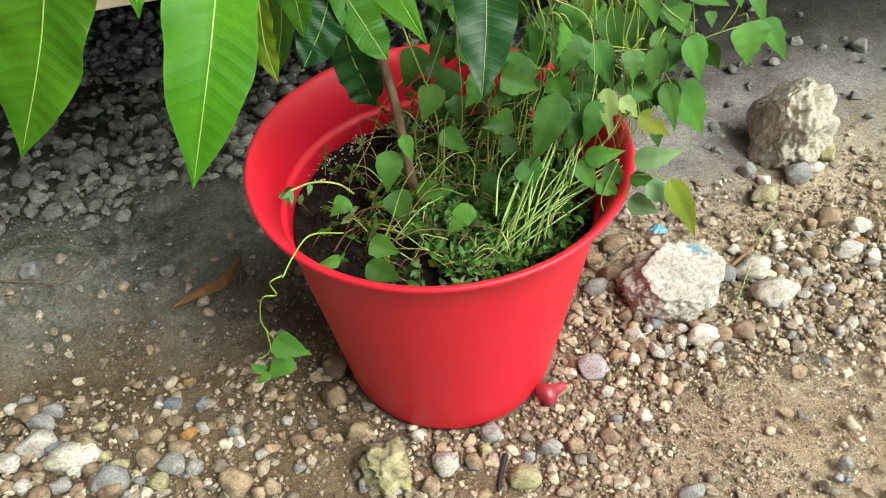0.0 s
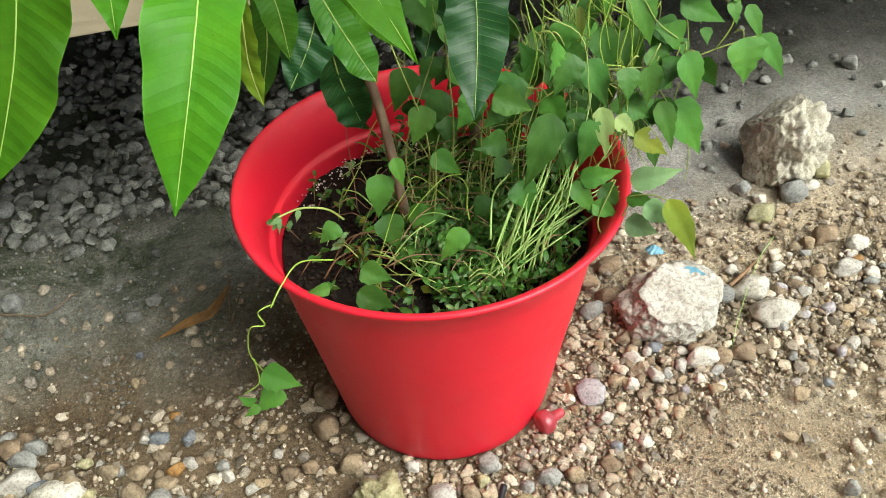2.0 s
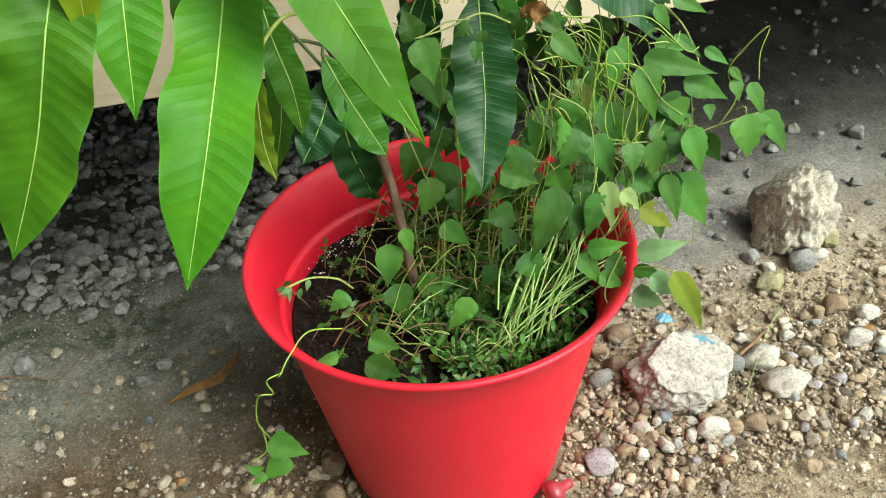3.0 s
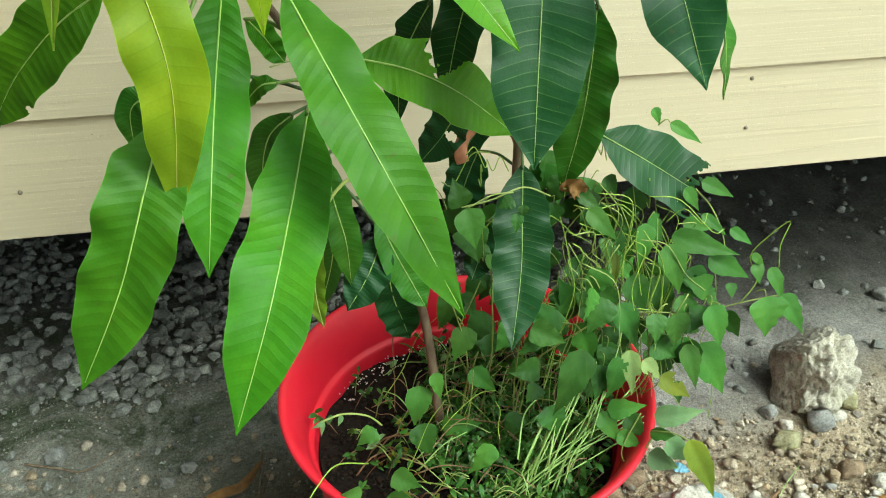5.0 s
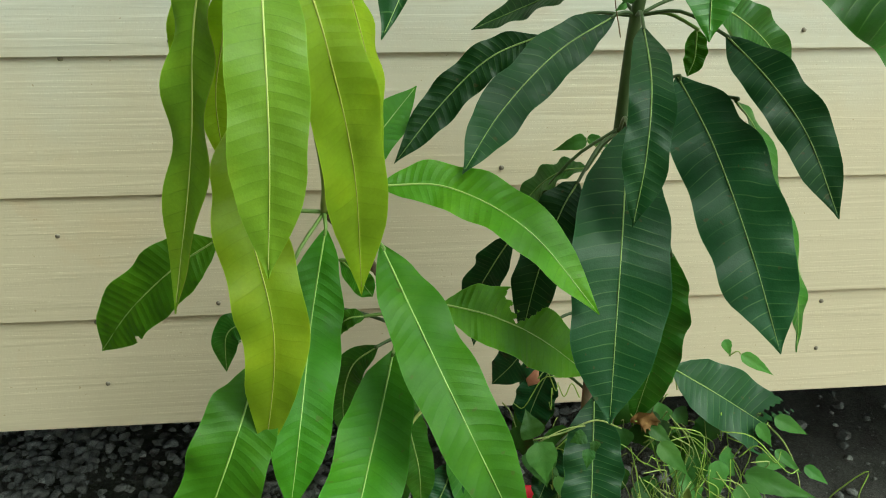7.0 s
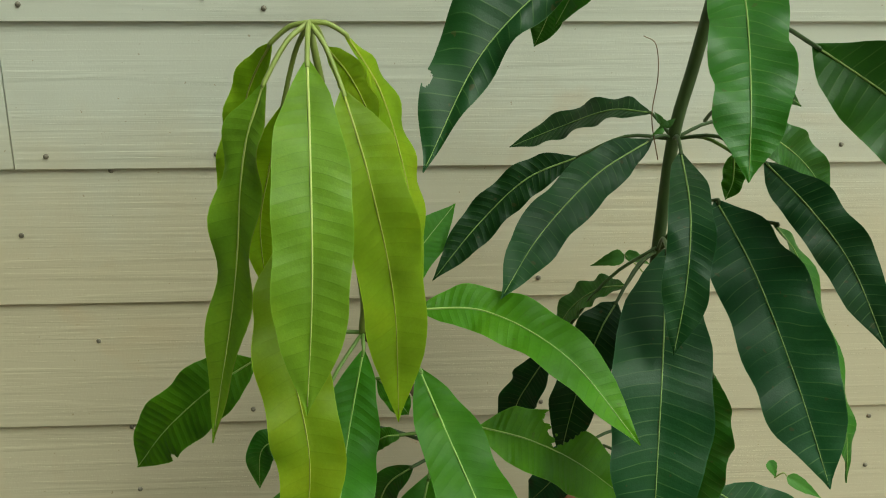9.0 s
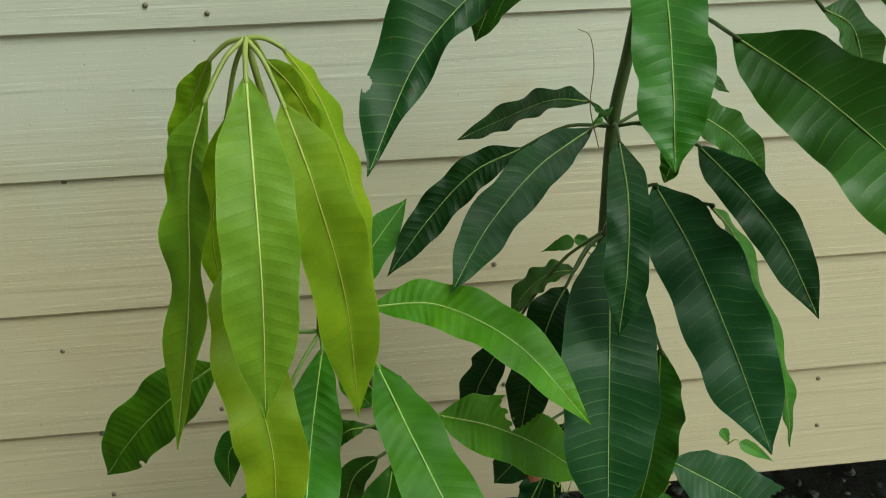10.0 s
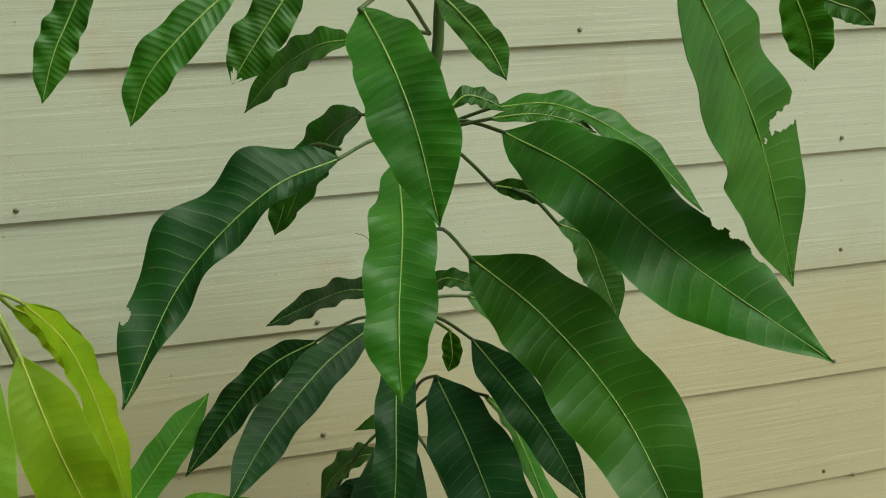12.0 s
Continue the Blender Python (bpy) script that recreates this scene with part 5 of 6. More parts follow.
# pale stalks tied into a loose sheaf, fanning out towards the front of the soil
for foot, head in (((0.192, 0.668, 0.307), (0.298, 0.740, 0.471)), ((0.199, 0.668, 0.301), (0.297, 0.735, 0.476)), ((0.207, 0.668, 0.304), (0.297, 0.740, 0.460)), ((0.213, 0.668, 0.293), (0.302, 0.735, 0.465)), ((0.221, 0.668, 0.298), (0.292, 0.730, 0.450)), ((0.227, 0.668, 0.291), (0.308, 0.745, 0.463)), ((0.203, 0.668, 0.356), (0.282, 0.740, 0.420)), ((0.197, 0.668, 0.371), (0.252, 0.760, 0.381)), ((0.237, 0.668, 0.297), (0.307, 0.720, 0.420)), ((0.245, 0.668, 0.308), (0.295, 0.700, 0.392)), ((0.254, 0.668, 0.314), (0.295, 0.700, 0.375)), ((0.217, 0.668, 0.343), (0.285, 0.740, 0.395)), ((0.229, 0.668, 0.331), (0.313, 0.720, 0.395)), ((0.261, 0.668, 0.338), (0.328, 0.735, 0.464)), ((0.280, 0.668, 0.389), (0.330, 0.735, 0.467)), ((0.211, 0.668, 0.328), (0.354, 0.730, 0.401)), ((0.184, 0.668, 0.299), (0.266, 0.700, 0.400)), ((0.233, 0.668, 0.355), (0.293, 0.750, 0.455))):
    foot, head = Vector(foot), Vector(head)
    bend = foot.lerp(head, 0.45) + Vector((rng.uniform(-.010, .004), rng.uniform(-.012, .004), rng.uniform(0.004, 0.016)))
    over = head + (head - foot) * 0.34 + Vector((rng.uniform(-.01, .02), 0.035, -0.004))
    stem(vine, (foot, bend, head, over), 0.0007 + 0.0006 * rng.random(), 0.0008, STRAW, "stalk", 18, 6)
for i in range(6):
    a = Vector((0.16 + 0.03 * rng.random(), 0.64 + 0.03 * rng.random(), 0.305))
    b = Vector((0.35 + 0.03 * rng.random(), 0.69 + 0.05 * rng.random(), 0.352 + 0.02 * rng.random()))
    stem(vine, (a, a.lerp(b, 0.5) + Vector((0, 0, rng.uniform(0.0, 0.02))), b), 0.0009, 0.0008, STRAW, "stalk", 14, 5)
# yellow-green threads looping over the right half of the pot
for i in range(95):
    a = Vector((rng.uniform(0.25, 0.41), rng.uniform(0.72, 0.84), rng.uniform(0.46, 0.64)))
    d = Vector((rng.uniform(-0.03, 0.09), rng.uniform(-0.04, 0.04), -rng.uniform(0.06, 0.24)))
    pts = [a, a + d * 0.3 + Vector((rng.uniform(-.02, .03), 0, 0.012)), a + d * 0.65 + Vector((rng.uniform(-.02, .02), rng.uniform(-.02, .01), 0)), a + d]
    stem(vine, pts, 0.0007, 0.0005, YELLOW_STEM if i % 3 else VINE_STEM, "tendril", 14, 5)
for i in range(22):
    a = Vector((rng.uniform(0.16, 0.42), rng.uniform(0.78, 0.88), rng.uniform(0.58, 0.65)))
    d = Vector((rng.uniform(-0.09, 0.09), rng.uniform(-0.03, 0.03), rng.uniform(-0.05, 0.02)))
    stem(vine, [a, a + d * 0.4 + Vector((0, 0, 0.012)), a + d * 0.8 + Vector((0, -.01, -0.006)), a + d], 0.0008, 0.0006, YELLOW_STEM, "tendril", 12, 5)
# long loose tendrils across the pot and reddish runners over the bare soil
for i in range(26):
    a = Vector((rng.uniform(0.03, 0.26), rng.uniform(0.66, 0.84), rng.uniform(0.30, 0.40)))
    d = Vector((rng.uniform(-0.12, 0.14), rng.uniform(-0.05, 0.05), rng.uniform(-0.02, 0.12)))
    pts = [a, a + d * 0.33 + Vector((0, 0, rng.uniform(0.0, 0.03))), a + d * 0.7 + Vector((rng.uniform(-.02, .02), 0, rng.uniform(-0.01, 0.03))), a + d]
    if all(math.hypot(q.x - POT[0], q.y - POT[1]) < 0.19 for q in pts):
        stem(vine, pts, 0.0007, 0.0004, (YELLOW_STEM, RED_STEM, VINE_STEM)[i % 3], "tendril", 14, 5)
for i in range(16):
    a = Vector((rng.uniform(0.02, 0.10), rng.uniform(0.68, 0.82), SOIL_Z + 0.004))
    d = Vector((rng.uniform(-0.03, 0.06), rng.uniform(-0.05, 0.02), rng.uniform(0.015, 0.05)))
    pts = [a, a + d * 0.4 + Vector((0, 0, 0.014)), a + d]
    if all(math.hypot(q.x - POT[0], q.y - POT[1]) < 0.175 for q in pts):
        stem(vine, pts, 0.0013, 0.0008, RED_STEM, "runner", 10, 5)
        for s in (0.5, 1.0):
            q = a + d * s
            vine_leaf(vine, "green" if i % 2 else "yellow", q, q + Vector((rng.uniform(-.018, .018), rng.uniform(-.016, .004), rng.uniform(-.004, .010))), rng.uniform(0.007, 0.012), rng.uniform(-30, 30), profile=OVAL)
# the thick of the vine over the back of the pot
for i in range(64):
    b = Vector((rng.uniform(0.16, 0.40), rng.uniform(0.84, 0.97), rng.uniform(0.37, 0.60)))
    ln = rng.uniform(0.030, 0.052)
    d = Vector((rng.uniform(-0.6, 0.7), rng.uniform(-0.5, 0.0), -rng.uniform(0.4, 1.0))).normalized() * ln
    vine_leaf(vine, "green" if rng.random() < 0.4 else "deep", b, b + d, ln * rng.uniform(0.7, 0.95), rng.uniform(-45, 45), stalk=b + Vector((rng.uniform(-.02, .02), 0.012, rng.uniform(0.0, 0.03))))
for i in range(26):
    b = Vector((rng.uniform(0.20, 0.42), rng.uniform(0.72, 0.82), rng.uniform(0.37, 0.52)))
    ln = rng.uniform(0.026, 0.044)
    d = Vector((rng.uniform(-0.6, 0.7), rng.uniform(-0.6, 0.0), -rng.uniform(0.3, 1.0))).normalized() * ln
    vine_leaf(vine, "green" if rng.random() < 0.55 else "deep", b, b + d, ln * rng.uniform(0.65, 0.9), rng.uniform(-40, 40), stalk=b + Vector((rng.uniform(-.02, .02), 0.012, rng.uniform(0.0, 0.03))))
# thin upright stalks at the middle of the pot
for i in range(9):
    x, y = rng.uniform(0.13, 0.24), rng.uniform(0.76, 0.86)
    z1 = rng.uniform(0.42, 0.58)
    stem(vine, ((x, y, 0.27), (x + rng.uniform(-.02, .02), y - 0.01, (0.27 + z1) / 2), (x + rng.uniform(-.03, .03), y - 0.02, z1)), 0.0011, 0.0008, VINE_STEM, "stem", 14, 5)
# leaves hanging among the threads
for i in range(26):
    b = Vector((rng.uniform(0.27, 0.44), rng.uniform(0.70, 0.80), rng.uniform(0.42, 0.59)))
    ln = rng.uniform(0.030, 0.046)
    d = Vector((rng.uniform(-0.5, 0.8), rng.uniform(-0.5, 0.1), -rng.uniform(0.4, 1.0))).normalized() * ln
    vine_leaf(vine, "deep" if rng.random() < 0.5 else "green", b, b + d, ln * rng.uniform(0.65, 0.9), rng.uniform(-45, 45), stalk=b + Vector((rng.uniform(-.02, .02), 0.010, rng.uniform(0.0, 0.025))))
# fine thread at the upper stem of the taller sapling
stem(vine, ((0.231, 0.840, 1.036), (0.219, 0.830, 1.078), (0.222, 0.830, 1.115), (0.218, 0.830, 1.143), (0.206, 0.830, 1.151)), 0.0006, 0.0004, RED_STEM, "tendril", 24, 5)


def build_weeds():
    """Low weeds: short stems with pairs of small oval leaves, thickest at the front right of the soil."""
    rng = random.Random(21)
    weeds = thing("pot_weeds", (POT[0], POT[1], SOIL_Z), "low green weeds carpeting the potting soil", "weeds", "", "stuff")
    for kind, count, seed in (("green", 260, 1), ("deep", 320, 2), ("silver", 60, 3)):
        bm = bmesh.new()
        sm = bmesh.new()
        for i in range(count):
            while True:
                r, a = 0.176 * math.sqrt(rng.random()), rng.uniform(0, 6.283)
                x, y = r * math.cos(a), r * math.sin(a)
                if rng.random() < (0.95 if y < 0.04 and x > -0.07 + 0.3 * abs(y) else 0.40 if x > -0.02 else 0.05):
                    break
            p = Vector((POT[0] + x, POT[1] + y, SOIL_Z + 0.002))
            tall = rng.uniform(0.022, 0.062)
            top = p + Vector((rng.uniform(-.03, .03), rng.uniform(-.03, .02), tall))
            tube(sm, spline((p, p.lerp(top, 0.5) + Vector((0, 0, 0.006)), top), 5), 0.0007, 0.0005, 4)
            for j in range(rng.randint(4, 7)):
                q = p.lerp(top, rng.uniform(0.35, 1.0))
                b = rng.uniform(0, 6.283)
                ln = rng.uniform(0.007, 0.016)
                d = Vector((math.cos(b), math.sin(b), rng.uniform(-0.1, 0.7))).normalized() * ln
                blade(bm, (q, q + d * 0.35 + Vector((0, 0, 0.002)), q + d * 0.7 + Vector((0, 0, 0.002)), q + d), ln * rng.uniform(0.32, 0.5), rng.uniform(-30, 30),
                      OVAL, 0.3, 0.1, seed * 1000 + i, (), 5, 2, 0.0003)
        part("foliage", bm, VINE[kind], weeds)
        part("stalks", sm, RED_STEM if kind == "deep" else VINE_STEM, weeds)
    bm = bmesh.new()
    for i in range(110):
        r, a = 0.165 * math.sqrt(rng.random()), rng.uniform(0, 6.283)
        p = Vector((POT[0] + r * math.cos(a), POT[1] + r * math.sin(a), SOIL_Z))
        if p.x < POT[0] - 0.06:
            continue
        b, ln = rng.uniform(0, 6.283), rng.uniform(0.04, 0.085)
        d = Vector((math.cos(b) * 0.6, math.sin(b) * 0.5 - 0.15, 0.75)).normalized() * ln
        q = p + d
        if math.hypot(q.x - POT[0], q.y - POT[1]) > 0.185:
            continue
        blade(bm, (p, p + d * 0.4 + Vector((0, 0, 0.004)), p + d * 0.75 + Vector((0, 0, 0.003)), q - Vector((0, 0, 0.006))), rng.uniform(0.002, 0.0036), rng.uniform(-60, 60),
              OVAL, 0.4, 0.05, 5000 + i, (), 8, 2, 0.0003)
    part("grass_blades", bm, VINE["green"], weeds)
    return weeds


build_weeds()
for i in range(110):
    r, a = 0.15 * math.sqrt(rng.random()), rng.uniform(0, 6.283)
    p = Vector((POT[0] + 0.02 + r * math.cos(a), POT[1] - 0.02 + r * math.sin(a), SOIL_Z + rng.uniform(0.03, 0.06)))
    d = Vector((rng.uniform(-0.07, 0.07), rng.uniform(-0.05, 0.05), rng.uniform(-0.015, 0.02)))
    if math.hypot(p.x + d.x - POT[0], p.y + d.y - POT[1]) < 0.172:
        stem(vine, (p, p + d * 0.5 + Vector((0, 0, 0.01)), p + d), 0.0009, 0.0006, (STRAW, VINE_STEM, RED_STEM)[i % 3], "stalk", 8, 4)
clay = bmesh.new()
ring = [(0.212 + 0.036 * math.cos(a), 0.895 + 0.012 * math.sin(a), 0.640 + 0.034 * math.sin(a)) for a in (0.2 + 0.28 * i for i in range(13))]
tube(clay, ring, 0.0095, 0.008, 8)
for vv in clay.verts:
    vv.co.y = 0.895 + (vv.co.y - 0.895) * 0.35
single("clay_ring", clay, TERRACOTTA, (0.205, 0.895, 0.655), "broken pinkish clay ring hung on the sapling's stem", "ring")

dead = bmesh.new()
blade(dead, ((0.264, 0.795, 0.636), (0.274, 0.790, 0.643), (0.285, 0.790, 0.637), (0.294, 0.795, 0.622)), 0.022, 20, OVAL, 0.8, 1.5, 77, (), 14, 6, 0.0006, 0.002)
part("leaf", dead, DRY_LEAF, dark_tree, "shrivelled brown leaf tip", True, (DRY_LEAF,))


# ---- stones and litter on the ground ----
stone("chalk", 0.520, 0.792, (0.152, 0.117, 0.113), turn=0, sub=6, rough=0.24, facet=2, crag=0.11, label='big rough chalky white stone beside the pot')
stone("coral", 0.862, 1.055, (0.140, 0.130, 0.165), turn=30, tilt=12, sub=6, rough=0.34, facet=3, crag=0.16, sink=0.12, label="tall pitted cream rock with lichen on dirt")
stone("moss", 0.035, 0.608, (0.067, 0.065, 0.053), rough=0.45, facet=3, crag=0.6, sub=4)
stone("chalk", 0.662, 0.795, (0.062, 0.039, 0.039))
stone("chalk", 0.666, 0.741, (0.071, 0.053, 0.052))
stone("white", 0.524, 0.699, (0.054, 0.037, 0.036))
stone("lilac", 0.347, 0.689, (0.043, 0.043, 0.036))
stone("grey", -0.328, 0.700, (0.050, 0.046, 0.043))
stone("white", -0.428, 0.783, (0.062, 0.039, 0.039))
stone("chalk", -0.378, 0.749, (0.071, 0.043, 0.040))
stone("brown", -0.444, 0.842, (0.039, 0.036, 0.033))
stone("grey", -0.412, 0.838, (0.031, 0.029, 0.026))
stone("tan", -0.240, 0.727, (0.032, 0.024, 0.024))
stone("slate", -0.204, 0.789, (0.024, 0.023, 0.020))
stone("slate", -0.246, 0.804, (0.031, 0.020, 0.020))
stone("white", -0.265, 0.807, (0.020, 0.020, 0.017))
stone("grey", -0.164, 0.731, (0.020, 0.020, 0.017))
stone("brown", -0.078, 0.693, (0.024, 0.024, 0.021))
stone("brown", -0.022, 0.748, (0.042, 0.035, 0.035))
stone("brown", -0.008, 0.795, (0.043, 0.035, 0.034))
stone("grey", 0.177, 0.627, (0.029, 0.029, 0.025))
stone("white", 0.105, 0.599, (0.036, 0.036, 0.031))
stone("white", 0.080, 0.652, (0.019, 0.019, 0.017))
stone("white", 0.025, 0.645, (0.030, 0.027, 0.026))
stone("tan", 0.002, 0.679, (0.034, 0.031, 0.029))
stone("grey", 0.246, 0.584, (0.033, 0.022, 0.022))
stone("tan", 0.279, 0.579, (0.025, 0.024, 0.022))
stone("grey", 0.214, 0.581, (0.020, 0.020, 0.018))
stone("moss", 0.199, 0.551, (0.048, 0.032, 0.032))
stone("brown", 0.329, 0.579, (0.027, 0.024, 0.023))
stone("white", 0.387, 0.597, (0.021, 0.021, 0.018))
stone("tan", 0.622, 0.603, (0.024, 0.024, 0.020))
stone("lilac", 0.719, 0.647, (0.019, 0.019, 0.016))
stone("slate", 0.671, 0.609, (0.014, 0.014, 0.012))
stone("grey", 0.398, 0.476, (0.035, 0.021, 0.021))
stone("grey", 0.839, 0.975, (0.054, 0.048, 0.047))
stone("moss", 0.760, 0.941, (0.053, 0.037, 0.036))
stone("white", 0.781, 0.981, (0.027, 0.027, 0.023))
stone("grey", 0.768, 1.016, (0.034, 0.034, 0.029))
stone("white", 0.873, 0.834, (0.039, 0.029, 0.029))
stone("brown", 0.832, 0.866, (0.055, 0.034, 0.033))
stone("tan", 0.800, 0.860, (0.026, 0.026, 0.022))
stone("white", 0.824, 0.790, (0.046, 0.030, 0.030))
stone("brown", 0.471, 0.915, (0.055, 0.033, 0.029))
stone("brown", 0.427, 0.885, (0.034, 0.027, 0.026))
stone("brown", 0.445, 0.847, (0.058, 0.035, 0.031))
stone("grey", 0.411, 0.832, (0.043, 0.026, 0.026))
stone("brown", 0.580, 0.688, (0.042, 0.042, 0.036))
stone("tan", 0.555, 0.692, (0.032, 0.030, 0.027))
stone("grey", 0.615, 0.797, (0.034, 0.030, 0.029))
stone("white", 0.722, 0.827, (0.025, 0.025, 0.021))
stone("grey", 1.181, 1.295, (0.037, 0.035, 0.032))
stone("grey", -0.466, 1.139, (0.040, 0.036, 0.034))
stone("grey", -0.276, 1.046, (0.031, 0.023, 0.023))
stone("grey", -0.248, 1.076, (0.029, 0.022, 0.021))
stone("grey", -0.395, 1.415, (0.066, 0.039, 0.033))
stone("grey", -0.269, 1.672, (0.074, 0.044, 0.037))
stone("slate", -0.270, 0.965, (0.015, 0.013, 0.013))
stone("white", -0.078, 0.888, (0.015, 0.015, 0.012))
stone("tan", 0.501, 0.749, (0.036, 0.022, 0.019))
stone("slate", 0.468, 0.739, (0.032, 0.019, 0.014))
stone("white", 0.523, 0.748, (0.043, 0.026, 0.021))
stone("tan", 0.433, 0.744, (0.020, 0.020, 0.017))
stone("white", 0.448, 0.693, (0.026, 0.026, 0.022))
stone("lilac", 0.477, 0.657, (0.014, 0.014, 0.012))
stone("white", 0.489, 0.696, (0.024, 0.024, 0.021))
stone("tan", 0.517, 0.645, (0.025, 0.019, 0.018))
stone("slate", 0.347, 0.601, (0.018, 0.018, 0.015))
stone("white", 0.352, 0.648, (0.023, 0.017, 0.016))
stone("tan", 0.299, 0.670, (0.025, 0.015, 0.013))
stone("brown", 0.432, 0.769, (0.027, 0.020, 0.020))
stone("rust", -0.226, 0.746, (0.030, 0.018, 0.018))
stone("rust", -0.222, 0.834, (0.017, 0.014, 0.014))
stone("white", -0.158, 0.715, (0.021, 0.021, 0.018))
stone("tan", -0.276, 0.756, (0.033, 0.021, 0.021))
stone("white", -0.326, 0.783, (0.015, 0.015, 0.013))
stone("grey", -0.299, 0.767, (0.017, 0.017, 0.014))
stone("brown", -0.460, 0.785, (0.028, 0.028, 0.024))
stone("tan", -0.167, 0.648, (0.044, 0.039, 0.037))
stone("white", 0.031, 0.585, (0.026, 0.020, 0.020))
stone("tan", 0.076, 0.574, (0.031, 0.026, 0.026))
stone("grey", -0.221, 0.690, (0.029, 0.022, 0.022))
stone("tan", -0.218, 0.662, (0.020, 0.016, 0.015))
stone("tan", -0.120, 0.631, (0.026, 0.023, 0.023))
stone("white", -0.124, 0.640, (0.016, 0.016, 0.013))
stone("grey", -0.005, 0.601, (0.023, 0.023, 0.020))
stone("rust", -0.007, 0.628, (0.011, 0.011, 0.009))
stone("white", 0.183, 0.622, (0.019, 0.014, 0.014))
stone("tan", 0.143, 0.593, (0.028, 0.024, 0.023))
stone("moss", 0.162, 0.605, (0.019, 0.019, 0.016))
stone("white", 0.303, 0.615, (0.013, 0.013, 0.011))
stone("white", 0.332, 0.501, (0.017, 0.015, 0.014))
stone("white", 0.629, 0.622, (0.014, 0.014, 0.012))
stone("grey", 0.602, 0.456, (0.023, 0.020, 0.020))
stone("lilac", 0.585, 0.442, (0.015, 0.014, 0.013))
stone("slate", 0.594, 0.436, (0.014, 0.009, 0.009))
stone("white", 0.855, 0.768, (0.026, 0.026, 0.023))
stone("tan", 0.779, 0.798, (0.029, 0.023, 0.022))
stone("brown", 0.732, 0.787, (0.028, 0.021, 0.020))
stone("grey", 0.662, 0.717, (0.023, 0.022, 0.020))
stone("tan", 0.597, 0.829, (0.028, 0.023, 0.022))
stone("white", 0.655, 0.844, (0.023, 0.017, 0.017))
stone("grey", 0.841, 0.754, (0.028, 0.019, 0.018))
stone("rust", 0.853, 0.804, (0.029, 0.017, 0.013))
stone("tan", 0.777, 0.718, (0.024, 0.016, 0.016))
stone("white", 0.735, 0.767, (0.022, 0.022, 0.019))
stone("grey", -0.271, 1.511, (0.043, 0.026, 0.026))
stone("grey", -0.231, 1.527, (0.036, 0.026, 0.026))
stone("grey", -0.299, 1.780, (0.045, 0.027, 0.026))
stone("grey", -0.342, 1.784, (0.024, 0.021, 0.020))
stone("grey", -0.265, 1.590, (0.032, 0.022, 0.022))
stone("grey", -0.155, 1.374, (0.034, 0.025, 0.025))
stone("grey", -0.250, 1.428, (0.035, 0.023, 0.023))
stone("grey", -0.041, 1.473, (0.048, 0.033, 0.033))
stone("grey", -0.081, 1.420, (0.035, 0.023, 0.023))
stone("grey", 0.010, 1.518, (0.037, 0.027, 0.027))
stone("grey", -0.446, 1.492, (0.030, 0.023, 0.023))
stone("grey", -0.507, 1.395, (0.040, 0.033, 0.033))
stone("moss", 0.923, 1.014, (0.043, 0.043, 0.037))
stone("white", 0.884, 0.984, (0.032, 0.025, 0.025))
stone("brown", -0.328, 0.686, (0.039, 0.031, 0.031))
stone("brown", -0.343, 0.699, (0.036, 0.031, 0.031))
stone("white", -0.447, 0.725, (0.028, 0.021, 0.020))
stone("grey", -0.395, 0.710, (0.032, 0.020, 0.020))
stone("moss", -0.323, 0.716, (0.041, 0.025, 0.023), turn=19, sub=3, facet=8)
stone("white", -0.473, 0.859, (0.028, 0.020, 0.018), turn=-27, sub=3, facet=8)
stone("grey", -0.428, 0.823, (0.048, 0.031, 0.028), turn=-31, sub=3, facet=8)
stone("tan", -0.444, 0.772, (0.022, 0.019, 0.017), turn=-40, sub=3, facet=8)
stone("grey", -0.246, 0.702, (0.048, 0.032, 0.030), turn=6, sub=3, facet=8)
stone("brown", -0.373, 0.701, (0.024, 0.016, 0.015), turn=37, sub=3, facet=8)
stone("brown", -0.466, 0.822, (0.026, 0.017, 0.016), turn=20, sub=3, facet=8)
stone("grey", -0.292, 0.692, (0.021, 0.014, 0.013), turn=34, sub=3, facet=8)
stone("tan", -0.364, 0.765, (0.046, 0.036, 0.033), turn=-27, sub=3, facet=8)
stone("brown", -0.427, 0.784, (0.027, 0.019, 0.017), turn=29, sub=3, facet=8)
stone("tan", -0.280, 0.722, (0.038, 0.032, 0.030), turn=-20, sub=3, facet=8)
stone("brown", -0.328, 0.690, (0.021, 0.017, 0.015), turn=18, sub=3, facet=8)
stone("brown", -0.422, 0.708, (0.032, 0.024, 0.022), turn=12, sub=3, facet=8)
stone("tan", -0.356, 0.728, (0.030, 0.021, 0.020), turn=-22, sub=3, facet=8)
stone("brown", -0.447, 0.740, (0.031, 0.024, 0.022), turn=23, sub=3, facet=8)
stone("slate", -0.403, 0.769, (0.037, 0.024, 0.022), turn=-3, sub=3, facet=8)
stone("brown", -0.390, 0.803, (0.023, 0.015, 0.014), turn=6, sub=3, facet=8)
stone("tan", -0.313, 0.766, (0.035, 0.028, 0.025), turn=-37, sub=3, facet=8)
stone("brown", -0.426, 0.750, (0.027, 0.019, 0.017), turn=-5, sub=3, facet=8)
stone("moss", -0.267, 0.681, (0.036, 0.025, 0.023), turn=-36, sub=3, facet=8)
stone("grey", -0.395, 0.716, (0.032, 0.023, 0.021), turn=-12, sub=3, facet=8)
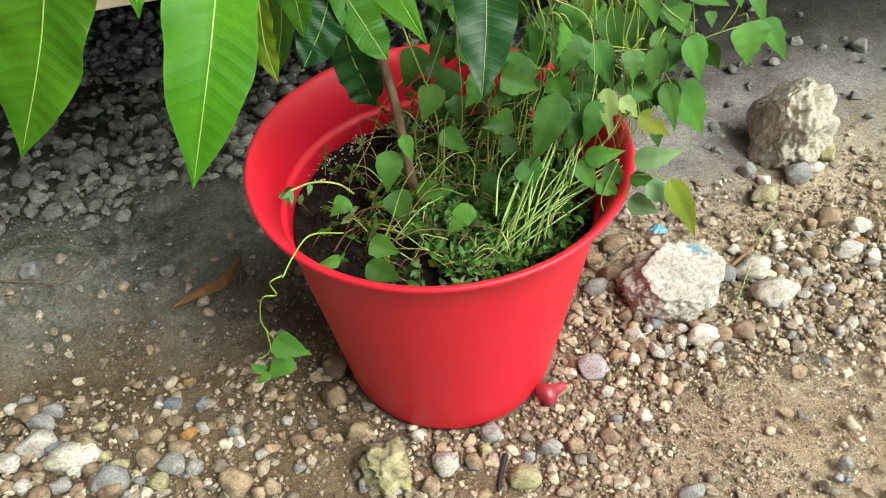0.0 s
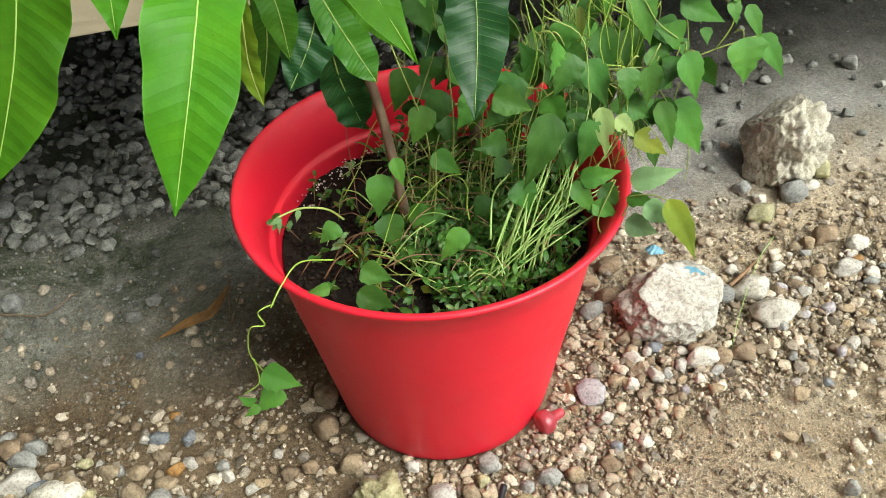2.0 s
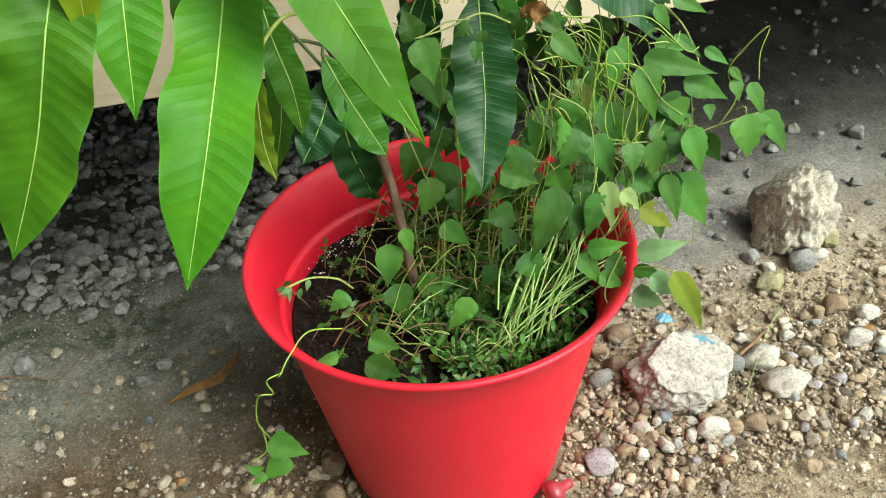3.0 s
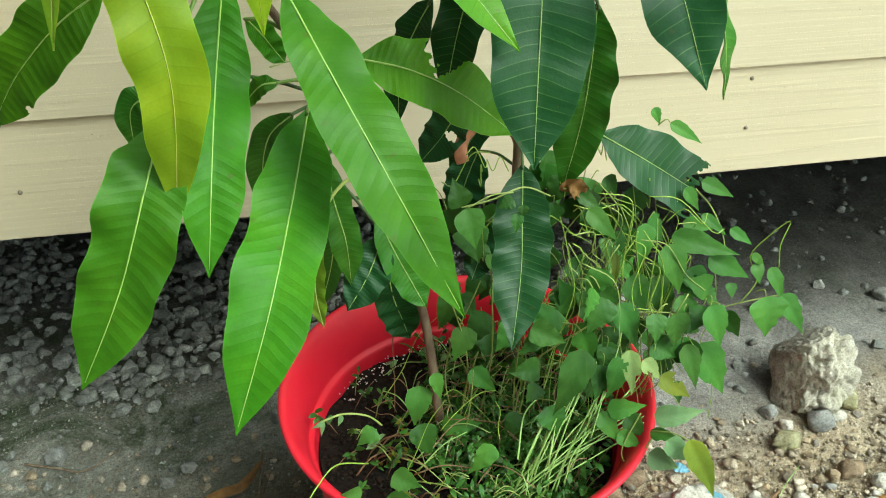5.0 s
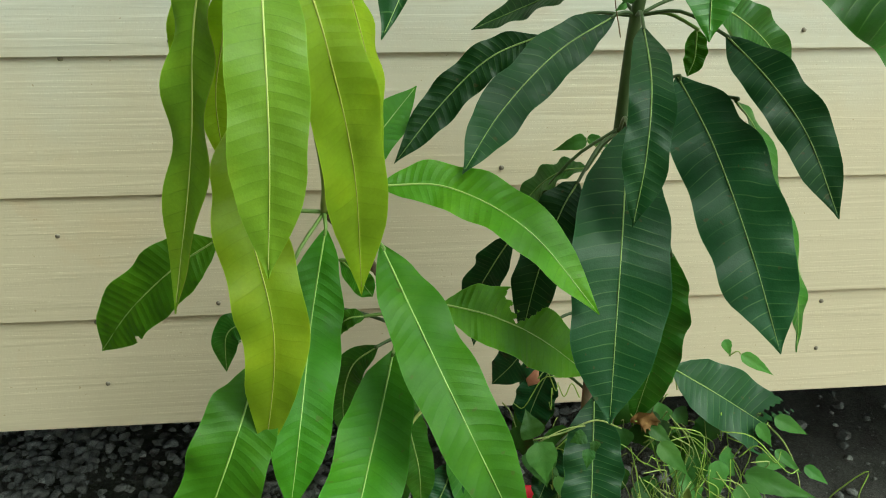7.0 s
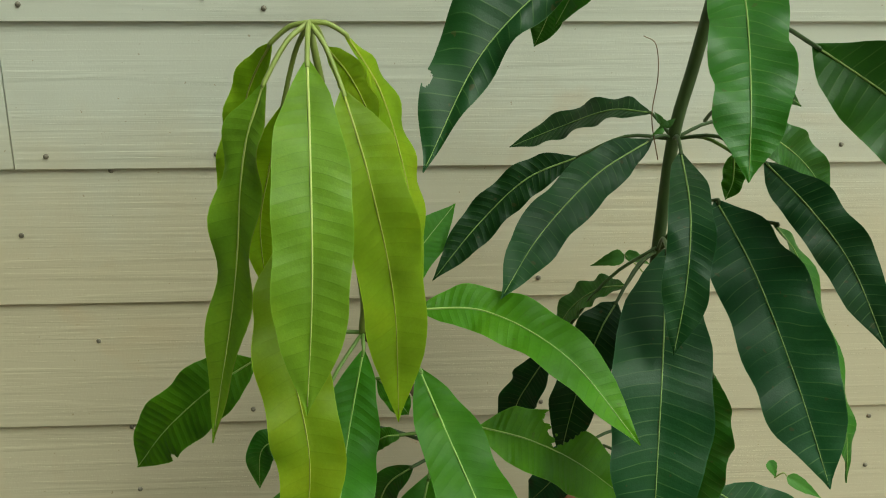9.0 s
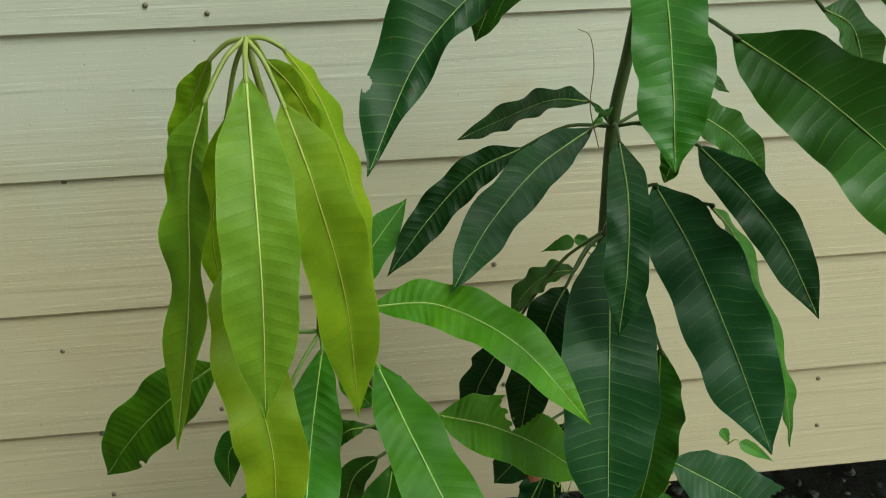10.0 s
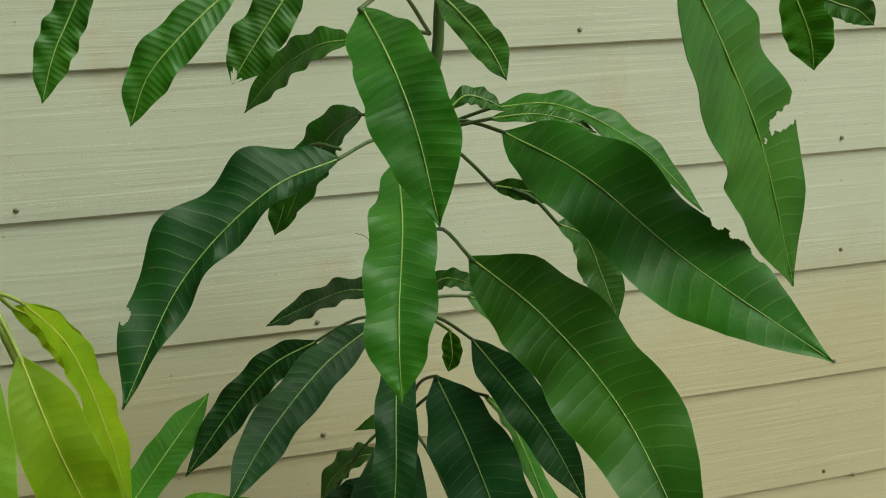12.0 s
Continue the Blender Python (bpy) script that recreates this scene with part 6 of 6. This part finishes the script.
stone("white", -0.471, 0.772, (0.048, 0.033, 0.030), turn=-23, sub=3, facet=8)
stone("moss", -0.347, 0.791, (0.026, 0.016, 0.014), turn=4, sub=3, facet=8)
stone("moss", -0.340, 0.741, (0.024, 0.016, 0.015), turn=-4, sub=3, facet=8)
stone("tan", -0.465, 0.729, (0.026, 0.020, 0.019), turn=18, sub=3, facet=8)
stone("brown", -0.427, 0.859, (0.029, 0.023, 0.021), turn=-17, sub=3, facet=8)
stone("grey", -0.454, 0.866, (0.026, 0.020, 0.019), turn=33, sub=3, facet=8)
stone("white", -0.378, 0.731, (0.025, 0.020, 0.018), turn=1, sub=3, facet=8)
stone("grey", -0.307, 0.675, (0.023, 0.015, 0.014), turn=-1, sub=3, facet=8)
stone("brown", -0.182, 0.747, (0.016, 0.012, 0.011), turn=-29, sub=3, facet=8)
stone("white", -0.090, 0.729, (0.018, 0.013, 0.012), turn=-34, sub=3, facet=8)
stone("white", -0.184, 0.639, (0.016, 0.010, 0.009), turn=-28, sub=3, facet=8)
stone("brown", -0.099, 0.707, (0.016, 0.013, 0.012), turn=-9, sub=3, facet=8)
stone("white", -0.207, 0.752, (0.026, 0.021, 0.019), turn=-22, sub=3, facet=8)
stone("brown", -0.137, 0.795, (0.017, 0.014, 0.013), turn=26, sub=3, facet=8)
stone("brown", -0.216, 0.651, (0.015, 0.009, 0.008), turn=26, sub=3, facet=8)
stone("brown", -0.069, 0.685, (0.015, 0.012, 0.011), turn=24, sub=3, facet=8)
stone("white", -0.129, 0.688, (0.027, 0.018, 0.016), turn=13, sub=3, facet=8)
stone("brown", -0.048, 0.695, (0.027, 0.022, 0.020), turn=8, sub=3, facet=8)
stone("grey", -0.229, 0.680, (0.015, 0.010, 0.009), turn=-16, sub=3, facet=8)
stone("tan", -0.139, 0.628, (0.028, 0.019, 0.018), turn=-16, sub=3, facet=8)
stone("white", -0.166, 0.720, (0.017, 0.013, 0.012), turn=18, sub=3, facet=8)
stone("brown", -0.213, 0.697, (0.014, 0.012, 0.011), turn=-15, sub=3, facet=8)
stone("grey", -0.083, 0.649, (0.019, 0.014, 0.013), turn=-23, sub=3, facet=8)
stone("white", -0.112, 0.776, (0.018, 0.011, 0.010), turn=14, sub=3, facet=8)
stone("grey", 0.536, 0.675, (0.024, 0.015, 0.014), turn=11, sub=3, facet=8)
stone("tan", 0.480, 0.675, (0.019, 0.013, 0.012), turn=29, sub=3, facet=8)
stone("white", 0.431, 0.731, (0.028, 0.023, 0.021), turn=-18, sub=3, facet=8)
stone("brown", 0.525, 0.720, (0.025, 0.016, 0.014), turn=18, sub=3, facet=8)
stone("white", 0.410, 0.689, (0.026, 0.019, 0.018), turn=10, sub=3, facet=8)
stone("brown", 0.525, 0.692, (0.020, 0.013, 0.012), turn=14, sub=3, facet=8)
stone("brown", 0.452, 0.701, (0.019, 0.016, 0.015), turn=-26, sub=3, facet=8)
stone("white", 0.505, 0.669, (0.021, 0.015, 0.014), turn=-12, sub=3, facet=8)
stone("tan", 0.475, 0.711, (0.018, 0.012, 0.011), turn=-17, sub=3, facet=8)
stone("white", 0.455, 0.735, (0.020, 0.014, 0.013), turn=37, sub=3, facet=8)
stone("tan", 0.558, 0.698, (0.022, 0.014, 0.013), turn=-19, sub=3, facet=8)
stone("grey", 0.466, 0.691, (0.024, 0.018, 0.017), turn=38, sub=3, facet=8)
stone("tan", 0.389, 0.700, (0.028, 0.023, 0.022), turn=24, sub=3, facet=8)
stone("white", 0.502, 0.721, (0.024, 0.018, 0.016), turn=-12, sub=3, facet=8)
stone("white", 0.847, 0.816, (0.020, 0.016, 0.015), turn=20, sub=3, facet=8)
stone("brown", 0.726, 0.747, (0.015, 0.012, 0.011), turn=39, sub=3, facet=8)
stone("lilac", 0.711, 0.728, (0.021, 0.014, 0.013), turn=16, sub=3, facet=8)
stone("grey", 0.884, 0.780, (0.015, 0.010, 0.009), turn=28, sub=3, facet=8)
stone("white", 0.759, 0.849, (0.017, 0.010, 0.010), turn=-33, sub=3, facet=8)
stone("tan", 0.662, 0.716, (0.018, 0.014, 0.013), turn=-26, sub=3, facet=8)
stone("white", 0.794, 0.685, (0.016, 0.013, 0.012), turn=-22, sub=3, facet=8)
stone("tan", 0.776, 0.861, (0.020, 0.016, 0.014), turn=-6, sub=3, facet=8)
stone("white", 0.743, 0.659, (0.026, 0.021, 0.020), turn=31, sub=3, facet=8)
stone("brown", 0.686, 0.808, (0.017, 0.014, 0.013), turn=-35, sub=3, facet=8)
stone("grey", 0.661, 0.763, (0.026, 0.020, 0.018), turn=37, sub=3, facet=8)
stone("tan", 0.680, 0.691, (0.021, 0.013, 0.012), turn=-21, sub=3, facet=8)
stone("brown", 0.722, 0.648, (0.023, 0.017, 0.015), turn=1, sub=3, facet=8)
stone("grey", 0.647, 0.662, (0.022, 0.018, 0.016), turn=21, sub=3, facet=8)
stone("white", 0.702, 0.744, (0.029, 0.019, 0.017), turn=-3, sub=3, facet=8)
stone("grey", 0.786, 0.842, (0.024, 0.015, 0.013), turn=1, sub=3, facet=8)
stone("white", 0.736, 0.794, (0.027, 0.018, 0.017), turn=-25, sub=3, facet=8)
stone("brown", 0.775, 0.645, (0.023, 0.018, 0.016), turn=-35, sub=3, facet=8)
stone("grey", 0.684, 0.675, (0.015, 0.010, 0.009), turn=-5, sub=3, facet=8)
stone("lilac", 0.749, 0.727, (0.029, 0.019, 0.017), turn=-3, sub=3, facet=8)
stone("white", 0.794, 0.709, (0.015, 0.010, 0.009), turn=-28, sub=3, facet=8)
stone("grey", 0.643, 0.746, (0.018, 0.015, 0.014), turn=5, sub=3, facet=8)
stone("white", 0.779, 0.745, (0.015, 0.010, 0.010), turn=17, sub=3, facet=8)
stone("lilac", 0.845, 0.763, (0.019, 0.014, 0.013), turn=25, sub=3, facet=8)
stone("white", 0.722, 0.772, (0.016, 0.011, 0.010), turn=-36, sub=3, facet=8)
stone("lilac", 0.707, 0.791, (0.022, 0.014, 0.013), turn=-39, sub=3, facet=8)


def density(x, y):
    """How thickly pebbles lie, by the plan of the yard."""
    d = math.hypot(x - POT[0], y - POT[1])
    if d < 0.165:
        return 0.0
    n = 0.5 + 0.9 * noise.noise(Vector((x * 2.7, y * 2.7, 1.0))) + 0.4 * noise.noise(Vector((x * 7, y * 7, 4.0)))
    if y > 1.25 - 0.10 * x + 0.14 * noise.noise(Vector((x * 4, y * 4, 6.0))) and x < 0.45:
        return 0.10 + 0.95 * max(0.0, n)
    if x < 0.02 and y > 0.86:
        return 0.07 + 0.10 * max(0, n)
    if x > 0.42 and y > 1.02:
        return 0.03 + 0.07 * max(0, n)
    if x > 0.30 and 0.84 < y <= 1.12:
        return 0.32 + 0.45 * max(0, n)
    if x > 0.30 and 0.62 < y <= 0.84:
        return 0.75 + 0.5 * n
    if x > 0.36 + 0.5 * (y - 0.45):
        return 0.05 + 0.16 * max(0, n)
    if -0.10 < x < 0.04:
        return 0.22 + 0.35 * n
    if x < -0.10:
        return 0.42 + 0.55 * n
    return 0.62 + 0.5 * n


def spot(x0, x1, y0, y1):
    """Pebbles within a stretch of the yard, thinning out beyond its edges."""
    edge = 0.4 if y0 < 0.5 else 0.06

    def place(rng):
        x, y = rng.uniform(x0 - 0.5, x1 + 0.5), rng.uniform(y0 - edge, y1 + 0.02)
        out = max(x0 - x, x - x1, 0.0) / 0.5 + max(y0 - y, 0.0) / edge
        if rng.random() > density(x, y) * max(0.0, 1.0 - out):
            return None
        return x, y, -0.001, 1.0
    return place


def sizes(lo, hi, p):
    return lambda r: lo + (hi - lo) * r.random() ** p


pebble_cloud("gravel", 45000, spot(-0.75, 1.15, 0.36, 1.14), sizes(0.004, 0.026, 3.8), GRAVEL, (0.2, 0.7, 0), "mixed tan, brown and white gravel on the dirt", "gravel", 41, 2)
pebble_cloud("gravel", 8400, spot(-0.85, 1.5, 1.10, 2.0), sizes(0.009, 0.034, 1.9), GREY_GRAVEL, (0.2, 1.6, 0), "dusty grey gravel towards the crawl space", "gravel", 42, 2)
pebble_cloud("gravel", 9400, spot(-0.85, 0.5, 1.28, 1.95), sizes(0.010, 0.042, 2.0), GREY_GRAVEL, (-0.2, 1.6, 0), "loose grey gravel along the shaded house edge", "gravel", 46, 2)
pebble_cloud("gravel", 4500, spot(-1.5, 2.4, 1.9, 3.2), sizes(0.012, 0.04, 1.9), GREY_GRAVEL, (0.2, 2.5, 0), "dusty grey gravel deep under the house", "gravel", 45, 1)
pebble_cloud("grit", 60000, spot(-0.75, 1.2, 0.36, 1.30), sizes(0.0022, 0.007, 1.8), GRAVEL, (0.2, 0.7, 0), "fine sandy grit between the pebbles", "grit", 43, 0)


def band_spot(rng):
    x, y = rng.uniform(-0.6, 1.1), rng.uniform(0.42, 0.98)
    if rng.random() > density(x, y) * (1.0 if x > 0.2 or y < 0.8 else 0.2):
        return None
    return x, y, 0.001, 1.0


pebble_cloud("gravel", 15000, band_spot, sizes(0.005, 0.013, 1.6), GRAVEL, (0.2, 0.7, 0), "small pale angular pebbles over the gravel", "gravel", 49, 1)


def even_spot(rng):
    x, y = rng.uniform(-0.9, 1.5), rng.uniform(0.36, 1.7)
    if math.hypot(x - POT[0], y - POT[1]) < 0.165:
        return None
    return x, y, -0.001, 1.0


pebble_cloud("grit", 16000, even_spot, sizes(0.0015, 0.0045, 1.8), GREY_GRAVEL, (0.2, 0.9, 0), "scattered fine grey grit on dirt", "grit", 44, 0)


def sand_spot(rng):
    x, y = rng.uniform(0.28, 1.1), rng.uniform(0.30, 0.90)
    if math.hypot(x - POT[0], y - POT[1]) < 0.165 or rng.random() > 0.55 + 0.9 * noise.noise(Vector((x * 6, y * 6, 9.0))):
        return None
    return x, y, -0.001, 1.0


pebble_cloud("grit", 26000, sand_spot, sizes(0.0016, 0.0060, 2.6), GRAVEL, (0.7, 0.6, 0), "coarse pale sand grains over dry sand", "grit", 48, 0)


def left_spot(rng):
    x, y = rng.uniform(-0.75, 0.02), rng.uniform(0.80, 1.36)
    if noise.noise(Vector((x * 5, y * 5, 7.0))) + rng.uniform(-0.3, 0.3) < 0.0:
        return None
    return x, y, -0.002, 1.0


pebble_cloud("grit", 4200, left_spot, sizes(0.0025, 0.009, 2.4), GREY_GRAVEL, (-0.4, 1.1, 0), "small grey stone chips on the silty dirt", "grit", 47, 1)


def cap_bm(base, axis):
    """A bottle-cap-like stopper lying on its side: a ribbed bell with a narrow spout."""
    bm = bmesh.new()
    rings = []
    prof = [(1.08 * a, 1.08 * b) for a, b in [(0.0, 0.0), (0.0125, 0.0), (0.0150, 0.003), (0.0155, 0.008), (0.0145, 0.015), (0.0095, 0.019), (0.0070, 0.023), (0.0062, 0.032), (0.0052, 0.036), (0.0, 0.037)]]
    q = Vector(axis).to_track_quat("Z", "Y").to_matrix()
    for r, h in prof:
        rings.append([bm.verts.new(Vector(base) + q @ Vector(((r + (0.0004 if j % 2 and r > 0.012 else 0)) * math.cos(6.283185 * j / 28), (r + (0.0004 if j % 2 and r > 0.012 else 0)) * math.sin(6.283185 * j / 28), h)))
                      for j in range(28)])
    for a, b in zip(rings, rings[1:]):
        for j in range(28):
            bm.faces.new((a[j], a[(j + 1) % 28], b[(j + 1) % 28], b[j]))
    bmesh.ops.remove_doubles(bm, verts=bm.verts, dist=0.0001)
    return bm


single("plastic_stopper", cap_bm((0.259, 0.658, 0.014), (0.95, 0.25, 0.06)), RED_CLEAR, (0.259, 0.658, 0.014), "translucent red plastic stopper lying on gravel", "stopper")


def sheet_bm(pts, width, thick, seed, curl=0.3):
    """A curled strip: a dry leaf or a scrap."""
    bm = bmesh.new()
    blade(bm, pts, width, 0, OVAL, curl, 0.9, seed, (), 22, 6, thick, 0.001)
    return bm


single("dry_leaf", sheet_bm(((-0.125, 1.062, 0.012), (-0.156, 1.009, 0.016), (-0.198, 1.000, 0.012), (-0.245, 0.985, 0.006)), 0.016, 0.0008, 5, 0.9), DRY_LEAF, (-0.125, 1.062, 0.012), "curled dry brown leaf lying on dirt", "dry leaf", extra=(DRY_LEAF,))
single("plastic_scrap", sheet_bm(((0.545, 0.815, 0.075), (0.555, 0.805, 0.072), (0.567, 0.792, 0.066), (0.579, 0.782, 0.055)), 0.014, 0.0015, 6, 0.1), BLUE_PLASTIC, (0.545, 0.815, 0.075), "faded blue plastic scrap on the stone", "scrap", extra=(BLUE_PLASTIC,))
single("plastic_scrap", sheet_bm(((0.544, 0.927, 0.012), (0.549, 0.917, 0.016), (0.559, 0.913, 0.014), (0.570, 0.909, 0.008)), 0.016, 0.0015, 7, 0.3), BLUE_PLASTIC, (0.544, 0.927, 0.012), "crumpled blue plastic scrap between pebbles", "scrap", extra=(BLUE_PLASTIC,))
single("wrapper", sheet_bm(((0.217, 1.782, 0.012), (0.235, 1.771, 0.020), (0.262, 1.772, 0.020), (0.291, 1.788, 0.012)), 0.040, 0.0015, 8, 0.4), WRAPPER, (0.217, 1.782, 0.012), "crumpled white and blue wrapper on gravel", "wrapper", extra=(WRAPPER,))


def sprig(base, seed):
    """A seedling weed: a short bent stem with a few small oval leaves."""
    rng = random.Random(seed)
    weed = thing("weed_sprig", base, "tiny green weed sprouting beside the pitted rock", "weed")
    root = Vector(base)
    for i in range(3):
        top = root + Vector((rng.uniform(-.025, .02), rng.uniform(-.02, .0), rng.uniform(0.035, 0.07)))
        stem(weed, (root, root.lerp(top, 0.5) + Vector((0, 0, 0.006)), top), 0.0009, 0.0006, VINE_STEM, "stem", 8, 5)
        for j in range(4):
            q = root.lerp(top, 0.45 + 0.18 * j)
            a = rng.uniform(0, 6.283)
            vine_leaf(weed, "deep" if j % 2 else "green", q, q + Vector((0.018 * math.cos(a), 0.014 * math.sin(a) - 0.006, 0.004)), 0.009, rng.uniform(-30, 30), profile=OVAL)


sprig((0.929, 1.057, -0.000), 61)


def twig(pts, r, mat, label):
    bm = bmesh.new()
    tube(bm, spline(pts, 18), r, r * 0.5, 6)
    single("twig", bm, mat, pts[0], label, "twig")


twig(((-0.518, 1.134, 0.004), (-0.461, 1.112, 0.006), (-0.416, 1.098, 0.006), (-0.366, 1.132, 0.008)), 0.0022, BARK, "thin grey-brown root lying on dirt")
twig(((-0.124, 1.091, 0.004), (-0.130, 0.985, 0.006), (-0.109, 1.039, 0.010)), 0.0020, BARK, "thin dark root lying on dirt")
twig(((0.186, 0.591, 0.006), (0.173, 0.568, 0.007), (0.161, 0.543, 0.006)), 0.0045, CHAR, "short black charred stick on gravel")
twig(((0.754, 0.887, 0.010), (0.690, 0.834, 0.020), (0.608, 0.746, 0.020), (0.557, 0.681, 0.008)), 0.0008, STRAW, "thin dry grass stalk over stones")
twig(((0.629, 0.809, 0.012), (0.657, 0.820, 0.018), (0.692, 0.842, 0.012)), 0.0040, RED_STEM, "short dry brown twig on gravel")
twig(((0.157, 1.602, 0.010), (0.231, 1.596, 0.012), (0.264, 1.520, 0.010)), 0.0022, BARK, "dry brown twig on gravel")
